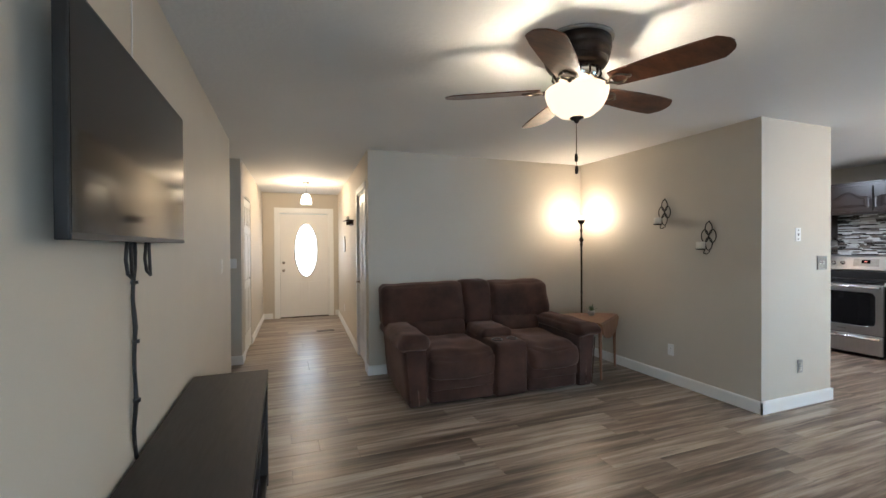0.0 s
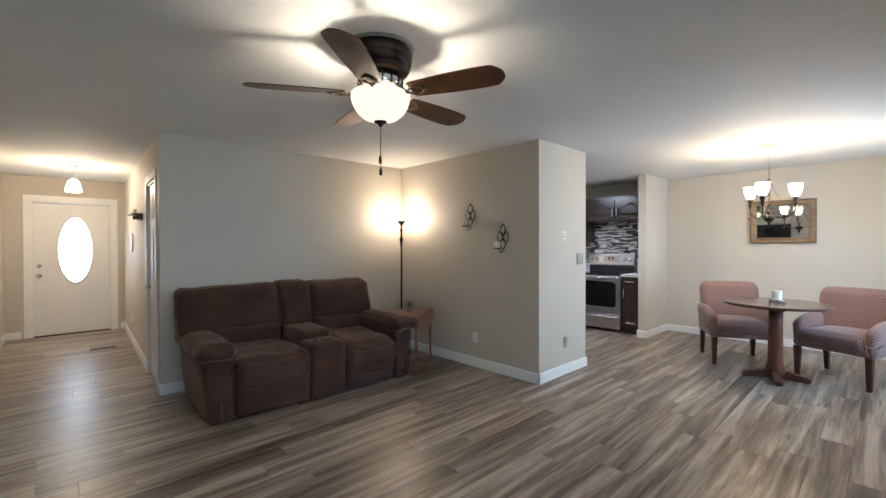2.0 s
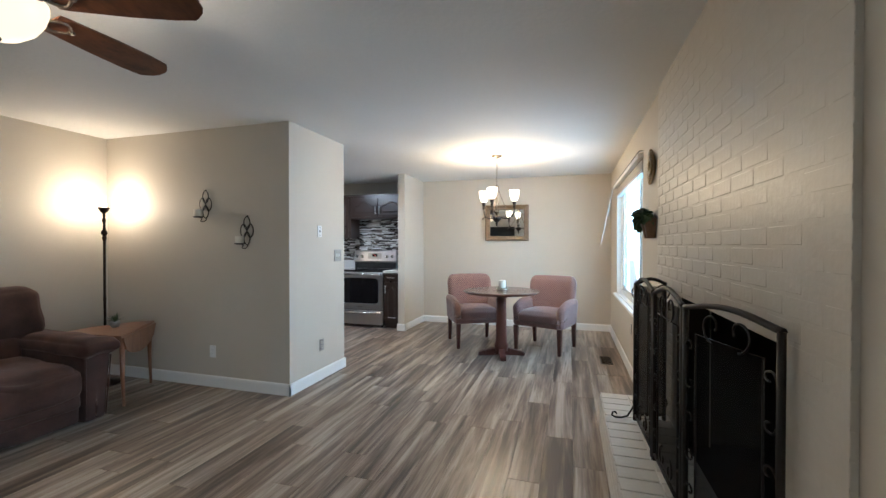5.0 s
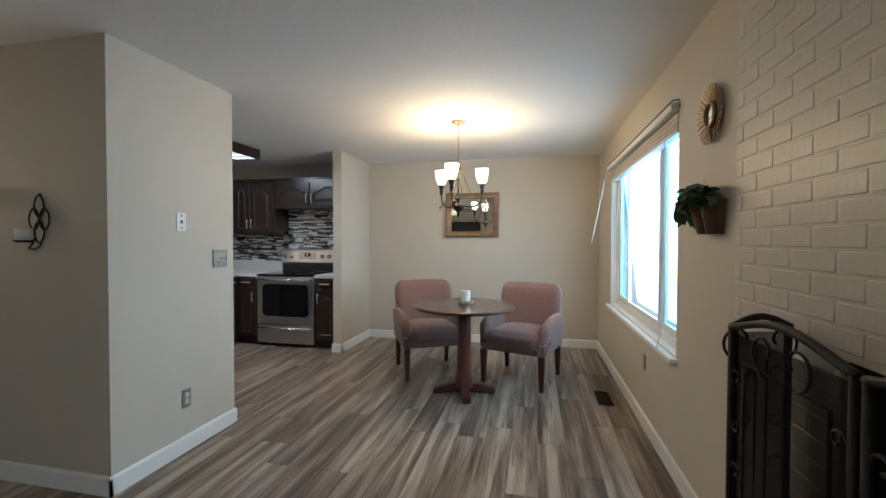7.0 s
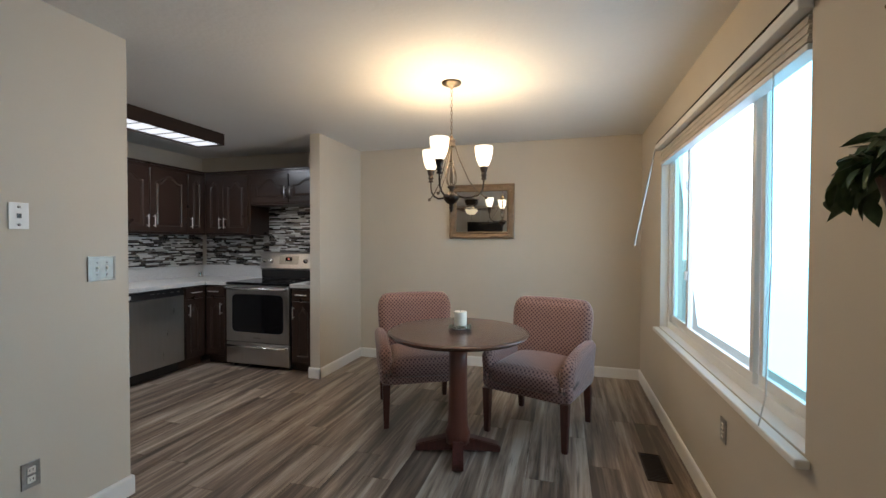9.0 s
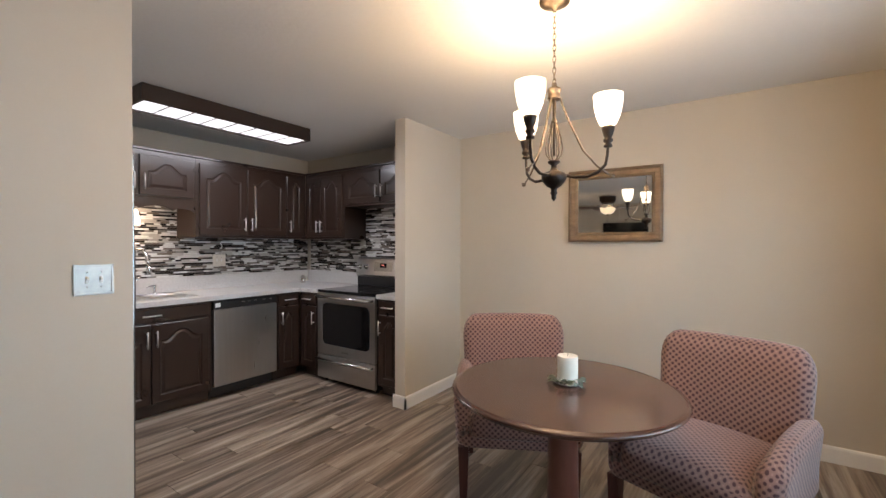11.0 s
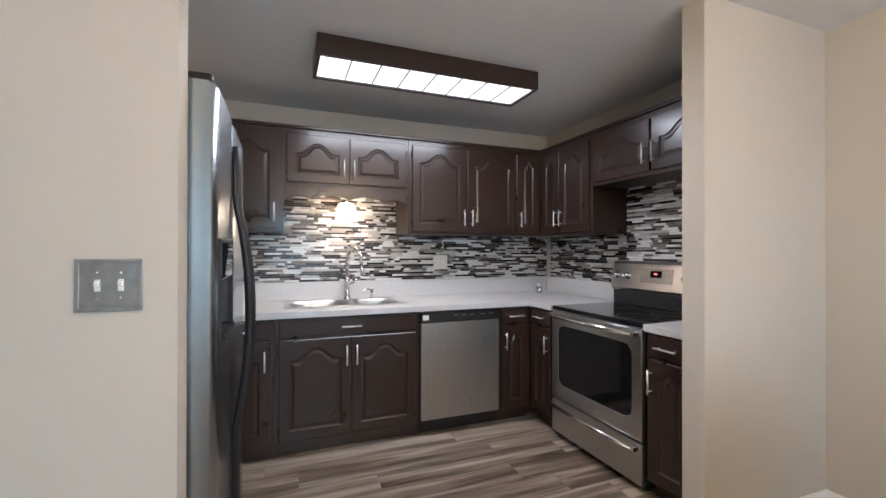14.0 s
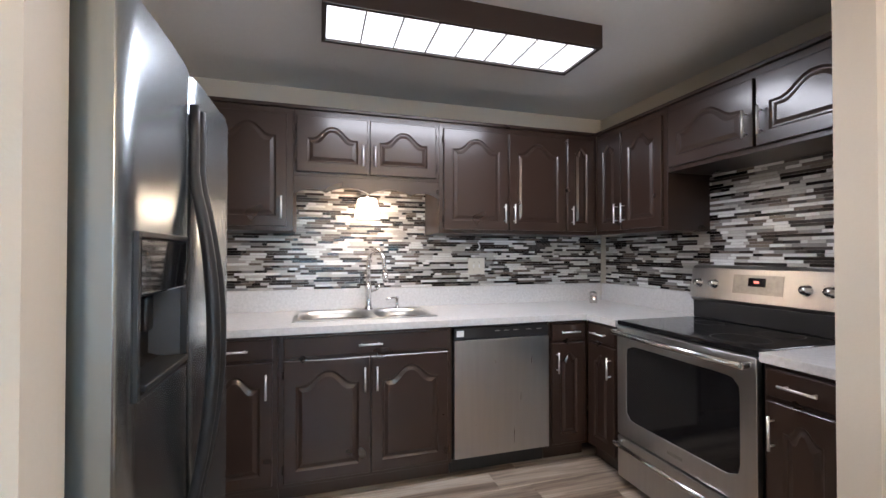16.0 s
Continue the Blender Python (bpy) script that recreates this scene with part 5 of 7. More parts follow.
def make_dining_table():
    s = thing("dining_table", pose(7.30, 2.26, 0, 0, 0, 14), "round cherry-stained wooden pedestal dining table", "dining table")
    T = 0.795
    quick("tabletop", TABLETOP, s, lambda bm: lathe(bm, [(0.0, T - 0.0282), (0.425, T - 0.032), (0.438, T - 0.031), (0.443, T - 0.025), (0.441, T - 0.021), (0.455, T - 0.019), (0.461, T - 0.013), (0.459, T - 0.007), (0.452, T - 0.0035), (0.446, T - 0.003), (0.444, T - 0.0002), (0.438, T), (0.430, T), (0.2, T), (0.0, T)], seg=72))
    quick("top_support", DARKLEG, s, lambda bm: (bevelled(bm, -0.28, 0.28, -0.045, 0.045, T - 0.062, T - 0.0285, 0.006), bevelled(bm, -0.045, 0.045, -0.28, -0.0455, T - 0.062, T - 0.0285, 0.006), bevelled(bm, -0.045, 0.045, 0.0455, 0.28, T - 0.062, T - 0.0285, 0.006)))
    quick("column", CHERRY, s, lambda bm: lathe(bm, [(0.055, 0.06), (0.085, 0.065), (0.085, 0.13), (0.070, 0.17), (0.066, 0.25), (0.062, 0.55), (0.062, T - 0.063)], seg=10))
    for k in range(4):
        bm = bmesh.new()
        out = [(0.0, 0.018), (0.275, 0.006), (0.275, 0.042), (0.25, 0.056), (0.09, 0.095), (0.0, 0.10)]
        lo = [bm.verts.new((x + 0.002, -0.034, z)) for x, z in out]
        hi = [bm.verts.new((x + 0.002, 0.034, z)) for x, z in out]
        bm.faces.new(lo)
        bm.faces.new(hi[::-1])
        for i in range(len(out)):
            j = (i + 1) % len(out)
            bm.faces.new((lo[i], lo[j], hi[j], hi[i]))
        bmesh.ops.bevel(bm, geom=bm.edges[:], offset=0.005, segments=2, affect="EDGES")
        bm.transform(pose(0, 0, 0, 0, 0, 90 * k))
        foot = part("foot", bm, DARKLEG, s)
        quick("foot_pad", BLACK, foot, lambda bm: lathe(bm, [(0.014, 0.0), (0.014, 0.006)], 0.25 * math.cos(radians(90 * k)), 0.25 * math.sin(radians(90 * k)), 10))
    return s


make_dining_table()


def make_table_candle():
    r = random.Random(21)
    s = thing("candle_ring", pose(7.34, 2.255, 0.7955), "cream pillar candle in a small ring of silvery leaves", "candle")
    quick("dish", SHADE_CLEAR, s, lambda bm: lathe(bm, [(0.0, 0.0), (0.05, 0.0), (0.058, 0.006), (0.056, 0.008), (0.048, 0.004), (0.0, 0.004)], seg=28), "clear glass dish")
    quick("candle", CANDLE, s, lambda bm: lathe(bm, [(0.0, 0.0045), (0.041, 0.0045), (0.042, 0.008), (0.042, 0.112), (0.040, 0.116), (0.036, 0.112), (0.0, 0.106)], seg=32), "cream pillar candle")
    quick("wick", BLACK, s, lambda bm: tube(bm, [(0, 0, 0.112), (0.002, 0, 0.12), (0.004, 0, 0.124)], 0.001, 5))
    bm = bmesh.new()
    for i in range(40):
        a = r.uniform(1.9, 4.9)
        leaf_mesh(bm, pose(0.055 * math.cos(a), 0.055 * math.sin(a), 0.010 + r.uniform(0, 0.020), 0, 0, math.degrees(a) - 90 + r.uniform(-50, 50)) @ pose(0, 0, 0, r.uniform(-5, 40), 0, 0), r.uniform(0.022, 0.034), 0.024, 0.3, 0.3, 3)
    part("leaf_ring", bm, SAGE, s, "silvery green leaves")
    for i in range(9):
        a = r.uniform(0, 2 * math.pi)
        quick("bead", CHROME, s, lambda bm: lathe(bm, [(0.0, 0.0), (0.006, 0.004), (0.006, 0.008), (0.0, 0.012)], 0.063 * math.cos(a), 0.063 * math.sin(a), 10, Matrix.Translation((0, 0, 0.009))))


SAGE = mat("silvery_leaf", (0.28, 0.33, 0.24), (0.16, 0.21, 0.15), 0.45, scale=60)
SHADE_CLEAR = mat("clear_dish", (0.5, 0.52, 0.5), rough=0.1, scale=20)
make_table_candle()


def make_armchair(m):
    """Upholstered tub-backed dining armchair; its front faces -y."""
    s = thing("dining_armchair", m, "mauve dotted upholstered armchair with mahogany legs, at the round dining table", "armchair", "armchairs at the dining table")
    def add(name, c, size, r, puff, seed, shear=None, wob=0.002, n=12, taper=None, m=None):
        bm = bmesh.new()
        soft(bm, c, size, r, n, puff, wob, seed, shear, taper, m=m)
        return part(name, bm, CHAIRCLOTH, s)
    add("seat_frame", (0, -0.01, 0.345), (0.54, 0.56, 0.075), 0.02, (0, 0, 0), 1)
    add("seat_cushion", (0, -0.035, 0.415), (0.47, 0.54, 0.13), 0.045, (0, 0.01, 0.03), 2)
    # flared back with rounded shoulders
    bm = bmesh.new()
    soft(bm, (0, 0.245, 0.605), (0.56, 0.12, 0.56), 0.058, 16, (0.0, 0.015, 0.012), 0.002, 3, 0.16)
    for v in bm.verts:
        t = (v.co.z - 0.33) / 0.56
        v.co.x *= 0.98 + 0.10 * max(0, t) - 0.13 * max(0, t - 0.82) * 5 * (abs(v.co.x) / 0.3) ** 3
        v.co.y -= 0.07 * (abs(v.co.x) / 0.3) ** 2 * 0.6
    part("backrest", bm, CHAIRCLOTH, s)
    for k in (-1, 1):
        bm = bmesh.new()
        soft(bm, (k * 0.262, -0.01, 0.46), (0.088, 0.53, 0.31), 0.042, 14, (0.004, 0.006, 0.012), 0.002, 5 + k)
        for v in bm.verts:
            f = max(0.0, min(1.0, (0.06 - v.co.y) / 0.34))
            if v.co.z > 0.42:
                v.co.z -= 0.075 * f * f
            v.co.x += k * 0.018 * max(0, (v.co.z - 0.42) / 0.2)
        part("arm", bm, CHAIRCLOTH, s)
    for k, (x, y) in enumerate(((-0.265, -0.255), (0.265, -0.255), (-0.255, 0.265), (0.255, 0.265))):
        bm = bmesh.new()
        v = []
        for (w, z, o) in ((0.017, 0.001, 0.018 if y > 0 else 0), (0.026, 0.312, 0.0)):
            v.append([bm.verts.new((x + a * w, y + b * w + o, z)) for a, b in ((-1, -1), (1, -1), (1, 1), (-1, 1))])
        for i in range(4):
            j = (i + 1) % 4
            bm.faces.new((v[0][i], v[0][j], v[1][j], v[1][i]))
        bm.faces.new(v[0][::-1])
        bm.faces.new(v[1])
        bmesh.ops.bevel(bm, geom=bm.edges[:], offset=0.003, segments=2, affect="EDGES")
        part("leg", bm, DARKLEG, s, "tapered mahogany leg")
    return s


chair = make_armchair(pose(7.84, 2.72, 0, 0, 0, -62))
for o in chair.children:
    o.data.transform(Matrix.Diagonal((1.075, 1.075, 1.04, 1)))
copy_thing(chair, pose(7.80, 1.765, 0, 0, 0, -108.5))


def make_chandelier():
    s = thing("chandelier", pose(7.375, 2.33, 0), "antique bronze chandelier with three lit frosted glass shades", "chandelier")
    quick("canopy", ANTIQUE, s, lambda bm: lathe(bm, [(0.0, H - 0.001), (0.066, H - 0.001), (0.064, 2.43), (0.045, 2.418), (0.014, 2.41), (0.010, 2.40), (0.0, 2.40)], seg=32))
    ch = quick("chain", ANTIQUE, s, lambda bm: lathe(bm, [(0.0, 2.404), (0.004, 2.400), (0.004, 2.392), (0.0, 2.390)], seg=8))
    n = 13
    for i in range(n):
        z = 2.395 - i * 0.0245
        pts = [((0.007 * math.cos(a)) * (1 if i % 2 else 0), (0.007 * math.cos(a)) * (0 if i % 2 else 1), z - 0.012 + 0.017 * math.sin(a)) for a in [2 * math.pi * k / 10 for k in range(10)]]
        quick("link", ANTIQUE, ch, lambda bm: tube(bm, pts, 0.0018, 5, closed=True))
    quick("top_cap", ANTIQUE, s, lambda bm: lathe(bm, [(0.0, 2.085), (0.010, 2.083), (0.012, 2.068), (0.028, 2.058), (0.030, 2.048), (0.026, 2.044), (0.026, 2.022), (0.030, 2.018), (0.026, 2.010), (0.0, 2.008)], seg=24))
    quick("stem", ANTIQUE, s, lambda bm: lathe(bm, [(0.008, 2.009), (0.008, 1.935), (0.013, 1.93), (0.015, 1.922), (0.009, 1.915), (0.006, 1.90), (0.006, 1.79)], seg=16))
    def cage(bm):
        for k in range(6):
            a = 2 * math.pi * k / 6
            pts = [(r * math.cos(a), r * math.sin(a), z) for r, z in ((0.012, 1.918), (0.018, 1.895), (0.030, 1.86), (0.037, 1.825), (0.033, 1.795), (0.016, 1.772), (0.012, 1.765))]
            tube(bm, pts, 0.0032, 6)
    quick("cage", ANTIQUE, s, cage)
    quick("body", BRONZE, s, lambda bm: lathe(bm, [(0.0, 1.772), (0.026, 1.770), (0.027, 1.762), (0.012, 1.752), (0.014, 1.738), (0.024, 1.728), (0.045, 1.722), (0.054, 1.712), (0.054, 1.700), (0.048, 1.686), (0.030, 1.668), (0.014, 1.660), (0.012, 1.650), (0.016, 1.642), (0.010, 1.632), (0.011, 1.622), (0.0, 1.608)], seg=32))
    for th in (-17.5, 102.5, 222.5):
        t = radians(th)
        d, rv = Vector((math.cos(radians(12.9)), math.sin(radians(12.9)), 0)), Vector((math.sin(radians(12.9)), -math.cos(radians(12.9)), 0))
        o = rv * math.sin(t) - d * math.cos(t)
        R = 0.225
        def at(u, z):
            return (o.x * u, o.y * u, z)
        arm = quick("arm", BRONZE, s, lambda bm: tube(bm, [at(u, z) for u, z in ((0.045, 1.712), (0.09, 1.704), (0.14, 1.705), (0.185, 1.722), (0.215, 1.75), (0.222, 1.785), (R, 1.818))], 0.0065, 8))
        quick("brace", ANTIQUE, arm, lambda bm: (tube(bm, [at(u, z) for u, z in ((0.02, 2.03), (0.06, 1.93), (0.12, 1.81), (0.18, 1.745), (0.235, 1.708))], 0.0042, 6), lathe(bm, [(0.0, -0.008), (0.008, -0.005), (0.012, 0.008), (0.0, 0.012)], 0, 0, 10, Matrix.Translation(at(0.243, 1.703)) )))
        quick("socket_cup", BRONZE, arm, lambda bm: lathe(bm, [(0.008, 1.815), (0.018, 1.818), (0.018, 1.826), (0.011, 1.832), (0.020, 1.84), (0.020, 1.848), (0.014, 1.852), (0.020, 1.866), (0.026, 1.885), (0.028, 1.897), (0.024, 1.898)], o.x * R, o.y * R, 20))
        g = quick("shade", SHADE_WARM, arm, lambda bm: lathe(bm, [(0.024, 1.8985), (0.036, 1.91), (0.049, 1.94), (0.058, 1.98), (0.061, 2.02), (0.058, 2.02), (0.054, 1.98), (0.045, 1.943), (0.032, 1.914), (0.0, 1.906)], o.x * R, o.y * R, 28), "lit frosted glass tulip shade")
        g.visible_shadow = False
        lamp("chandelier_bulb", "POINT", pose(7.375 + o.x * R, 2.33 + o.y * R, 1.985), 20, (1.0, 0.71, 0.39), 0.03)
    for ob in s.children_recursive:
        for v in ob.data.vertices:
            if v.co.z < 2.025:
                v.co.z = 2.025 - (2.025 - v.co.z) * 1.10
    return s


def make_mirror():
    y0, y1, z0, z1 = 2.105, 2.815, 1.405, 1.995
    s = thing("wall_mirror", pose(EX - 0.017, 2.46, 0, 0, 0, 2.4) @ pose(0, -2.46, 0), "rectangular wall mirror in a carved bronze-brown frame", "mirror")
    w = 0.078
    def side(p, q, a, b):
        """A mitred frame side with a stepped profile; p, q outer ends, a, b inner ends."""
        bm = bmesh.new()
        prof = ((0.0, 0.0), (0.0, 0.026), (0.22, 0.032), (0.35, 0.022), (0.7, 0.018), (0.82, 0.026), (1.0, 0.020), (1.0, 0.004))
        ra, rb = [], []
        for f, d in prof:
            ra.append(bm.verts.new((-d, p[0] + (a[0] - p[0]) * f, p[1] + (a[1] - p[1]) * f)))
            rb.append(bm.verts.new((-d, q[0] + (b[0] - q[0]) * f, q[1] + (b[1] - q[1]) * f)))
        for i in range(len(prof) - 1):
            bm.faces.new((ra[i], ra[i + 1], rb[i + 1], rb[i]))
        bm.faces.new((ra[-1], ra[0], rb[0], rb[-1]))
        part("frame_side", bm, FRAMEWOOD, s)
    O = ((y0, z0), (y1, z0), (y1, z1), (y0, z1))
    I = ((y0 + w, z0 + w), (y1 - w, z0 + w), (y1 - w, z1 - w), (y0 + w, z1 - w))
    for i in range(4):
        j = (i + 1) % 4
        side(O[i], O[j], I[i], I[j])
    quick("mirror_glass", MIRROR, s, lambda bm: box(bm, -0.012, -0.006, y0 + w - 0.006, y1 - w + 0.006, z0 + w - 0.006, z1 - w + 0.006))


def make_sunburst():
    s = thing("sunburst_mirror", pose(5.74, SY + 0.002, 1.935, -90, 0, 0), "round aged-gold sunburst wall mirror with radiating slats", "mirror")
    quick("mirror_glass", MIRROR, s, lambda bm: lathe(bm, [(0.0, 0.026), (0.042, 0.024), (0.045, 0.020), (0.0, 0.018)], seg=32))
    quick("rim", GOLD, s, lambda bm: lathe(bm, [(0.046, 0.015), (0.046, 0.028), (0.052, 0.034), (0.060, 0.028), (0.062, 0.012), (0.046, 0.012)], seg=36))
    quick("back_disc", GOLD, s, lambda bm: lathe(bm, [(0.0, 0.001), (0.085, 0.001), (0.085, 0.006), (0.0, 0.010)], seg=36))
    n = 60
    for i in range(n):
        bm = bmesh.new()
        L = 0.135 if i % 2 else 0.131
        bevelled(bm, 0.055, L, -0.0033, 0.0033, 0.011 if i % 2 else 0.006, 0.016 if i % 2 else 0.0105, 0.0008, 1)
        for v in bm.verts:
            v.co.z += 0.16 * (v.co.x - 0.055)
            v.co.y *= 0.8 + 0.5 * (v.co.x - 0.055) / 0.08
        bm.transform(pose(0, 0, 0, 0, 0, 360 * i / n))
        part("ray", bm, GOLD, s)


def make_planter():
    r = random.Random(17)
    s = thing("wall_planter", pose(5.715, SY + 0.002, 1.395), "bronze metal wall planter of two half pots overflowing with green leaves", "plant")
    for k, x in enumerate((-0.050, 0.052)):
        lean = 0.0 if k == 0 else 0.22
        def pot(bm):
            n = 14
            rows = []
            for z, rad in ((0.0, 0.036), (0.006, 0.038), (0.13, 0.054), (0.138, 0.057), (0.148, 0.058), (0.148, 0.052), (0.12, 0.049)):
                rows.append([bm.verts.new((x + lean * z + rad * math.cos(math.pi * i / n), 0.004 + 1.45 * rad * math.sin(math.pi * i / n), z)) for i in range(n + 1)])
            for a, b in zip(rows, rows[1:]):
                for i in range(n):
                    bm.faces.new((a[i], a[i + 1], b[i + 1], b[i])).smooth = True
            bm.faces.new(rows[0][::-1])
            bm.faces.new([bm.verts.new((x + lean * z + e * rad, 0.003, z)) for z, rad, e in ((0.0, 0.036, -1), (0.0, 0.036, 1), (0.148, 0.057, 1), (0.148, 0.057, -1))])
        p = quick("pot", BASKET, s, pot)
        quick("soil", SOIL, p, lambda bm: lathe(bm, [(0.0, 0.122), (0.044, 0.122), (0.044, 0.126), (0.0, 0.130)], x + lean * 0.13, 0.052, 14))
    bm = bmesh.new()
    for i in range(130):
        x = r.uniform(-0.10, 0.11)
        a = r.uniform(-100, 100)
        z = 0.15 + r.uniform(0.0, 0.075) * (1 - abs(x) / 0.2)
        leaf_mesh(bm, pose(x, r.uniform(0.02, 0.11), z, 0, 0, -a) @ pose(0, 0, 0, r.uniform(-45, 40), r.uniform(-35, 35), 0), r.uniform(0.050, 0.080), r.uniform(0.030, 0.045), 0.25, 0.5, 5)
    for i in range(26):
        t = r.random()
        x, z = 0.10 + 0.10 * t, 0.165 - 0.10 * t * t
        leaf_mesh(bm, pose(x, 0.06 + r.uniform(-0.03, 0.05), z + r.uniform(-0.01, 0.03), 0, 0, r.uniform(-150, -50)) @ pose(0, 0, 0, r.uniform(-80, -10), r.uniform(-30, 30), 0), r.uniform(0.055, 0.085), r.uniform(0.032, 0.045), 0.25, 0.4, 5)
    part("foliage", bm, LEAF, s, "glossy green pointed leaves")
    def stems(bm):
        for i in range(16):
            x = r.uniform(-0.07, 0.08)
            tube(bm, [(x, 0.05, 0.125), (x * 1.2, 0.06, 0.17), (x * 1.5 + 0.01, 0.08, 0.185), (x * 1.7 + 0.03, 0.10, 0.155)], 0.0016, 4)
        tube(bm, [(0.0, 0.05, 0.13), (0.008, 0.05, 0.20), (0.004, 0.05, 0.245)], 0.0013, 4)
    quick("stems", LEAF, s, stems)


make_chandelier()
make_mirror()
make_sunburst()
make_planter()


# kitchen

KNY, KEX = KY, 9.02
FY, FX = 5.455, 8.405
UY, UX = 5.745, 8.695
CT = 0.925
U0, U1 = 1.445, 2.172


def door_panel(bm, w, h, t=0.019, rise=None, frame_w=0.058):
    """Raised-panel door with an arched top rail: x 0..w, z 0..h, its face at y = -t. rise 0: plain drawer front."""
    rise = min(0.072, w * 0.18) if rise is None else rise
    n = 16
    def ring(i, y, arch):
        top = h - i
        pts = [(i, i), (w - i, i)]
        for k in range(n + 1):
            u = k / n
            x = (w - i) - (w - 2 * i) * u
            z = top
            if arch:
                s = 2 * abs(u - 0.5)
                z = top - arch * (1 - (0.5 + 0.5 * math.cos(math.pi * min(1, max(0, (s - 0.08) / 0.72)))))
            pts.append((x, z))
        return [bm.verts.new((x, y, z)) for x, z in pts]
    e = min(frame_w, w * 0.27, h * 0.27)
    rings = [ring(0, 0, 0), ring(0, -t + 0.003, 0), ring(0.003, -t, 0), ring(e, -t, rise), ring(e + 0.004, -t + 0.004, rise), ring(e + 0.010, -t + 0.008, rise), ring(e + 0.016, -t + 0.008, rise), ring(e + 0.034, -t + 0.001, rise)]
    if not rise:
        rings = rings[:3]
    for a, b in zip(rings, rings[1:]):
        for k in range(len(a)):
            j = (k + 1) % len(a)
            bm.faces.new((a[k], a[j], b[j], b[k]))
    bm.faces.new(rings[-1])
    bm.faces.new(rings[0][::-1])


def bar_handle(bm, a, b, out=Vector((0, -0.03, 0))):
    a, b = Vector(a), Vector(b)
    tube(bm, [a + out, b + out], 0.0055, 8)
    d = (b - a).normalized() * 0.018
    for p in (a + d, b - d):
        tube(bm, [p, p + out], 0.004, 6)


def cabinet(name, m, w, d, z0, z1, fronts, label, toe=True, parts=None):
    """A cabinet unit; local x along its front, the face at y = 0, body behind it at +y. fronts: (x0, x1, z0, z1, kind, handle)."""
    s = thing(name, m, label, "kitchen cabinet", "kitchen cabinets")
    quick("carcass", CABINET, s, lambda bm: (bevelled(bm, 0.0005, w - 0.0005, 0, d, z0 + (0.09 if toe else 0), z1, 0.0015, 1), box(bm, 0.0005, w - 0.0005, 0.06, d, z0, z0 + 0.089) if toe else None))
    for x0, x1, za, zb, kind, handle in fronts:
        bm = bmesh.new()
        door_panel(bm, x1 - x0, zb - za, rise=0 if kind == "drawer" else None, frame_w=0.026 if kind == "drawer" else 0.058)
        bm.transform(Matrix.Translation((x0, -0.0005, za)))
        f = part("drawer" if kind == "drawer" else "door", bm, CABINET, s)
        if handle == "h":
            xc, zc = (x0 + x1) / 2, (za + zb) / 2
            hl = min(0.065, (x1 - x0) * 0.32)
            quick("handle", HANDLE, f, lambda bm: bar_handle(bm, (xc - hl, -0.02, zc), (xc + hl, -0.02, zc)), "satin nickel bar handle")
        elif handle:
            x = x0 + 0.028 if handle[0] == "l" else x1 - 0.028
            z = zb - 0.05 - 0.13 if handle[1] == "t" else za + 0.045
            quick("handle", HANDLE, f, lambda bm: bar_handle(bm, (x, -0.02, z), (x, -0.02, z + 0.13)), "satin nickel bar handle")
        if kind == "door":
            hx = x1 + 0.004 if handle and handle[0] == "l" else x0 - 0.004
            for z in (za + 0.07, zb - 0.07):
                quick("hinge", BRONZE, f, lambda bm: lathe(bm, [(0.0045, -0.022), (0.0045, 0.022)], hx, -0.010, 8, Matrix.Translation((0, 0, z))))
    return s


NORTH = lambda x: pose(x, FY, 0)
EAST = lambda y: pose(FX, y, 0, 0, 0, -90)
UNORTH = lambda x: pose(x, UY, 0)
UEAST = lambda y: pose(UX, y, 0, 0, 0, -90)
DN = KNY - FY - 0.003
DZ = (0.765, 0.868)
cabinet("base_cabinet", NORTH(6.12), 0.41, DN, 0, 0.885, [(0.03, 0.385, *DZ, "drawer", "h"), (0.03, 0.385, 0.115, 0.745, "door", "rt")], "dark espresso base cabinet with arched door, beside the refrigerator")
cabinet("sink_cabinet", NORTH(6.53), 0.95, DN, 0, 0.885, [(0.03, 0.92, *DZ, "drawer", "h"), (0.03, 0.472, 0.115, 0.745, "door", "rt"), (0.482, 0.92, 0.115, 0.745, "door", "lt")], "dark espresso wooden sink cabinet with two arched doors")
cabinet("base_cabinet", NORTH(8.115), 0.2845, DN, 0, 0.885, [(0.02, 0.255, *DZ, "drawer", "h"), (0.02, 0.255, 0.115, 0.745, "door", "lt")], "narrow dark espresso base cabinet beside the dishwasher")
cabinet("corner_cabinet", EAST(5.455), 0.30, KEX - FX - 0.003, 0, 0.885, [(0.03, 0.275, *DZ, "drawer", "h"), (0.03, 0.275, 0.115, 0.745, "door", "rt")], "narrow dark espresso corner cabinet beside the stove")
cabinet("base_cabinet", EAST(4.335), 0.29, KEX - FX - 0.003, 0, 0.885, [(0.02, 0.27, *DZ, "drawer", "h"), (0.02, 0.27, 0.115, 0.745, "door", "lt")], "dark espresso base cabinet at the end of the counter")
DU = KNY - UY - 0.003
UF = (U0 + 0.025, U1 - 0.04)
cabinet("wall_cabinet", UNORTH(6.10), 0.485, DU, U0, U1, [(0.03, 0.45, *UF, "door", "rb")], "dark espresso wall cabinet with arched door, above the counter", toe=False)
cabinet("wall_cabinet", UNORTH(6.585), 0.90, DU, 1.775, U1, [(0.02, 0.435, 1.797, U1 - 0.04, "door", "rb"), (0.452, 0.875, 1.797, U1 - 0.04, "door", "lb")], "short dark espresso wall cabinet with two arched doors, above the sink", toe=False)
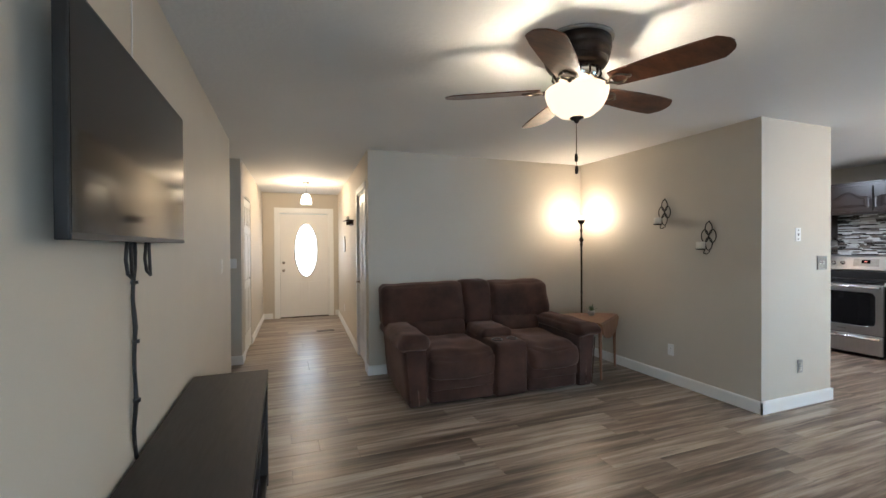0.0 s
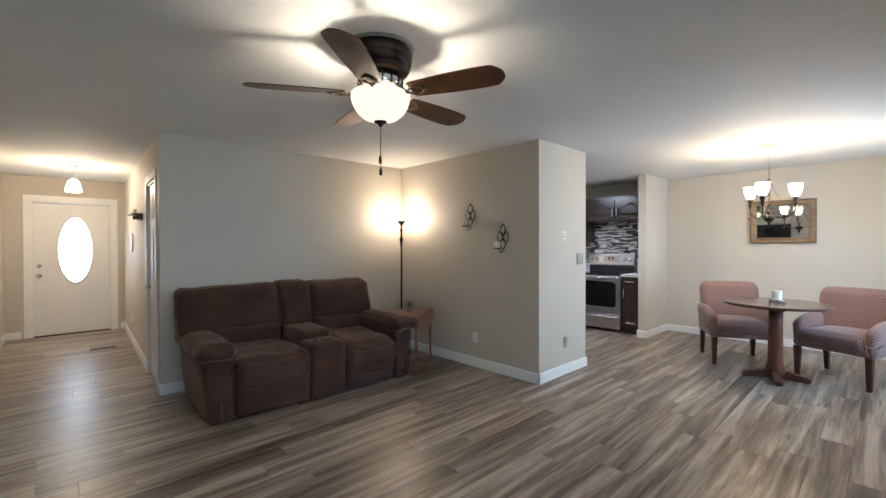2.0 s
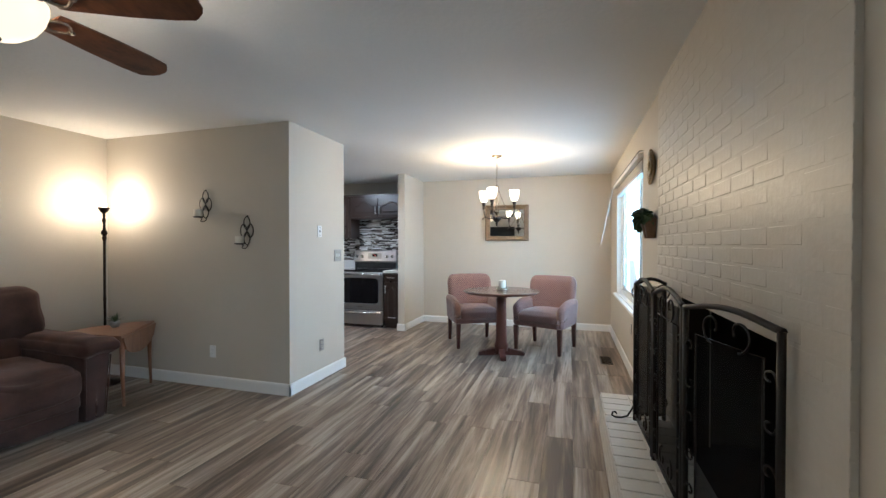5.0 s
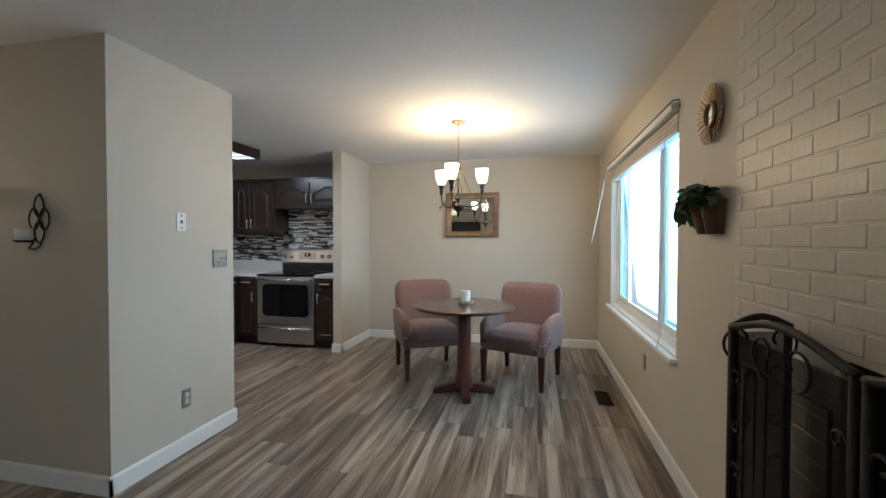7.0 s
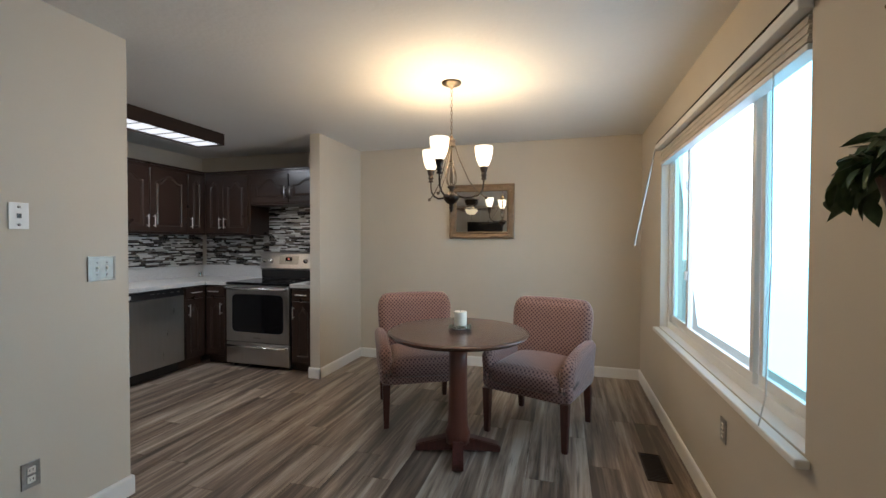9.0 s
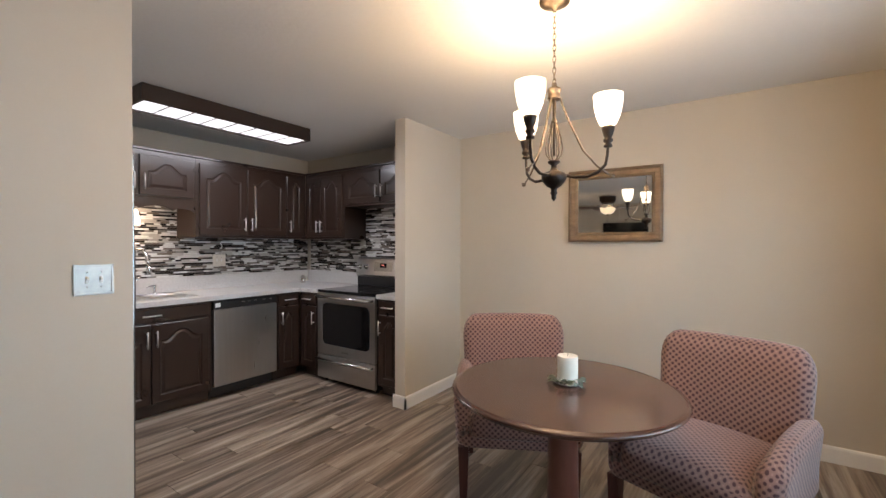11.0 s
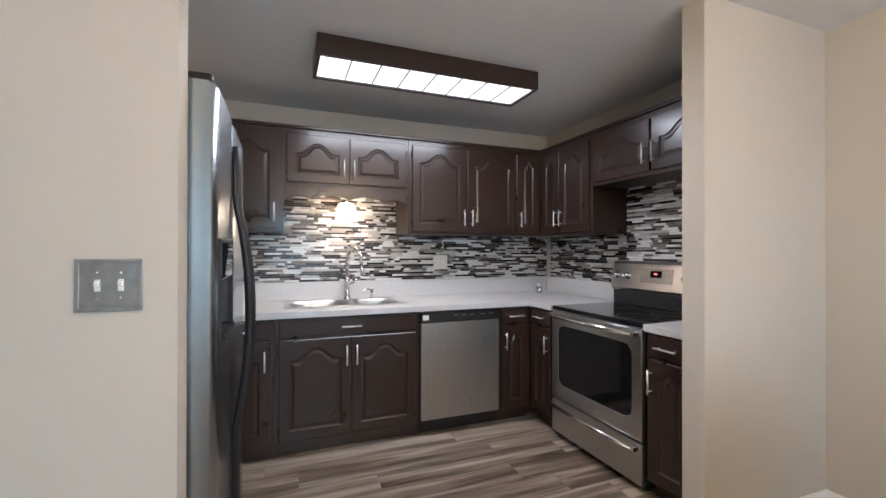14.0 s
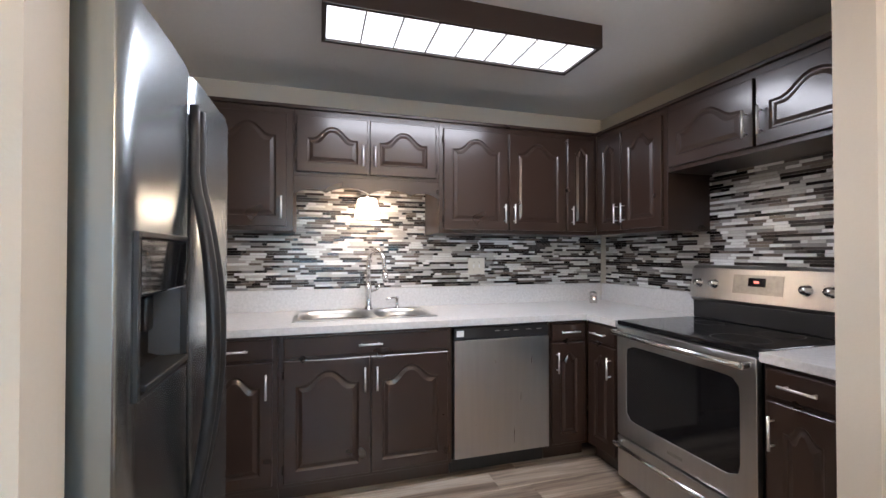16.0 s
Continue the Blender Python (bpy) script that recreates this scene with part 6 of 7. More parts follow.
cabinet("wall_cabinet", UNORTH(7.485), 1.2095, DU, U0, U1, [(0.03, 0.485, *UF, "door", "rb"), (0.50, 0.935, *UF, "door", "lb"), (0.955, 1.175, *UF, "door", "lb")], "wide dark espresso wall cabinet with three arched doors", toe=False)
cabinet("wall_cabinet", UEAST(5.745), 0.655, KEX - UX - 0.003, U0, U1, [(0.035, 0.275, *UF, "door", "rb"), (0.285, 0.625, *UF, "door", "lb")], "dark espresso corner wall cabinet with two arched doors", toe=False)
cabinet("wall_cabinet", UEAST(5.089), 1.045, KEX - UX - 0.003, 1.785, U1, [(0.02, 0.515, 1.81, U1 - 0.04, "door", "rb"), (0.53, 1.02, 1.81, U1 - 0.04, "door", "lb")], "dark espresso wall cabinet above the stove with two doors", toe=False)
crown = thing("cabinet_crown", pose(0, 0, 0), "dark espresso moulding along the top of the wall cabinets", "cabinet moulding")
quick("crown_north", CABINET, crown, lambda bm: bevelled(bm, 6.10, 8.675, UY - 0.018, UY + 0.01, U1 + 0.0005, U1 + 0.022, 0.004))
quick("crown_east", CABINET, crown, lambda bm: bevelled(bm, UX - 0.018, UX + 0.01, 4.05, UY + 0.01, U1 + 0.001, U1 + 0.0225, 0.004))

bm = bmesh.new()
n = 72
top, low = [], []
for i in range(n + 1):
    u = i / n
    x = 6.586 + 0.898 * u
    v = abs(math.sin(math.pi * (u * 0.86 + 0.07) * 4.0)) ** 0.75
    edge = 0.045 * (2 * abs(u - 0.5)) ** 6
    low.append((x, 1.678 - edge + 0.034 * v))
    top.append((x, 1.7745))
fr = [[bm.verts.new((x, UY + (0.0 if k == 0 else 0.018), z)) for x, z in top] for k in (0, 1)]
fl = [[bm.verts.new((x, UY + (0.0 if k == 0 else 0.018), z)) for x, z in low] for k in (0, 1)]
for i in range(n):
    bm.faces.new((fr[0][i], fr[0][i + 1], fl[0][i + 1], fl[0][i]))
    bm.faces.new((fr[1][i], fr[1][i + 1], fl[1][i + 1], fl[1][i]))
    bm.faces.new((fl[0][i], fl[0][i + 1], fl[1][i + 1], fl[1][i]))
val = thing("valance", pose(0, 0, 0), "dark espresso scalloped wooden valance over the sink", "valance")
part("valance_board", bm, CABINET, val)


SINKSTEEL = mat("satin_sink_steel", (0.58, 0.575, 0.57), (0.46, 0.455, 0.45), 0.33, 1.0, scale=8, rvar=0.05)


def make_worktop():
    s = thing("worktop", pose(0, 0, 0), "light speckled laminate worktop with upstand, round the kitchen corner", "worktop")
    z0 = 0.887
    sx0, sx1, sy0, sy1 = 6.60, 7.42, 5.60, 6.045
    for a in ((5.52, sx0, FY - 0.03, KNY - 0.001), (sx1, KEX - 0.001, FY - 0.03, KNY - 0.001), (sx0, sx1, FY - 0.03, sy0), (sx0, sx1, sy1, KNY - 0.001), (FX - 0.03, KEX - 0.001, 5.155, FY - 0.03)):
        quick("top_section", COUNTER, s, lambda bm: box(bm, a[0], a[1], a[2], a[3], z0, CT))
    e = thing("worktop", pose(0, 0, 0), "short light laminate worktop at the end of the stove", "worktop")
    quick("top", COUNTER, e, lambda bm: bevelled(bm, FX - 0.03, KEX - 0.001, 4.045, 4.335, z0, CT, 0.003))
    for q, own in (((5.52, KEX - 0.021, KNY - 0.021, KNY - 0.0015), s), ((KEX - 0.021, KEX - 0.0015, 5.155, KNY - 0.0215), s), ((KEX - 0.021, KEX - 0.0015, 4.045, 4.335), e)):
        quick("upstand", COUNTER, own, lambda bm: bevelled(bm, *q, CT + 0.0004, 1.065, 0.004))
    k = thing("kitchen_sink", pose(0, 0, 0), "stainless steel double-bowl kitchen sink", "sink")
    def rim(bm):
        xm = 7.055
        for a in ((sx0 - 0.012, sx1 + 0.012, sy0 - 0.012, sy0 + 0.02), (sx0 - 0.012, sx1 + 0.012, sy1 - 0.045, sy1 + 0.012), (sx0 - 0.012, sx0 + 0.02, sy0 + 0.02, sy1 - 0.045), (sx1 - 0.02, sx1 + 0.012, sy0 + 0.02, sy1 - 0.045), (xm - 0.015, xm + 0.015, sy0 + 0.02, sy1 - 0.045)):
            bevelled(bm, a[0], a[1], a[2], a[3], CT + 0.0003, CT + 0.005, 0.002)
    quick("rim", SINKSTEEL, k, rim)
    for a, b in ((sx0 + 0.02, 7.04), (7.07, sx1 - 0.02)):
        def bowl(bm):
            ya, yb, zb = sy0 + 0.02, sy1 - 0.045, 0.75
            xc, yc, hx, hy = (a + b) / 2, (ya + yb) / 2, (b - a) / 2, (yb - ya) / 2
            rings = []
            for p, s1, z in ((60, 1.0, CT + 0.0048), (5, 0.985, CT + 0.0045), (4, 0.965, CT), (3.6, 0.94, CT - 0.02), (3.4, 0.90, zb + 0.04), (3.2, 0.82, zb + 0.008), (3.0, 0.70, zb)):
                ring = []
                for i in range(48):
                    c, s = math.cos(2 * math.pi * (i + 0.5) / 48), math.sin(2 * math.pi * (i + 0.5) / 48)
                    k2 = (abs(c) ** p + abs(s) ** p) ** (-1 / p) * s1
                    ring.append(bm.verts.new((xc + hx * c * k2, yc + hy * s * k2, z)))
                rings.append(ring)
            for t, q in zip(rings, rings[1:]):
                for i in range(48):
                    j = (i + 1) % 48
                    bm.faces.new((t[i], t[j], q[j], q[i])).smooth = True
            bm.faces.new(rings[-1])
        bw = quick("bowl", SINKSTEEL, k, bowl)
        quick("drain", CHROME, bw, lambda bm: lathe(bm, [(0.0, 0.7512), (0.04, 0.7512), (0.045, 0.755), (0.0, 0.754)], (a + b) / 2, 5.82, 20))
    f = thing("kitchen_faucet", pose(7.06, 6.02, CT + 0.005), "brushed nickel pull-down gooseneck kitchen faucet", "faucet")
    quick("base", CHROME, f, lambda bm: lathe(bm, [(0.034, 0.0), (0.032, 0.006), (0.024, 0.012), (0.022, 0.06), (0.021, 0.13), (0.023, 0.14), (0.023, 0.16), (0.016, 0.17)], seg=24))
    arc = [(0, 0, 0.165), (0, 0, 0.29)] + [(0.045 * (1 - math.cos(a)) * 0.95, -0.075 * (1 - math.cos(a)), 0.30 + 0.105 * math.sin(a)) for a in [math.pi * i / 12 for i in range(13)]] + [(0.088, -0.154, 0.27)]
    quick("spout", CHROME, f, lambda bm: tube(bm, arc, 0.0145, 12))
    quick("spray_head", CHROME, f, lambda bm: tube(bm, [(0.0878, -0.154, 0.269), (0.091, -0.160, 0.23), (0.094, -0.164, 0.19)], [0.0145, 0.019, 0.018], 12))
    quick("lever", CHROME, f, lambda bm: tube(bm, [(0.015, 0, 0.12), (0.04, -0.005, 0.125), (0.060, -0.010, 0.135), (0.075, -0.014, 0.165)], [0.010, 0.009, 0.008, 0.006], 8))
    d = thing("soap_dispenser", pose(7.26, 6.03, CT + 0.005), "brushed nickel soap dispenser beside the sink", "soap dispenser")
    quick("body", CHROME, d, lambda bm: lathe(bm, [(0.018, 0.0), (0.016, 0.006), (0.010, 0.012), (0.010, 0.055), (0.013, 0.06), (0.013, 0.075), (0.0, 0.08)], seg=16))
    quick("nozzle", CHROME, d, lambda bm: tube(bm, [(0, 0, 0.068), (-0.03, -0.02, 0.074), (-0.085, -0.055, 0.066)], [0.0075, 0.0065, 0.0055], 8))
    j = thing("steel_shaker", pose(8.80, 5.93, CT + 0.0005), "small stainless steel shaker on the worktop in the corner", "shaker")
    quick("body", CHROME, j, lambda bm: lathe(bm, [(0.0, 0.0), (0.028, 0.0), (0.030, 0.01), (0.028, 0.05), (0.026, 0.055)], seg=20))
    quick("lid", STEEL, j, lambda bm: lathe(bm, [(0.027, 0.0555), (0.028, 0.07), (0.022, 0.085), (0.0, 0.09)], seg=20))


make_worktop()


def make_dishwasher():
    x0, x1 = 7.482, 8.112
    s = thing("dishwasher", pose(0, 0, 0), "stainless steel built-in dishwasher with black control strip", "dishwasher")
    quick("body", BLACK, s, lambda bm: (box(bm, x0 + 0.004, x1 - 0.004, FY + 0.012, KNY - 0.03, 0.10, 0.882), box(bm, x0 + 0.006, x1 - 0.006, FY + 0.06, KNY - 0.04, 0.001, 0.0995)))
    quick("door", STEEL, s, lambda bm: bevelled(bm, x0 + 0.006, x1 - 0.006, FY - 0.026, FY + 0.0115, 0.115, 0.80, 0.004))
    c = quick("control_strip", BLACK, s, lambda bm: bevelled(bm, x0 + 0.006, x1 - 0.006, FY - 0.022, FY + 0.0115, 0.802, 0.875, 0.006))
    quick("sticker", WHITEPLASTIC, c, lambda bm: bevelled(bm, x0 + 0.02, x0 + 0.065, FY - 0.0235, FY - 0.0222, 0.822, 0.858, 0.0005), "small white sticker")
    quick("display_marks", GREYMETAL, c, lambda bm: [box(bm, x0 + u, x0 + u + 0.035, FY - 0.0226, FY - 0.0221, 0.846, 0.850) for u in (0.26, 0.32, 0.38, 0.47, 0.54)])


make_dishwasher()


def make_stove():
    y0, y1 = 4.342, 5.148
    s = thing("stove", pose(FX, y1, 0, 0, 0, -90), "stainless steel electric range with black glass top and oven window", "stove")
    W = y1 - y0
    D = KEX - FX - 0.004
    quick("body", BLACK, s, lambda bm: bevelled(bm, 0.003, W - 0.003, 0.004, D, 0.03, 0.90, 0.003))
    for x in (0.05, W - 0.05):
        quick("foot", BLACK, s, lambda bm: lathe(bm, [(0.018, 0.001), (0.018, 0.0295)], x, 0.06, 12))
    quick("cooktop", BLACKGLASS, s, lambda bm: bevelled(bm, 0.0, W, -0.022, D - 0.075, 0.9005, 0.926, 0.005), "black glass cooktop")
    for x, y, r in ((0.22, 0.15, 0.095), (0.60, 0.15, 0.115), (0.22, 0.40, 0.075), (0.60, 0.40, 0.09)):
        quick("burner_ring", BURNER, s, lambda bm: lathe(bm, [(r, 0.9262), (r + 0.0015, 0.9264), (r + 0.003, 0.9262)], x, y, 40, cap=False))
    d = quick("oven_door", STEEL, s, lambda bm: oven_front(bm, 0.004, W - 0.004, 0.285, 0.895, 0.075, W - 0.075, 0.385, 0.80))
    quick("oven_window", BLACKGLASS, d, lambda bm: bevelled(bm, 0.075, W - 0.075, -0.022, -0.016, 0.385, 0.80, 0.002), "black glass oven window")
    quick("oven_handle", CHROME, d, lambda bm: (tube(bm, [(0.03, -0.075, 0.865), (W / 2, -0.085, 0.865), (W - 0.03, -0.075, 0.865)], 0.014, 12), *[bevelled(bm, x - 0.018, x + 0.018, -0.082, -0.025, 0.850, 0.880, 0.006) for x in (0.035, W - 0.035)]), "brushed steel bar handle")
    w = quick("drawer_front", STEEL, s, lambda bm: bevelled(bm, 0.004, W - 0.004, -0.026, 0.003, 0.045, 0.275, 0.006))
    quick("drawer_handle", CHROME, w, lambda bm: (tube(bm, [(0.03, -0.07, 0.245), (W / 2, -0.08, 0.245), (W - 0.03, -0.07, 0.245)], 0.012, 12), *[bevelled(bm, x - 0.016, x + 0.016, -0.076, -0.025, 0.232, 0.258, 0.006) for x in (0.035, W - 0.035)]), "brushed steel bar handle")
    quick("badge", GREYMETAL, d, lambda bm: bevelled(bm, W / 2 - 0.045, W / 2 + 0.045, -0.0275, -0.0255, 0.325, 0.340, 0.0005))
    def back(bm):
        prof = ((D - 0.07, 0.927), (D - 0.075, 1.02), (D - 0.105, 1.05), (D - 0.078, 1.225), (D - 0.06, 1.24), (D - 0.005, 1.24), (D - 0.005, 0.927))
        a = [bm.verts.new((0.004, y, z)) for y, z in prof]
        b = [bm.verts.new((W - 0.004, y, z)) for y, z in prof]
        for i in range(len(prof)):
            j = (i + 1) % len(prof)
            bm.faces.new((a[i], a[j], b[j], b[i]))
        bm.faces.new(a[::-1])
        bm.faces.new(b)
    p = quick("backguard", STEEL, s, back)
    quick("vent_strip", BLACK, p, lambda bm: bevelled(bm, 0.012, W - 0.012, D - 0.086, D - 0.0705, 0.9275, 1.03, 0.003))
    quick("display_panel", GREYMETAL, p, lambda bm: bm_tilt(bm, W / 2 - 0.13, W / 2 + 0.13, D, 1.095, 1.195, 0.0), "grey control panel")
    quick("display", BLACKGLASS, p, lambda bm: bm_tilt(bm, W / 2 - 0.045, W / 2 + 0.045, D, 1.135, 1.180, 0.002), "black glass display")
    quick("clock_digits", RED, p, lambda bm: [box(bm, W / 2 - 0.012 + u, W / 2 - 0.006 + u, D - 0.0965, D - 0.0945, 1.153, 1.165) for u in (0, 0.009, 0.018)], "glowing red digits")
    for x in (0.06, 0.16, W - 0.17, W - 0.07):
        quick("knob", CHROME, p, lambda bm: lathe(bm, [(0.028, 0.0), (0.027, 0.004), (0.021, 0.006), (0.019, 0.03), (0.0, 0.032)], 0, 0, 20, Matrix.Translation((x, D - 0.092, 1.135)) @ pose(0, 0, 0, 82, 0, 0)), "satin steel knob")


def bm_tilt(bm, x0, x1, D, z0, z1, proud):
    """A thin plate on the sloping face of the backguard."""
    def y(z):
        return D - 0.1005 - proud + 0.15 * (z - 1.09)
    v = [bm.verts.new((x, y(z), z)) for z in (z0, z1) for x in (x0, x1)]
    u = [bm.verts.new((x, y(z) + 0.008, z)) for z in (z0, z1) for x in (x0, x1)]
    for q in ((v[0], v[1], v[3], v[2]), (u[0], u[1], u[3], u[2]), (v[0], v[1], u[1], u[0]), (v[2], v[3], u[3], u[2]), (v[0], v[2], u[2], u[0]), (v[1], v[3], u[3], u[1])):
        bm.faces.new(q)


def oven_front(bm, x0, x1, z0, z1, a0, a1, b0, b1):
    """Door slab with one rounded opening."""
    cx, cz, w, h = (a0 + a1) / 2, (b0 + b1) / 2, (a1 - a0) / 2, (b1 - b0) / 2
    corners = [math.atan2(z - cz, x - cx) for x in (x0, x1) for z in (z0, z1)]
    angles = sorted([2 * math.pi * (i + 0.3) / 56 - math.pi for i in range(56)] + corners)
    rings = []
    for y, inset in ((0.003, 0.0), (-0.024, 0.0), (-0.026, 0.002)):
        out, inn = [], []
        for a in angles:
            c, q = math.cos(a), math.sin(a)
            k = min((x1 - inset - cx) / c if c > 1e-6 else ((cx - x0 - inset) / -c if c < -1e-6 else 9), (z1 - inset - cz) / q if q > 1e-6 else ((cz - z0 - inset) / -q if q < -1e-6 else 9))
            e = (abs(c / (w + inset)) ** 12 + abs(q / (h + inset)) ** 12) ** (-1 / 12)
            out.append(bm.verts.new((cx + k * c, y, cz + k * q)))
            inn.append(bm.verts.new((cx + e * c, y, cz + e * q)))
        rings.append((out, inn))
    n = len(angles)
    for i in range(n):
        j = (i + 1) % n
        bm.faces.new((rings[0][0][i], rings[0][0][j], rings[0][1][j], rings[0][1][i]))
        bm.faces.new((rings[2][0][i], rings[2][0][j], rings[2][1][j], rings[2][1][i]))
        for p, q in ((0, 1), (1, 2)):
            for k in (0, 1):
                bm.faces.new((rings[p][k][i], rings[p][k][j], rings[q][k][j], rings[q][k][i]))


BURNER = mat("printed_burner_ring", (0.10, 0.10, 0.10), rough=0.3)
RED = glow("red_digits", (1.0, 0.08, 0.03), 1.2)
make_stove()


def make_fridge():
    y0, y1, ys = 3.985, 4.90, 4.395
    xf = 6.405
    s = thing("refrigerator", pose(0, 0, 0), "stainless steel side-by-side refrigerator with black handles and water dispenser", "refrigerator")
    quick("cabinet_body", GREYSIDE, s, lambda bm: bevelled(bm, 5.60, 6.315, y0 + 0.004, y1 - 0.004, 0.03, 1.80, 0.006))
    for a in (y0 + 0.01, y1 - 0.08):
        quick("top_hinge", BLACK, s, lambda bm: bevelled(bm, 6.20, 6.39, a, a + 0.07, 1.801, 1.826, 0.008))
    quick("kick_grille", BLACK, s, lambda bm: bevelled(bm, 6.26, 6.35, y0 + 0.01, y1 - 0.01, 0.012, 0.08, 0.003))
    def door(bm, a, b, hole=None):
        """Door with a bowed front; hole: y0, y1, z0, z1 left open for the dispenser."""
        n = 14
        zs = [0.09, 0.10, 1.79, 1.80] if not hole else [0.09, 0.10, hole[2], hole[3], 1.79, 1.80]
        def xx(y):
            u = (y - a) / (b - a)
            return xf - 0.016 * abs(2 * u - 1) ** 12 - 0.003 * (2 * u - 1) ** 2
        ysn = sorted(set([a + (b - a) * i / n for i in range(n + 1)] + [a + 0.006, b - 0.006] + (list(hole[:2]) if hole else [])))
        g = [[bm.verts.new((xx(y) - (0.006 if k in (0, len(zs) - 1) else 0), y, z)) for y in ysn] for k, z in enumerate(zs)]
        for k in range(len(zs) - 1):
            for i in range(len(ysn) - 1):
                if hole and zs[k] >= hole[2] - 1e-6 and zs[k + 1] <= hole[3] + 1e-6 and ysn[i] >= hole[0] - 1e-6 and ysn[i + 1] <= hole[1] + 1e-6:
                    continue
                bm.faces.new((g[k][i], g[k][i + 1], g[k + 1][i + 1], g[k + 1][i])).smooth = True
        bk = [[bm.verts.new((6.318, y, z)) for y in ysn] for z in (zs[0], zs[-1])]
        for i in range(len(ysn) - 1):
            bm.faces.new((g[0][i], g[0][i + 1], bk[0][i + 1], bk[0][i]))
            bm.faces.new((g[-1][i], g[-1][i + 1], bk[1][i + 1], bk[1][i]))
        for i in (0, len(ysn) - 1):
            bm.faces.new([g[k][i] for k in range(len(zs))] + [bk[1][i], bk[0][i]])
    hole = (4.035, 4.335, 1.035, 1.345)
    l = quick("freezer_door", STEELV, s, lambda bm: door(bm, y0, ys - 0.003, hole))
    r = quick("fridge_door", STEELV, s, lambda bm: door(bm, ys + 0.003, y1))
    def recess(bm):
        a, b, c, d = hole
        v0 = [bm.verts.new((xf + 0.001, y, z)) for y, z in ((a, c), (b, c), (b, d), (a, d))]
        v1 = [bm.verts.new((xf - 0.075, y, z)) for y, z in ((a + 0.02, c + 0.03), (b - 0.02, c + 0.03), (b - 0.02, d - 0.10), (a + 0.02, d - 0.10))]
        for i in range(4):
            j = (i + 1) % 4
            bm.faces.new((v0[i], v0[j], v1[j], v1[i]))
        bm.faces.new(v1)
        for q in ((a - 0.006, a + 0.006, c - 0.006, d + 0.006), (b - 0.006, b + 0.006, c - 0.006, d + 0.006), (a + 0.0062, b - 0.0062, c - 0.006, c + 0.006), (a + 0.0062, b - 0.0062, d - 0.006, d + 0.006)):
            bevelled(bm, xf - 0.010, xf + 0.005, q[0], q[1], q[2], q[3], 0.002)
    quick("dispenser", BLACKMATT, l, recess)
    quick("control_panel", BLACKGLASS, l, lambda bm: bevelled(bm, xf - 0.012, xf + 0.004, 4.042, 4.328, 1.225, 1.338, 0.004))
    for y in (4.13, 4.24):
        quick("dispenser_lever", BLACK, l, lambda bm: bevelled(bm, xf - 0.066, xf - 0.045, y - 0.02, y + 0.02, 1.13, 1.21, 0.006))
    quick("drip_tray", BLACK, l, lambda bm: bevelled(bm, xf - 0.06, xf + 0.012, 4.05, 4.32, 1.042, 1.056, 0.003))
    for y, sg, par in ((ys - 0.030, -1, l), (ys + 0.030, 1, r)):
        def handle(bm):
            pts, rad = [], []
            for i in range(25):
                z = 0.30 + 1.40 * i / 24
                u = max(0.0, 1 - ((z - 1.08) / 0.42) ** 2) if abs(z - 1.08) < 0.42 else 0
                pts.append((xf + 0.010 + 0.050 * u, y + sg * 0.004 * u, z))
                rad.append(0.013 + 0.004 * u)
            tube(bm, pts, rad, 10)
        quick("handle", BLACKMATT, par, handle, "long black bowed handle")


GREYSIDE = mat("grey_textured_steel", (0.30, 0.295, 0.28), (0.26, 0.255, 0.245), 0.5, 0.3, scale=30, bump=0.2, bscale=200)
STEELV = mat("brushed_steel_door", (0.46, 0.50, 0.52), (0.41, 0.45, 0.47), 0.25, 1.0, scale=2, stretch=(20, 20, 1), rvar=0.02)
make_fridge()


def make_kitchen_light():
    x0, x1, y0, y1, z0 = 6.74, 8.075, 4.865, 5.20, 2.325
    s = thing("kitchen_light", pose(0, 0, 0), "long fluorescent ceiling light in a dark wooden frame, lit", "ceiling light")
    def frame_bars(bm):
        for a in ((x0, x1, y0, y0 + 0.02), (x0, x1, y1 - 0.02, y1), (x0, x0 + 0.02, y0 + 0.0205, y1 - 0.0205), (x1 - 0.02, x1, y0 + 0.0205, y1 - 0.0205)):
            bevelled(bm, *a, z0, H - 0.0005, 0.002)
    quick("frame", CABINET, s, frame_bars)
    d = quick("diffuser", DIFFUSER, s, lambda bm: box(bm, x0 + 0.021, x1 - 0.021, y0 + 0.021, y1 - 0.021, z0 + 0.012, z0 + 0.02), "lit white diffuser")
    d.visible_shadow = False
    n = 8
    for i in range(1, n):
        x = x0 + 0.02 + (x1 - x0 - 0.04) * i / n
        quick("divider", GREYMETAL, s, lambda bm: box(bm, x - 0.0035, x + 0.0035, y0 + 0.0205, y1 - 0.0205, z0 + 0.004, z0 + 0.0118))


make_kitchen_light()


def make_sink_light():
    s = thing("sink_light", pose(7.05, 6.0, 1.585), "lit white glass lamp above the sink", "wall lamp")
    quick("bracket", CHROME, s, lambda bm: (bevelled(bm, -0.05, 0.05, 0.05, 0.10, 0.085, 0.115, 0.004), tube(bm, [(0, 0.09, 0.10), (0, 0.03, 0.12), (0, 0, 0.112)], 0.008, 8)))
    g = quick("shade", SHADE_SINK, s, lambda bm: lathe(bm, [(0.02, 0.105), (0.055, 0.10), (0.066, 0.085), (0.075, 0.03), (0.085, -0.035), (0.080, -0.035), (0.070, 0.03), (0.05, 0.09)], seg=28), "lit frosted glass shade")
    g.visible_shadow = False


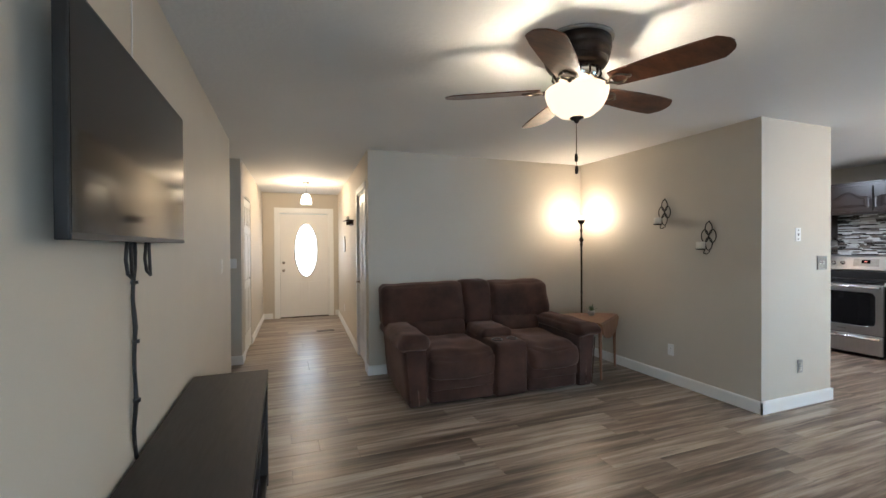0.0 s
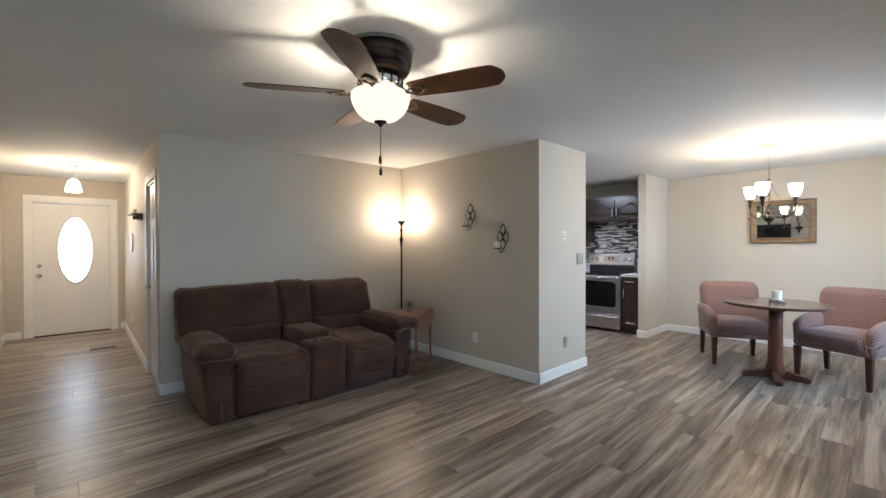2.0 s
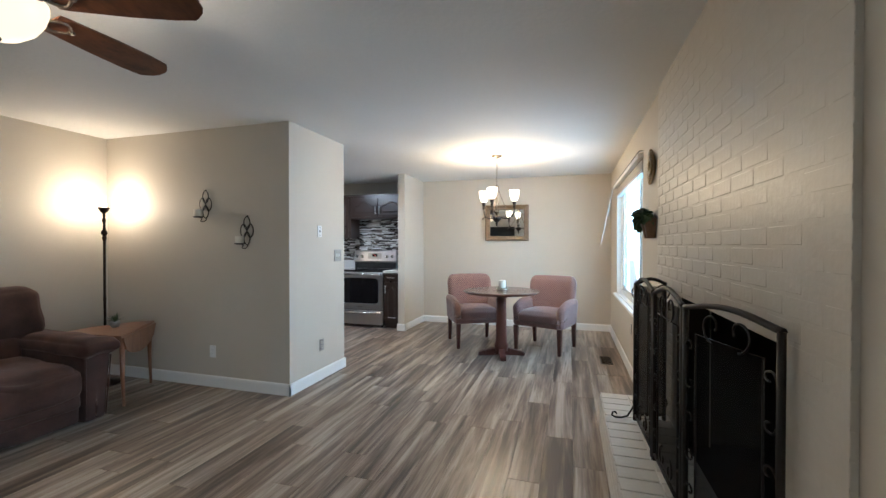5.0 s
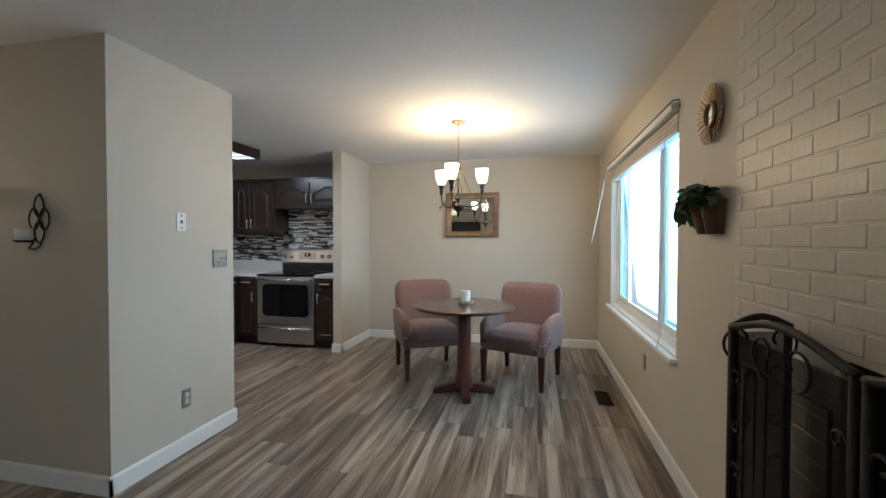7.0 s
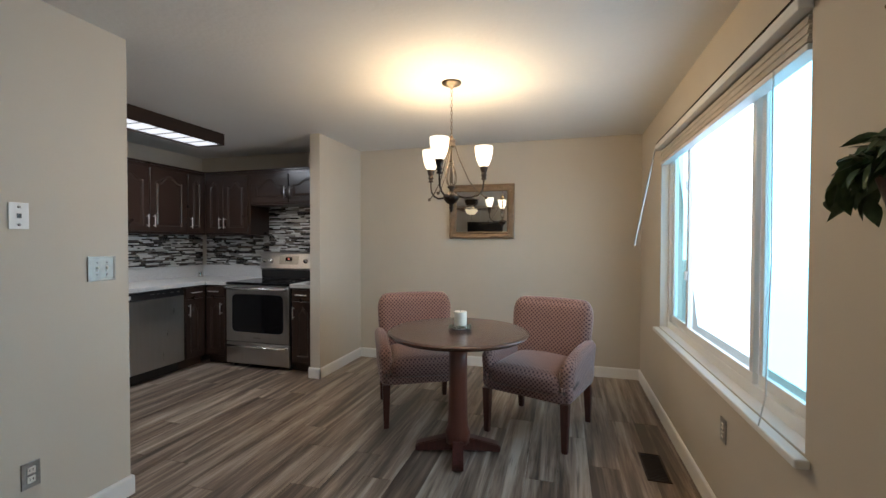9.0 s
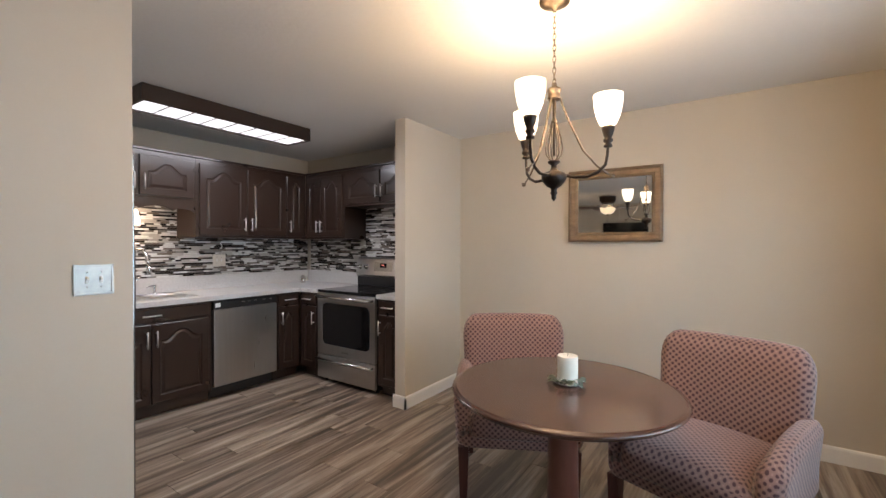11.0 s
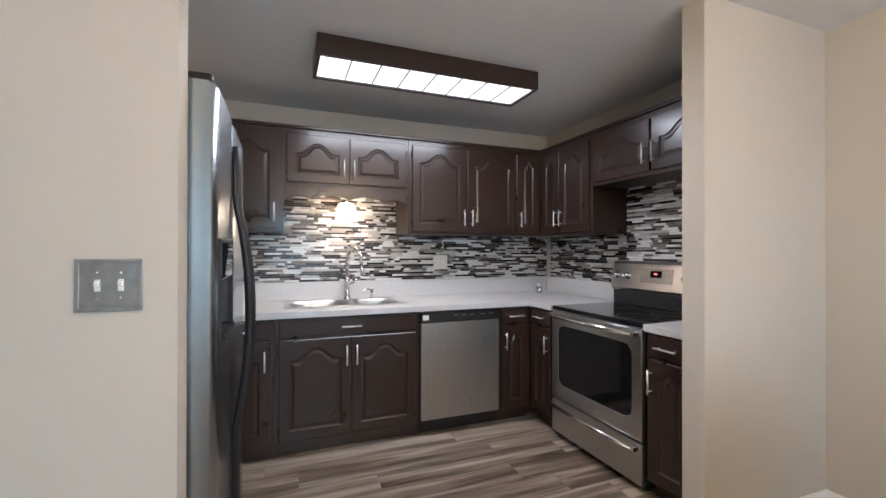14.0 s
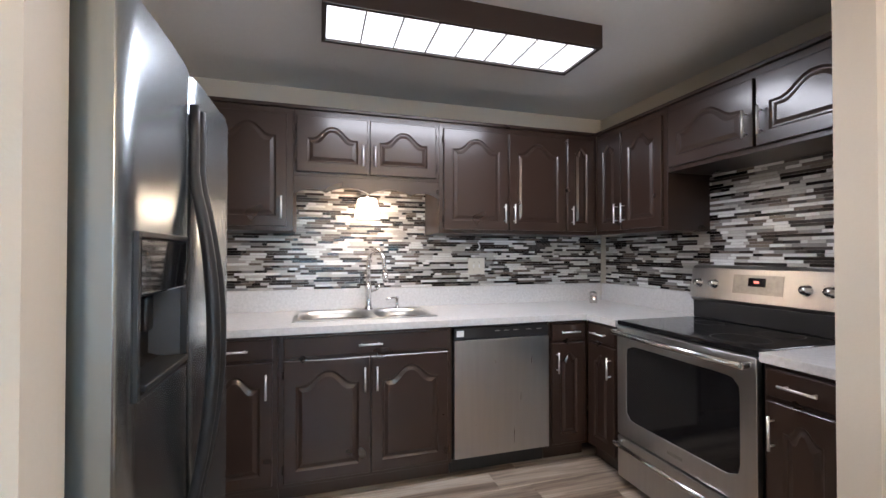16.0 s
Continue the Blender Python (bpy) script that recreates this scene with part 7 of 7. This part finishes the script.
make_sink_light()
face_plate("wall_outlet", facing(7.885, KNY - 0.012, 1.215), "double", IVORY, "ivory double switch plate on the tiled backsplash", "light switch")
hk = thing("wall_hook", pose(7.90, KNY - 0.011, 1.36), "small white plastic hook on the backsplash", "hook")
quick("hook_body", WHITEPLASTIC, hk, lambda bm: tube(bm, [(0, -0.002, 0.035), (0.004, -0.014, 0.02), (0.008, -0.02, 0.0), (0.0, -0.022, -0.016), (-0.012, -0.018, -0.02)], 0.005, 8))


# floor boards
bm = bmesh.new()
box(bm, -0.95, 9.3, 0.70, 10.45, -0.15, -0.009)
floor = setting("floor", bm, SUBFLOOR, "grey-brown oak-look vinyl plank floor", "floor")
PW, PL = 0.182, 1.22
plank_meshes = {}


def plank(x0, x1, y0, y1):
    w, d = x1 - x0, y1 - y0
    key = (round(w, 2), round(d, 3))
    if key not in plank_meshes:
        b = bmesh.new()
        g, c = 0.0006, 0.0012
        zb = -0.008
        lo = [b.verts.new(p) for p in ((g, g, zb), (w - g, g, zb), (w - g, d - g, zb), (g, d - g, zb))]
        mi = [b.verts.new((v.co.x, v.co.y, -0.001)) for v in lo]
        hi = [b.verts.new(p) for p in ((g + c, g + c, 0), (w - g - c, g + c, 0), (w - g - c, d - g - c, 0), (g + c, d - g - c, 0))]
        for i in range(4):
            j = (i + 1) % 4
            b.faces.new((lo[i], lo[j], mi[j], mi[i]))
            b.faces.new((mi[i], mi[j], hi[j], hi[i]))
        b.faces.new(hi)
        me = bpy.data.meshes.new("plank")
        b.to_mesh(me)
        b.free()
        me.materials.append(PLANK)
        plank_meshes[key] = me
    ob = new("plank", plank_meshes[key])
    ob.parent = floor
    ob.location = (x0, y0, 0)


rng = random.Random(5)
y, row = 0.715, 0
while y < 10.29:
    y1 = min(y + PW, 10.41)
    xa, xb = (WX - 0.02, EX + 0.02) if y < 5.95 else ((-0.8, EX + 0.02) if y < 6.10 else ((-0.8, 2.8) if y < 7.06 else (1.25, 2.85)))
    x = xa
    first = PL * rng.choice((0.3, 0.45, 0.6, 0.8, 1.0))
    while x < xb - 0.01:
        x1 = min(x + first, xb)
        first = PL
        if xb - x1 < 0.12:
            x1 = xb
        plank(x, x1, y, y1)
        x = x1
    y = y1


def brick_mesh(w, d, h, key, cache={}):
    """A painted brick with rounded, slightly uneven edges; its front faces +y."""
    k = (round(w, 3), round(d, 3), round(h, 3), key % 4)
    if k not in cache:
        r = random.Random(hash(k) % 1000)
        b = bmesh.new()
        e = 0.003
        back = [b.verts.new((x, 0, z)) for x, z in ((0, 0), (w, 0), (w, h), (0, h))]
        mid = [b.verts.new((x, d - 0.0016, z)) for x, z in ((0, 0), (w, 0), (w, h), (0, h))]
        fr = [b.verts.new((x + r.uniform(-0.0012, 0.0012), d + r.uniform(-0.0005, 0.0005), z + r.uniform(-0.001, 0.001))) for x, z in ((e, e), (w - e, e), (w - e, h - e), (e, h - e))]
        for i in range(4):
            j = (i + 1) % 4
            b.faces.new((back[i], back[j], mid[j], mid[i]))
            b.faces.new((mid[i], mid[j], fr[j], fr[i])).smooth = True
        b.faces.new(fr)
        bmesh.ops.recalc_face_normals(b, faces=b.faces[:])
        me = bpy.data.meshes.new("brick")
        b.to_mesh(me)
        b.free()
        cache[k] = me
    return cache[k]


def brick_object(me, material, parent, loc, rot=(0, 0, 0)):
    if not me.materials:
        me.materials.append(material)
    ob = new("brick", me)
    ob.parent = parent
    ob.location, ob.rotation_euler = loc, rot


def chimney_bricks():
    r = random.Random(8)
    BW, BH, J = 0.197, 0.0580, 0.0085
    far = bmesh.new()
    n, z, row = 0, 0.2835, 0
    while z < H - 0.02:
        h = min(BH, H - 0.003 - z)
        x = CX0 - (BW + J) / 2 * (row % 2)
        while x < CX1:
            xa, xb = max(x, CX0), min(x + BW, CX1)
            x += BW + J
            if xb - xa < 0.02:
                continue
            if z < FZ and xb > FX0 and xa < FX1:
                if xa < FX0 - 0.02:
                    xb = FX0
                elif xb > FX1 + 0.02:
                    xa = FX1
                else:
                    continue
            fade = min(1.0, max(0.0, (xa - 3.35) / 1.3)) * (0.45 + 0.55 * min(1.0, max(0.0, (2.5 - z) / 0.7)))
            me = brick_mesh(xb - xa, 0.0105, h, r.randrange(4))
            y = CY - 0.0105 - 0.0014 * (1 - fade) + r.uniform(-0.0005, 0.0004)
            if z > 0.62 and z < 2.40 and n < 300:
                brick_object(me, BRICKPAINT, chimney, (xa, y, z))
                n += 1
            else:
                b2 = bmesh.new()
                b2.from_mesh(me)
                join_bm(far, b2, Matrix.Translation((xa, y, z)))
        z += BH + J
        row += 1
    tagged(part("brick_field", far, BRICKPAINT, chimney), kind="stuff")


chimney_bricks()


def hearth_bricks():
    r = random.Random(12)
    J = 0.0095
    x, i = CX0, 0
    while x < CX1 - 0.03:
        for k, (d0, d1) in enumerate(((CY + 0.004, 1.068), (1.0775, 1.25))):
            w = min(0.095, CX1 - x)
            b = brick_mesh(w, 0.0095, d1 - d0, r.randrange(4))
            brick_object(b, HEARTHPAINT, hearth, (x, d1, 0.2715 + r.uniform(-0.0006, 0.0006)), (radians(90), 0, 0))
        x += 0.095 + J
    z, row = 0.002, 0
    while z < 0.25:
        h = 0.0575 if z + 0.0575 < 0.26 else 0.055
        x = CX0 - 0.1 * (row % 2)
        while x < CX1:
            xa, xb = max(x, CX0), min(x + 0.197, CX1)
            x += 0.2065
            if xb - xa > 0.03:
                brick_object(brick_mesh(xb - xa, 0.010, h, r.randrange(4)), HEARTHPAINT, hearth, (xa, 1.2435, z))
        y = SY + 0.02
        z += h + J
        row += 1
    # the open end
    z = 0.002
    for row in range(4):
        y = 1.248
        brick_object(brick_mesh(0.17 if row % 2 else 0.095, 0.008, 0.0575, row), HEARTHPAINT, hearth, (CX1 - 0.0075, 1.247, z), (0, 0, radians(-90)))
        z += 0.067


hearth_bricks()


def tile_material(name, island):
    """Glass and stone mosaic: each stick has one of five colours and a gloss of its own."""
    m, nt, b = nodes_of(name)
    if island:
        g = nt.nodes.new("ShaderNodeNewGeometry")
        rnd = g.outputs["Random Per Island"]
    else:
        g = nt.nodes.new("ShaderNodeObjectInfo")
        rnd = g.outputs["Random"]
    r = nt.nodes.new("ShaderNodeValToRGB")
    r.color_ramp.interpolation = "CONSTANT"
    e = r.color_ramp.elements
    stops = [(0.0, (0.72, 0.72, 0.70)), (0.25, (0.013, 0.009, 0.008)), (0.50, (0.16, 0.13, 0.11)), (0.62, (0.48, 0.46, 0.43)), (0.78, (0.045, 0.034, 0.029)), (0.90, (0.24, 0.23, 0.22))]
    while len(e) < len(stops):
        e.new(0.5)
    for el, (p, c) in zip(e, stops):
        el.position, el.color = p, (*c, 1)
    nt.links.new(rnd, r.inputs[0])
    n = N(nt, "TexNoise", Scale=28.0, Detail=4.0)
    nt.links.new(mapped(nt, (1, 1, 3)), n.inputs["Vector"])
    mx = nt.nodes.new("ShaderNodeMix")
    mx.data_type, mx.blend_type = "RGBA", "MULTIPLY"
    mx.inputs[0].default_value = 0.5
    nt.links.new(r.outputs[0], mx.inputs[6])
    nt.links.new(ramp(nt, n.outputs[0], [(0.3, (0.72, 0.72, 0.72)), (0.7, (1.0, 1.0, 1.0))]), mx.inputs[7])
    nt.links.new(mx.outputs[2], b.inputs["Base Color"])
    nt.links.new(math_node(nt, "MULTIPLY_ADD", math_node(nt, "FRACT", math_node(nt, "MULTIPLY", rnd, 7.3)), 0.32, 0.08), b.inputs["Roughness"])
    return m


TILE = tile_material("mosaic_stick", False)
TILES = tile_material("mosaic_field", True)


def backsplash(name, m, areas, near):
    """Mosaic of sticks on a wall: local x along it, face at -y. near: x0, x1, z0, z1 whose sticks are parts."""
    r = random.Random(len(name) + 4)
    base = bmesh.new()
    for x0, x1, z0, z1 in areas:
        box(base, x0, x1, -0.005, -0.0005, z0, z1)
    ob = setting(name, base, GROUT, "mosaic backsplash of white, grey and dark brown stick tiles", "backsplash")
    ob.matrix_world = m
    meshes = {}
    verts, faces = [], []
    count = 0
    RH, J = 0.0165, 0.0018
    for x0, x1, z0, z1 in areas:
        z = z0 + J / 2
        while z + RH * 0.5 < z1:
            x = x0 - r.uniform(0, 0.1)
            while x < x1:
                L = r.choice((0.03, 0.05, 0.075, 0.10, 0.125, 0.15))
                xa, xb = max(x, x0), min(x + L, x1)
                x += L + J
                if xb - xa < 0.008:
                    continue
                h, e, t = RH - J, 0.0012, 0.0105
                w = xb - xa
                pts = [(0, -0.005, 0), (w, -0.005, 0), (w, -0.005, h), (0, -0.005, h), (0, -t + e, 0), (w, -t + e, 0), (w, -t + e, h), (0, -t + e, h), (e, -t, e), (w - e, -t, e), (w - e, -t, h - e), (e, -t, h - e)]
                fc = [(0, 1, 5, 4), (1, 2, 6, 5), (2, 3, 7, 6), (3, 0, 4, 7), (4, 5, 9, 8), (5, 6, 10, 9), (6, 7, 11, 10), (7, 4, 8, 11), (8, 9, 10, 11)]
                if near[0] < xa < near[1] and near[2] < z < near[3] and count < 300:
                    k = round(w, 3)
                    if k not in meshes:
                        me = bpy.data.meshes.new("tile")
                        me.from_pydata(pts, [], fc)
                        me.materials.append(TILE)
                        meshes[k] = me
                    o = new("tile", meshes[k])
                    o.parent = ob
                    o.location = (xa, 0, z)
                    count += 1
                else:
                    b0 = len(verts)
                    verts += [(p[0] + xa, p[1], p[2] + z) for p in pts]
                    faces += [tuple(i + b0 for i in f) for f in fc]
            z += RH
    me = bpy.data.meshes.new("tile_field")
    me.from_pydata(verts, [], faces)
    me.materials.append(TILES)
    o = new("tile_field", me)
    o.parent = ob
    tagged(o, kind="stuff")


backsplash("backsplash_north", pose(0, KNY, 0), [(6.10, KEX - 0.012, 1.066, U0 - 0.001), (6.586, 7.484, U0 - 0.001, 1.80)], (6.75, 7.55, 1.20, 1.62))
backsplash("backsplash_east", pose(KEX, 0, 0, 0, 0, -90), [(-5.99 - 0.06, -5.09, 1.066, U0 - 0.001), (-5.089, -4.045, 0.93, 1.784)], (-5.088, -4.3, 1.25, 1.77))
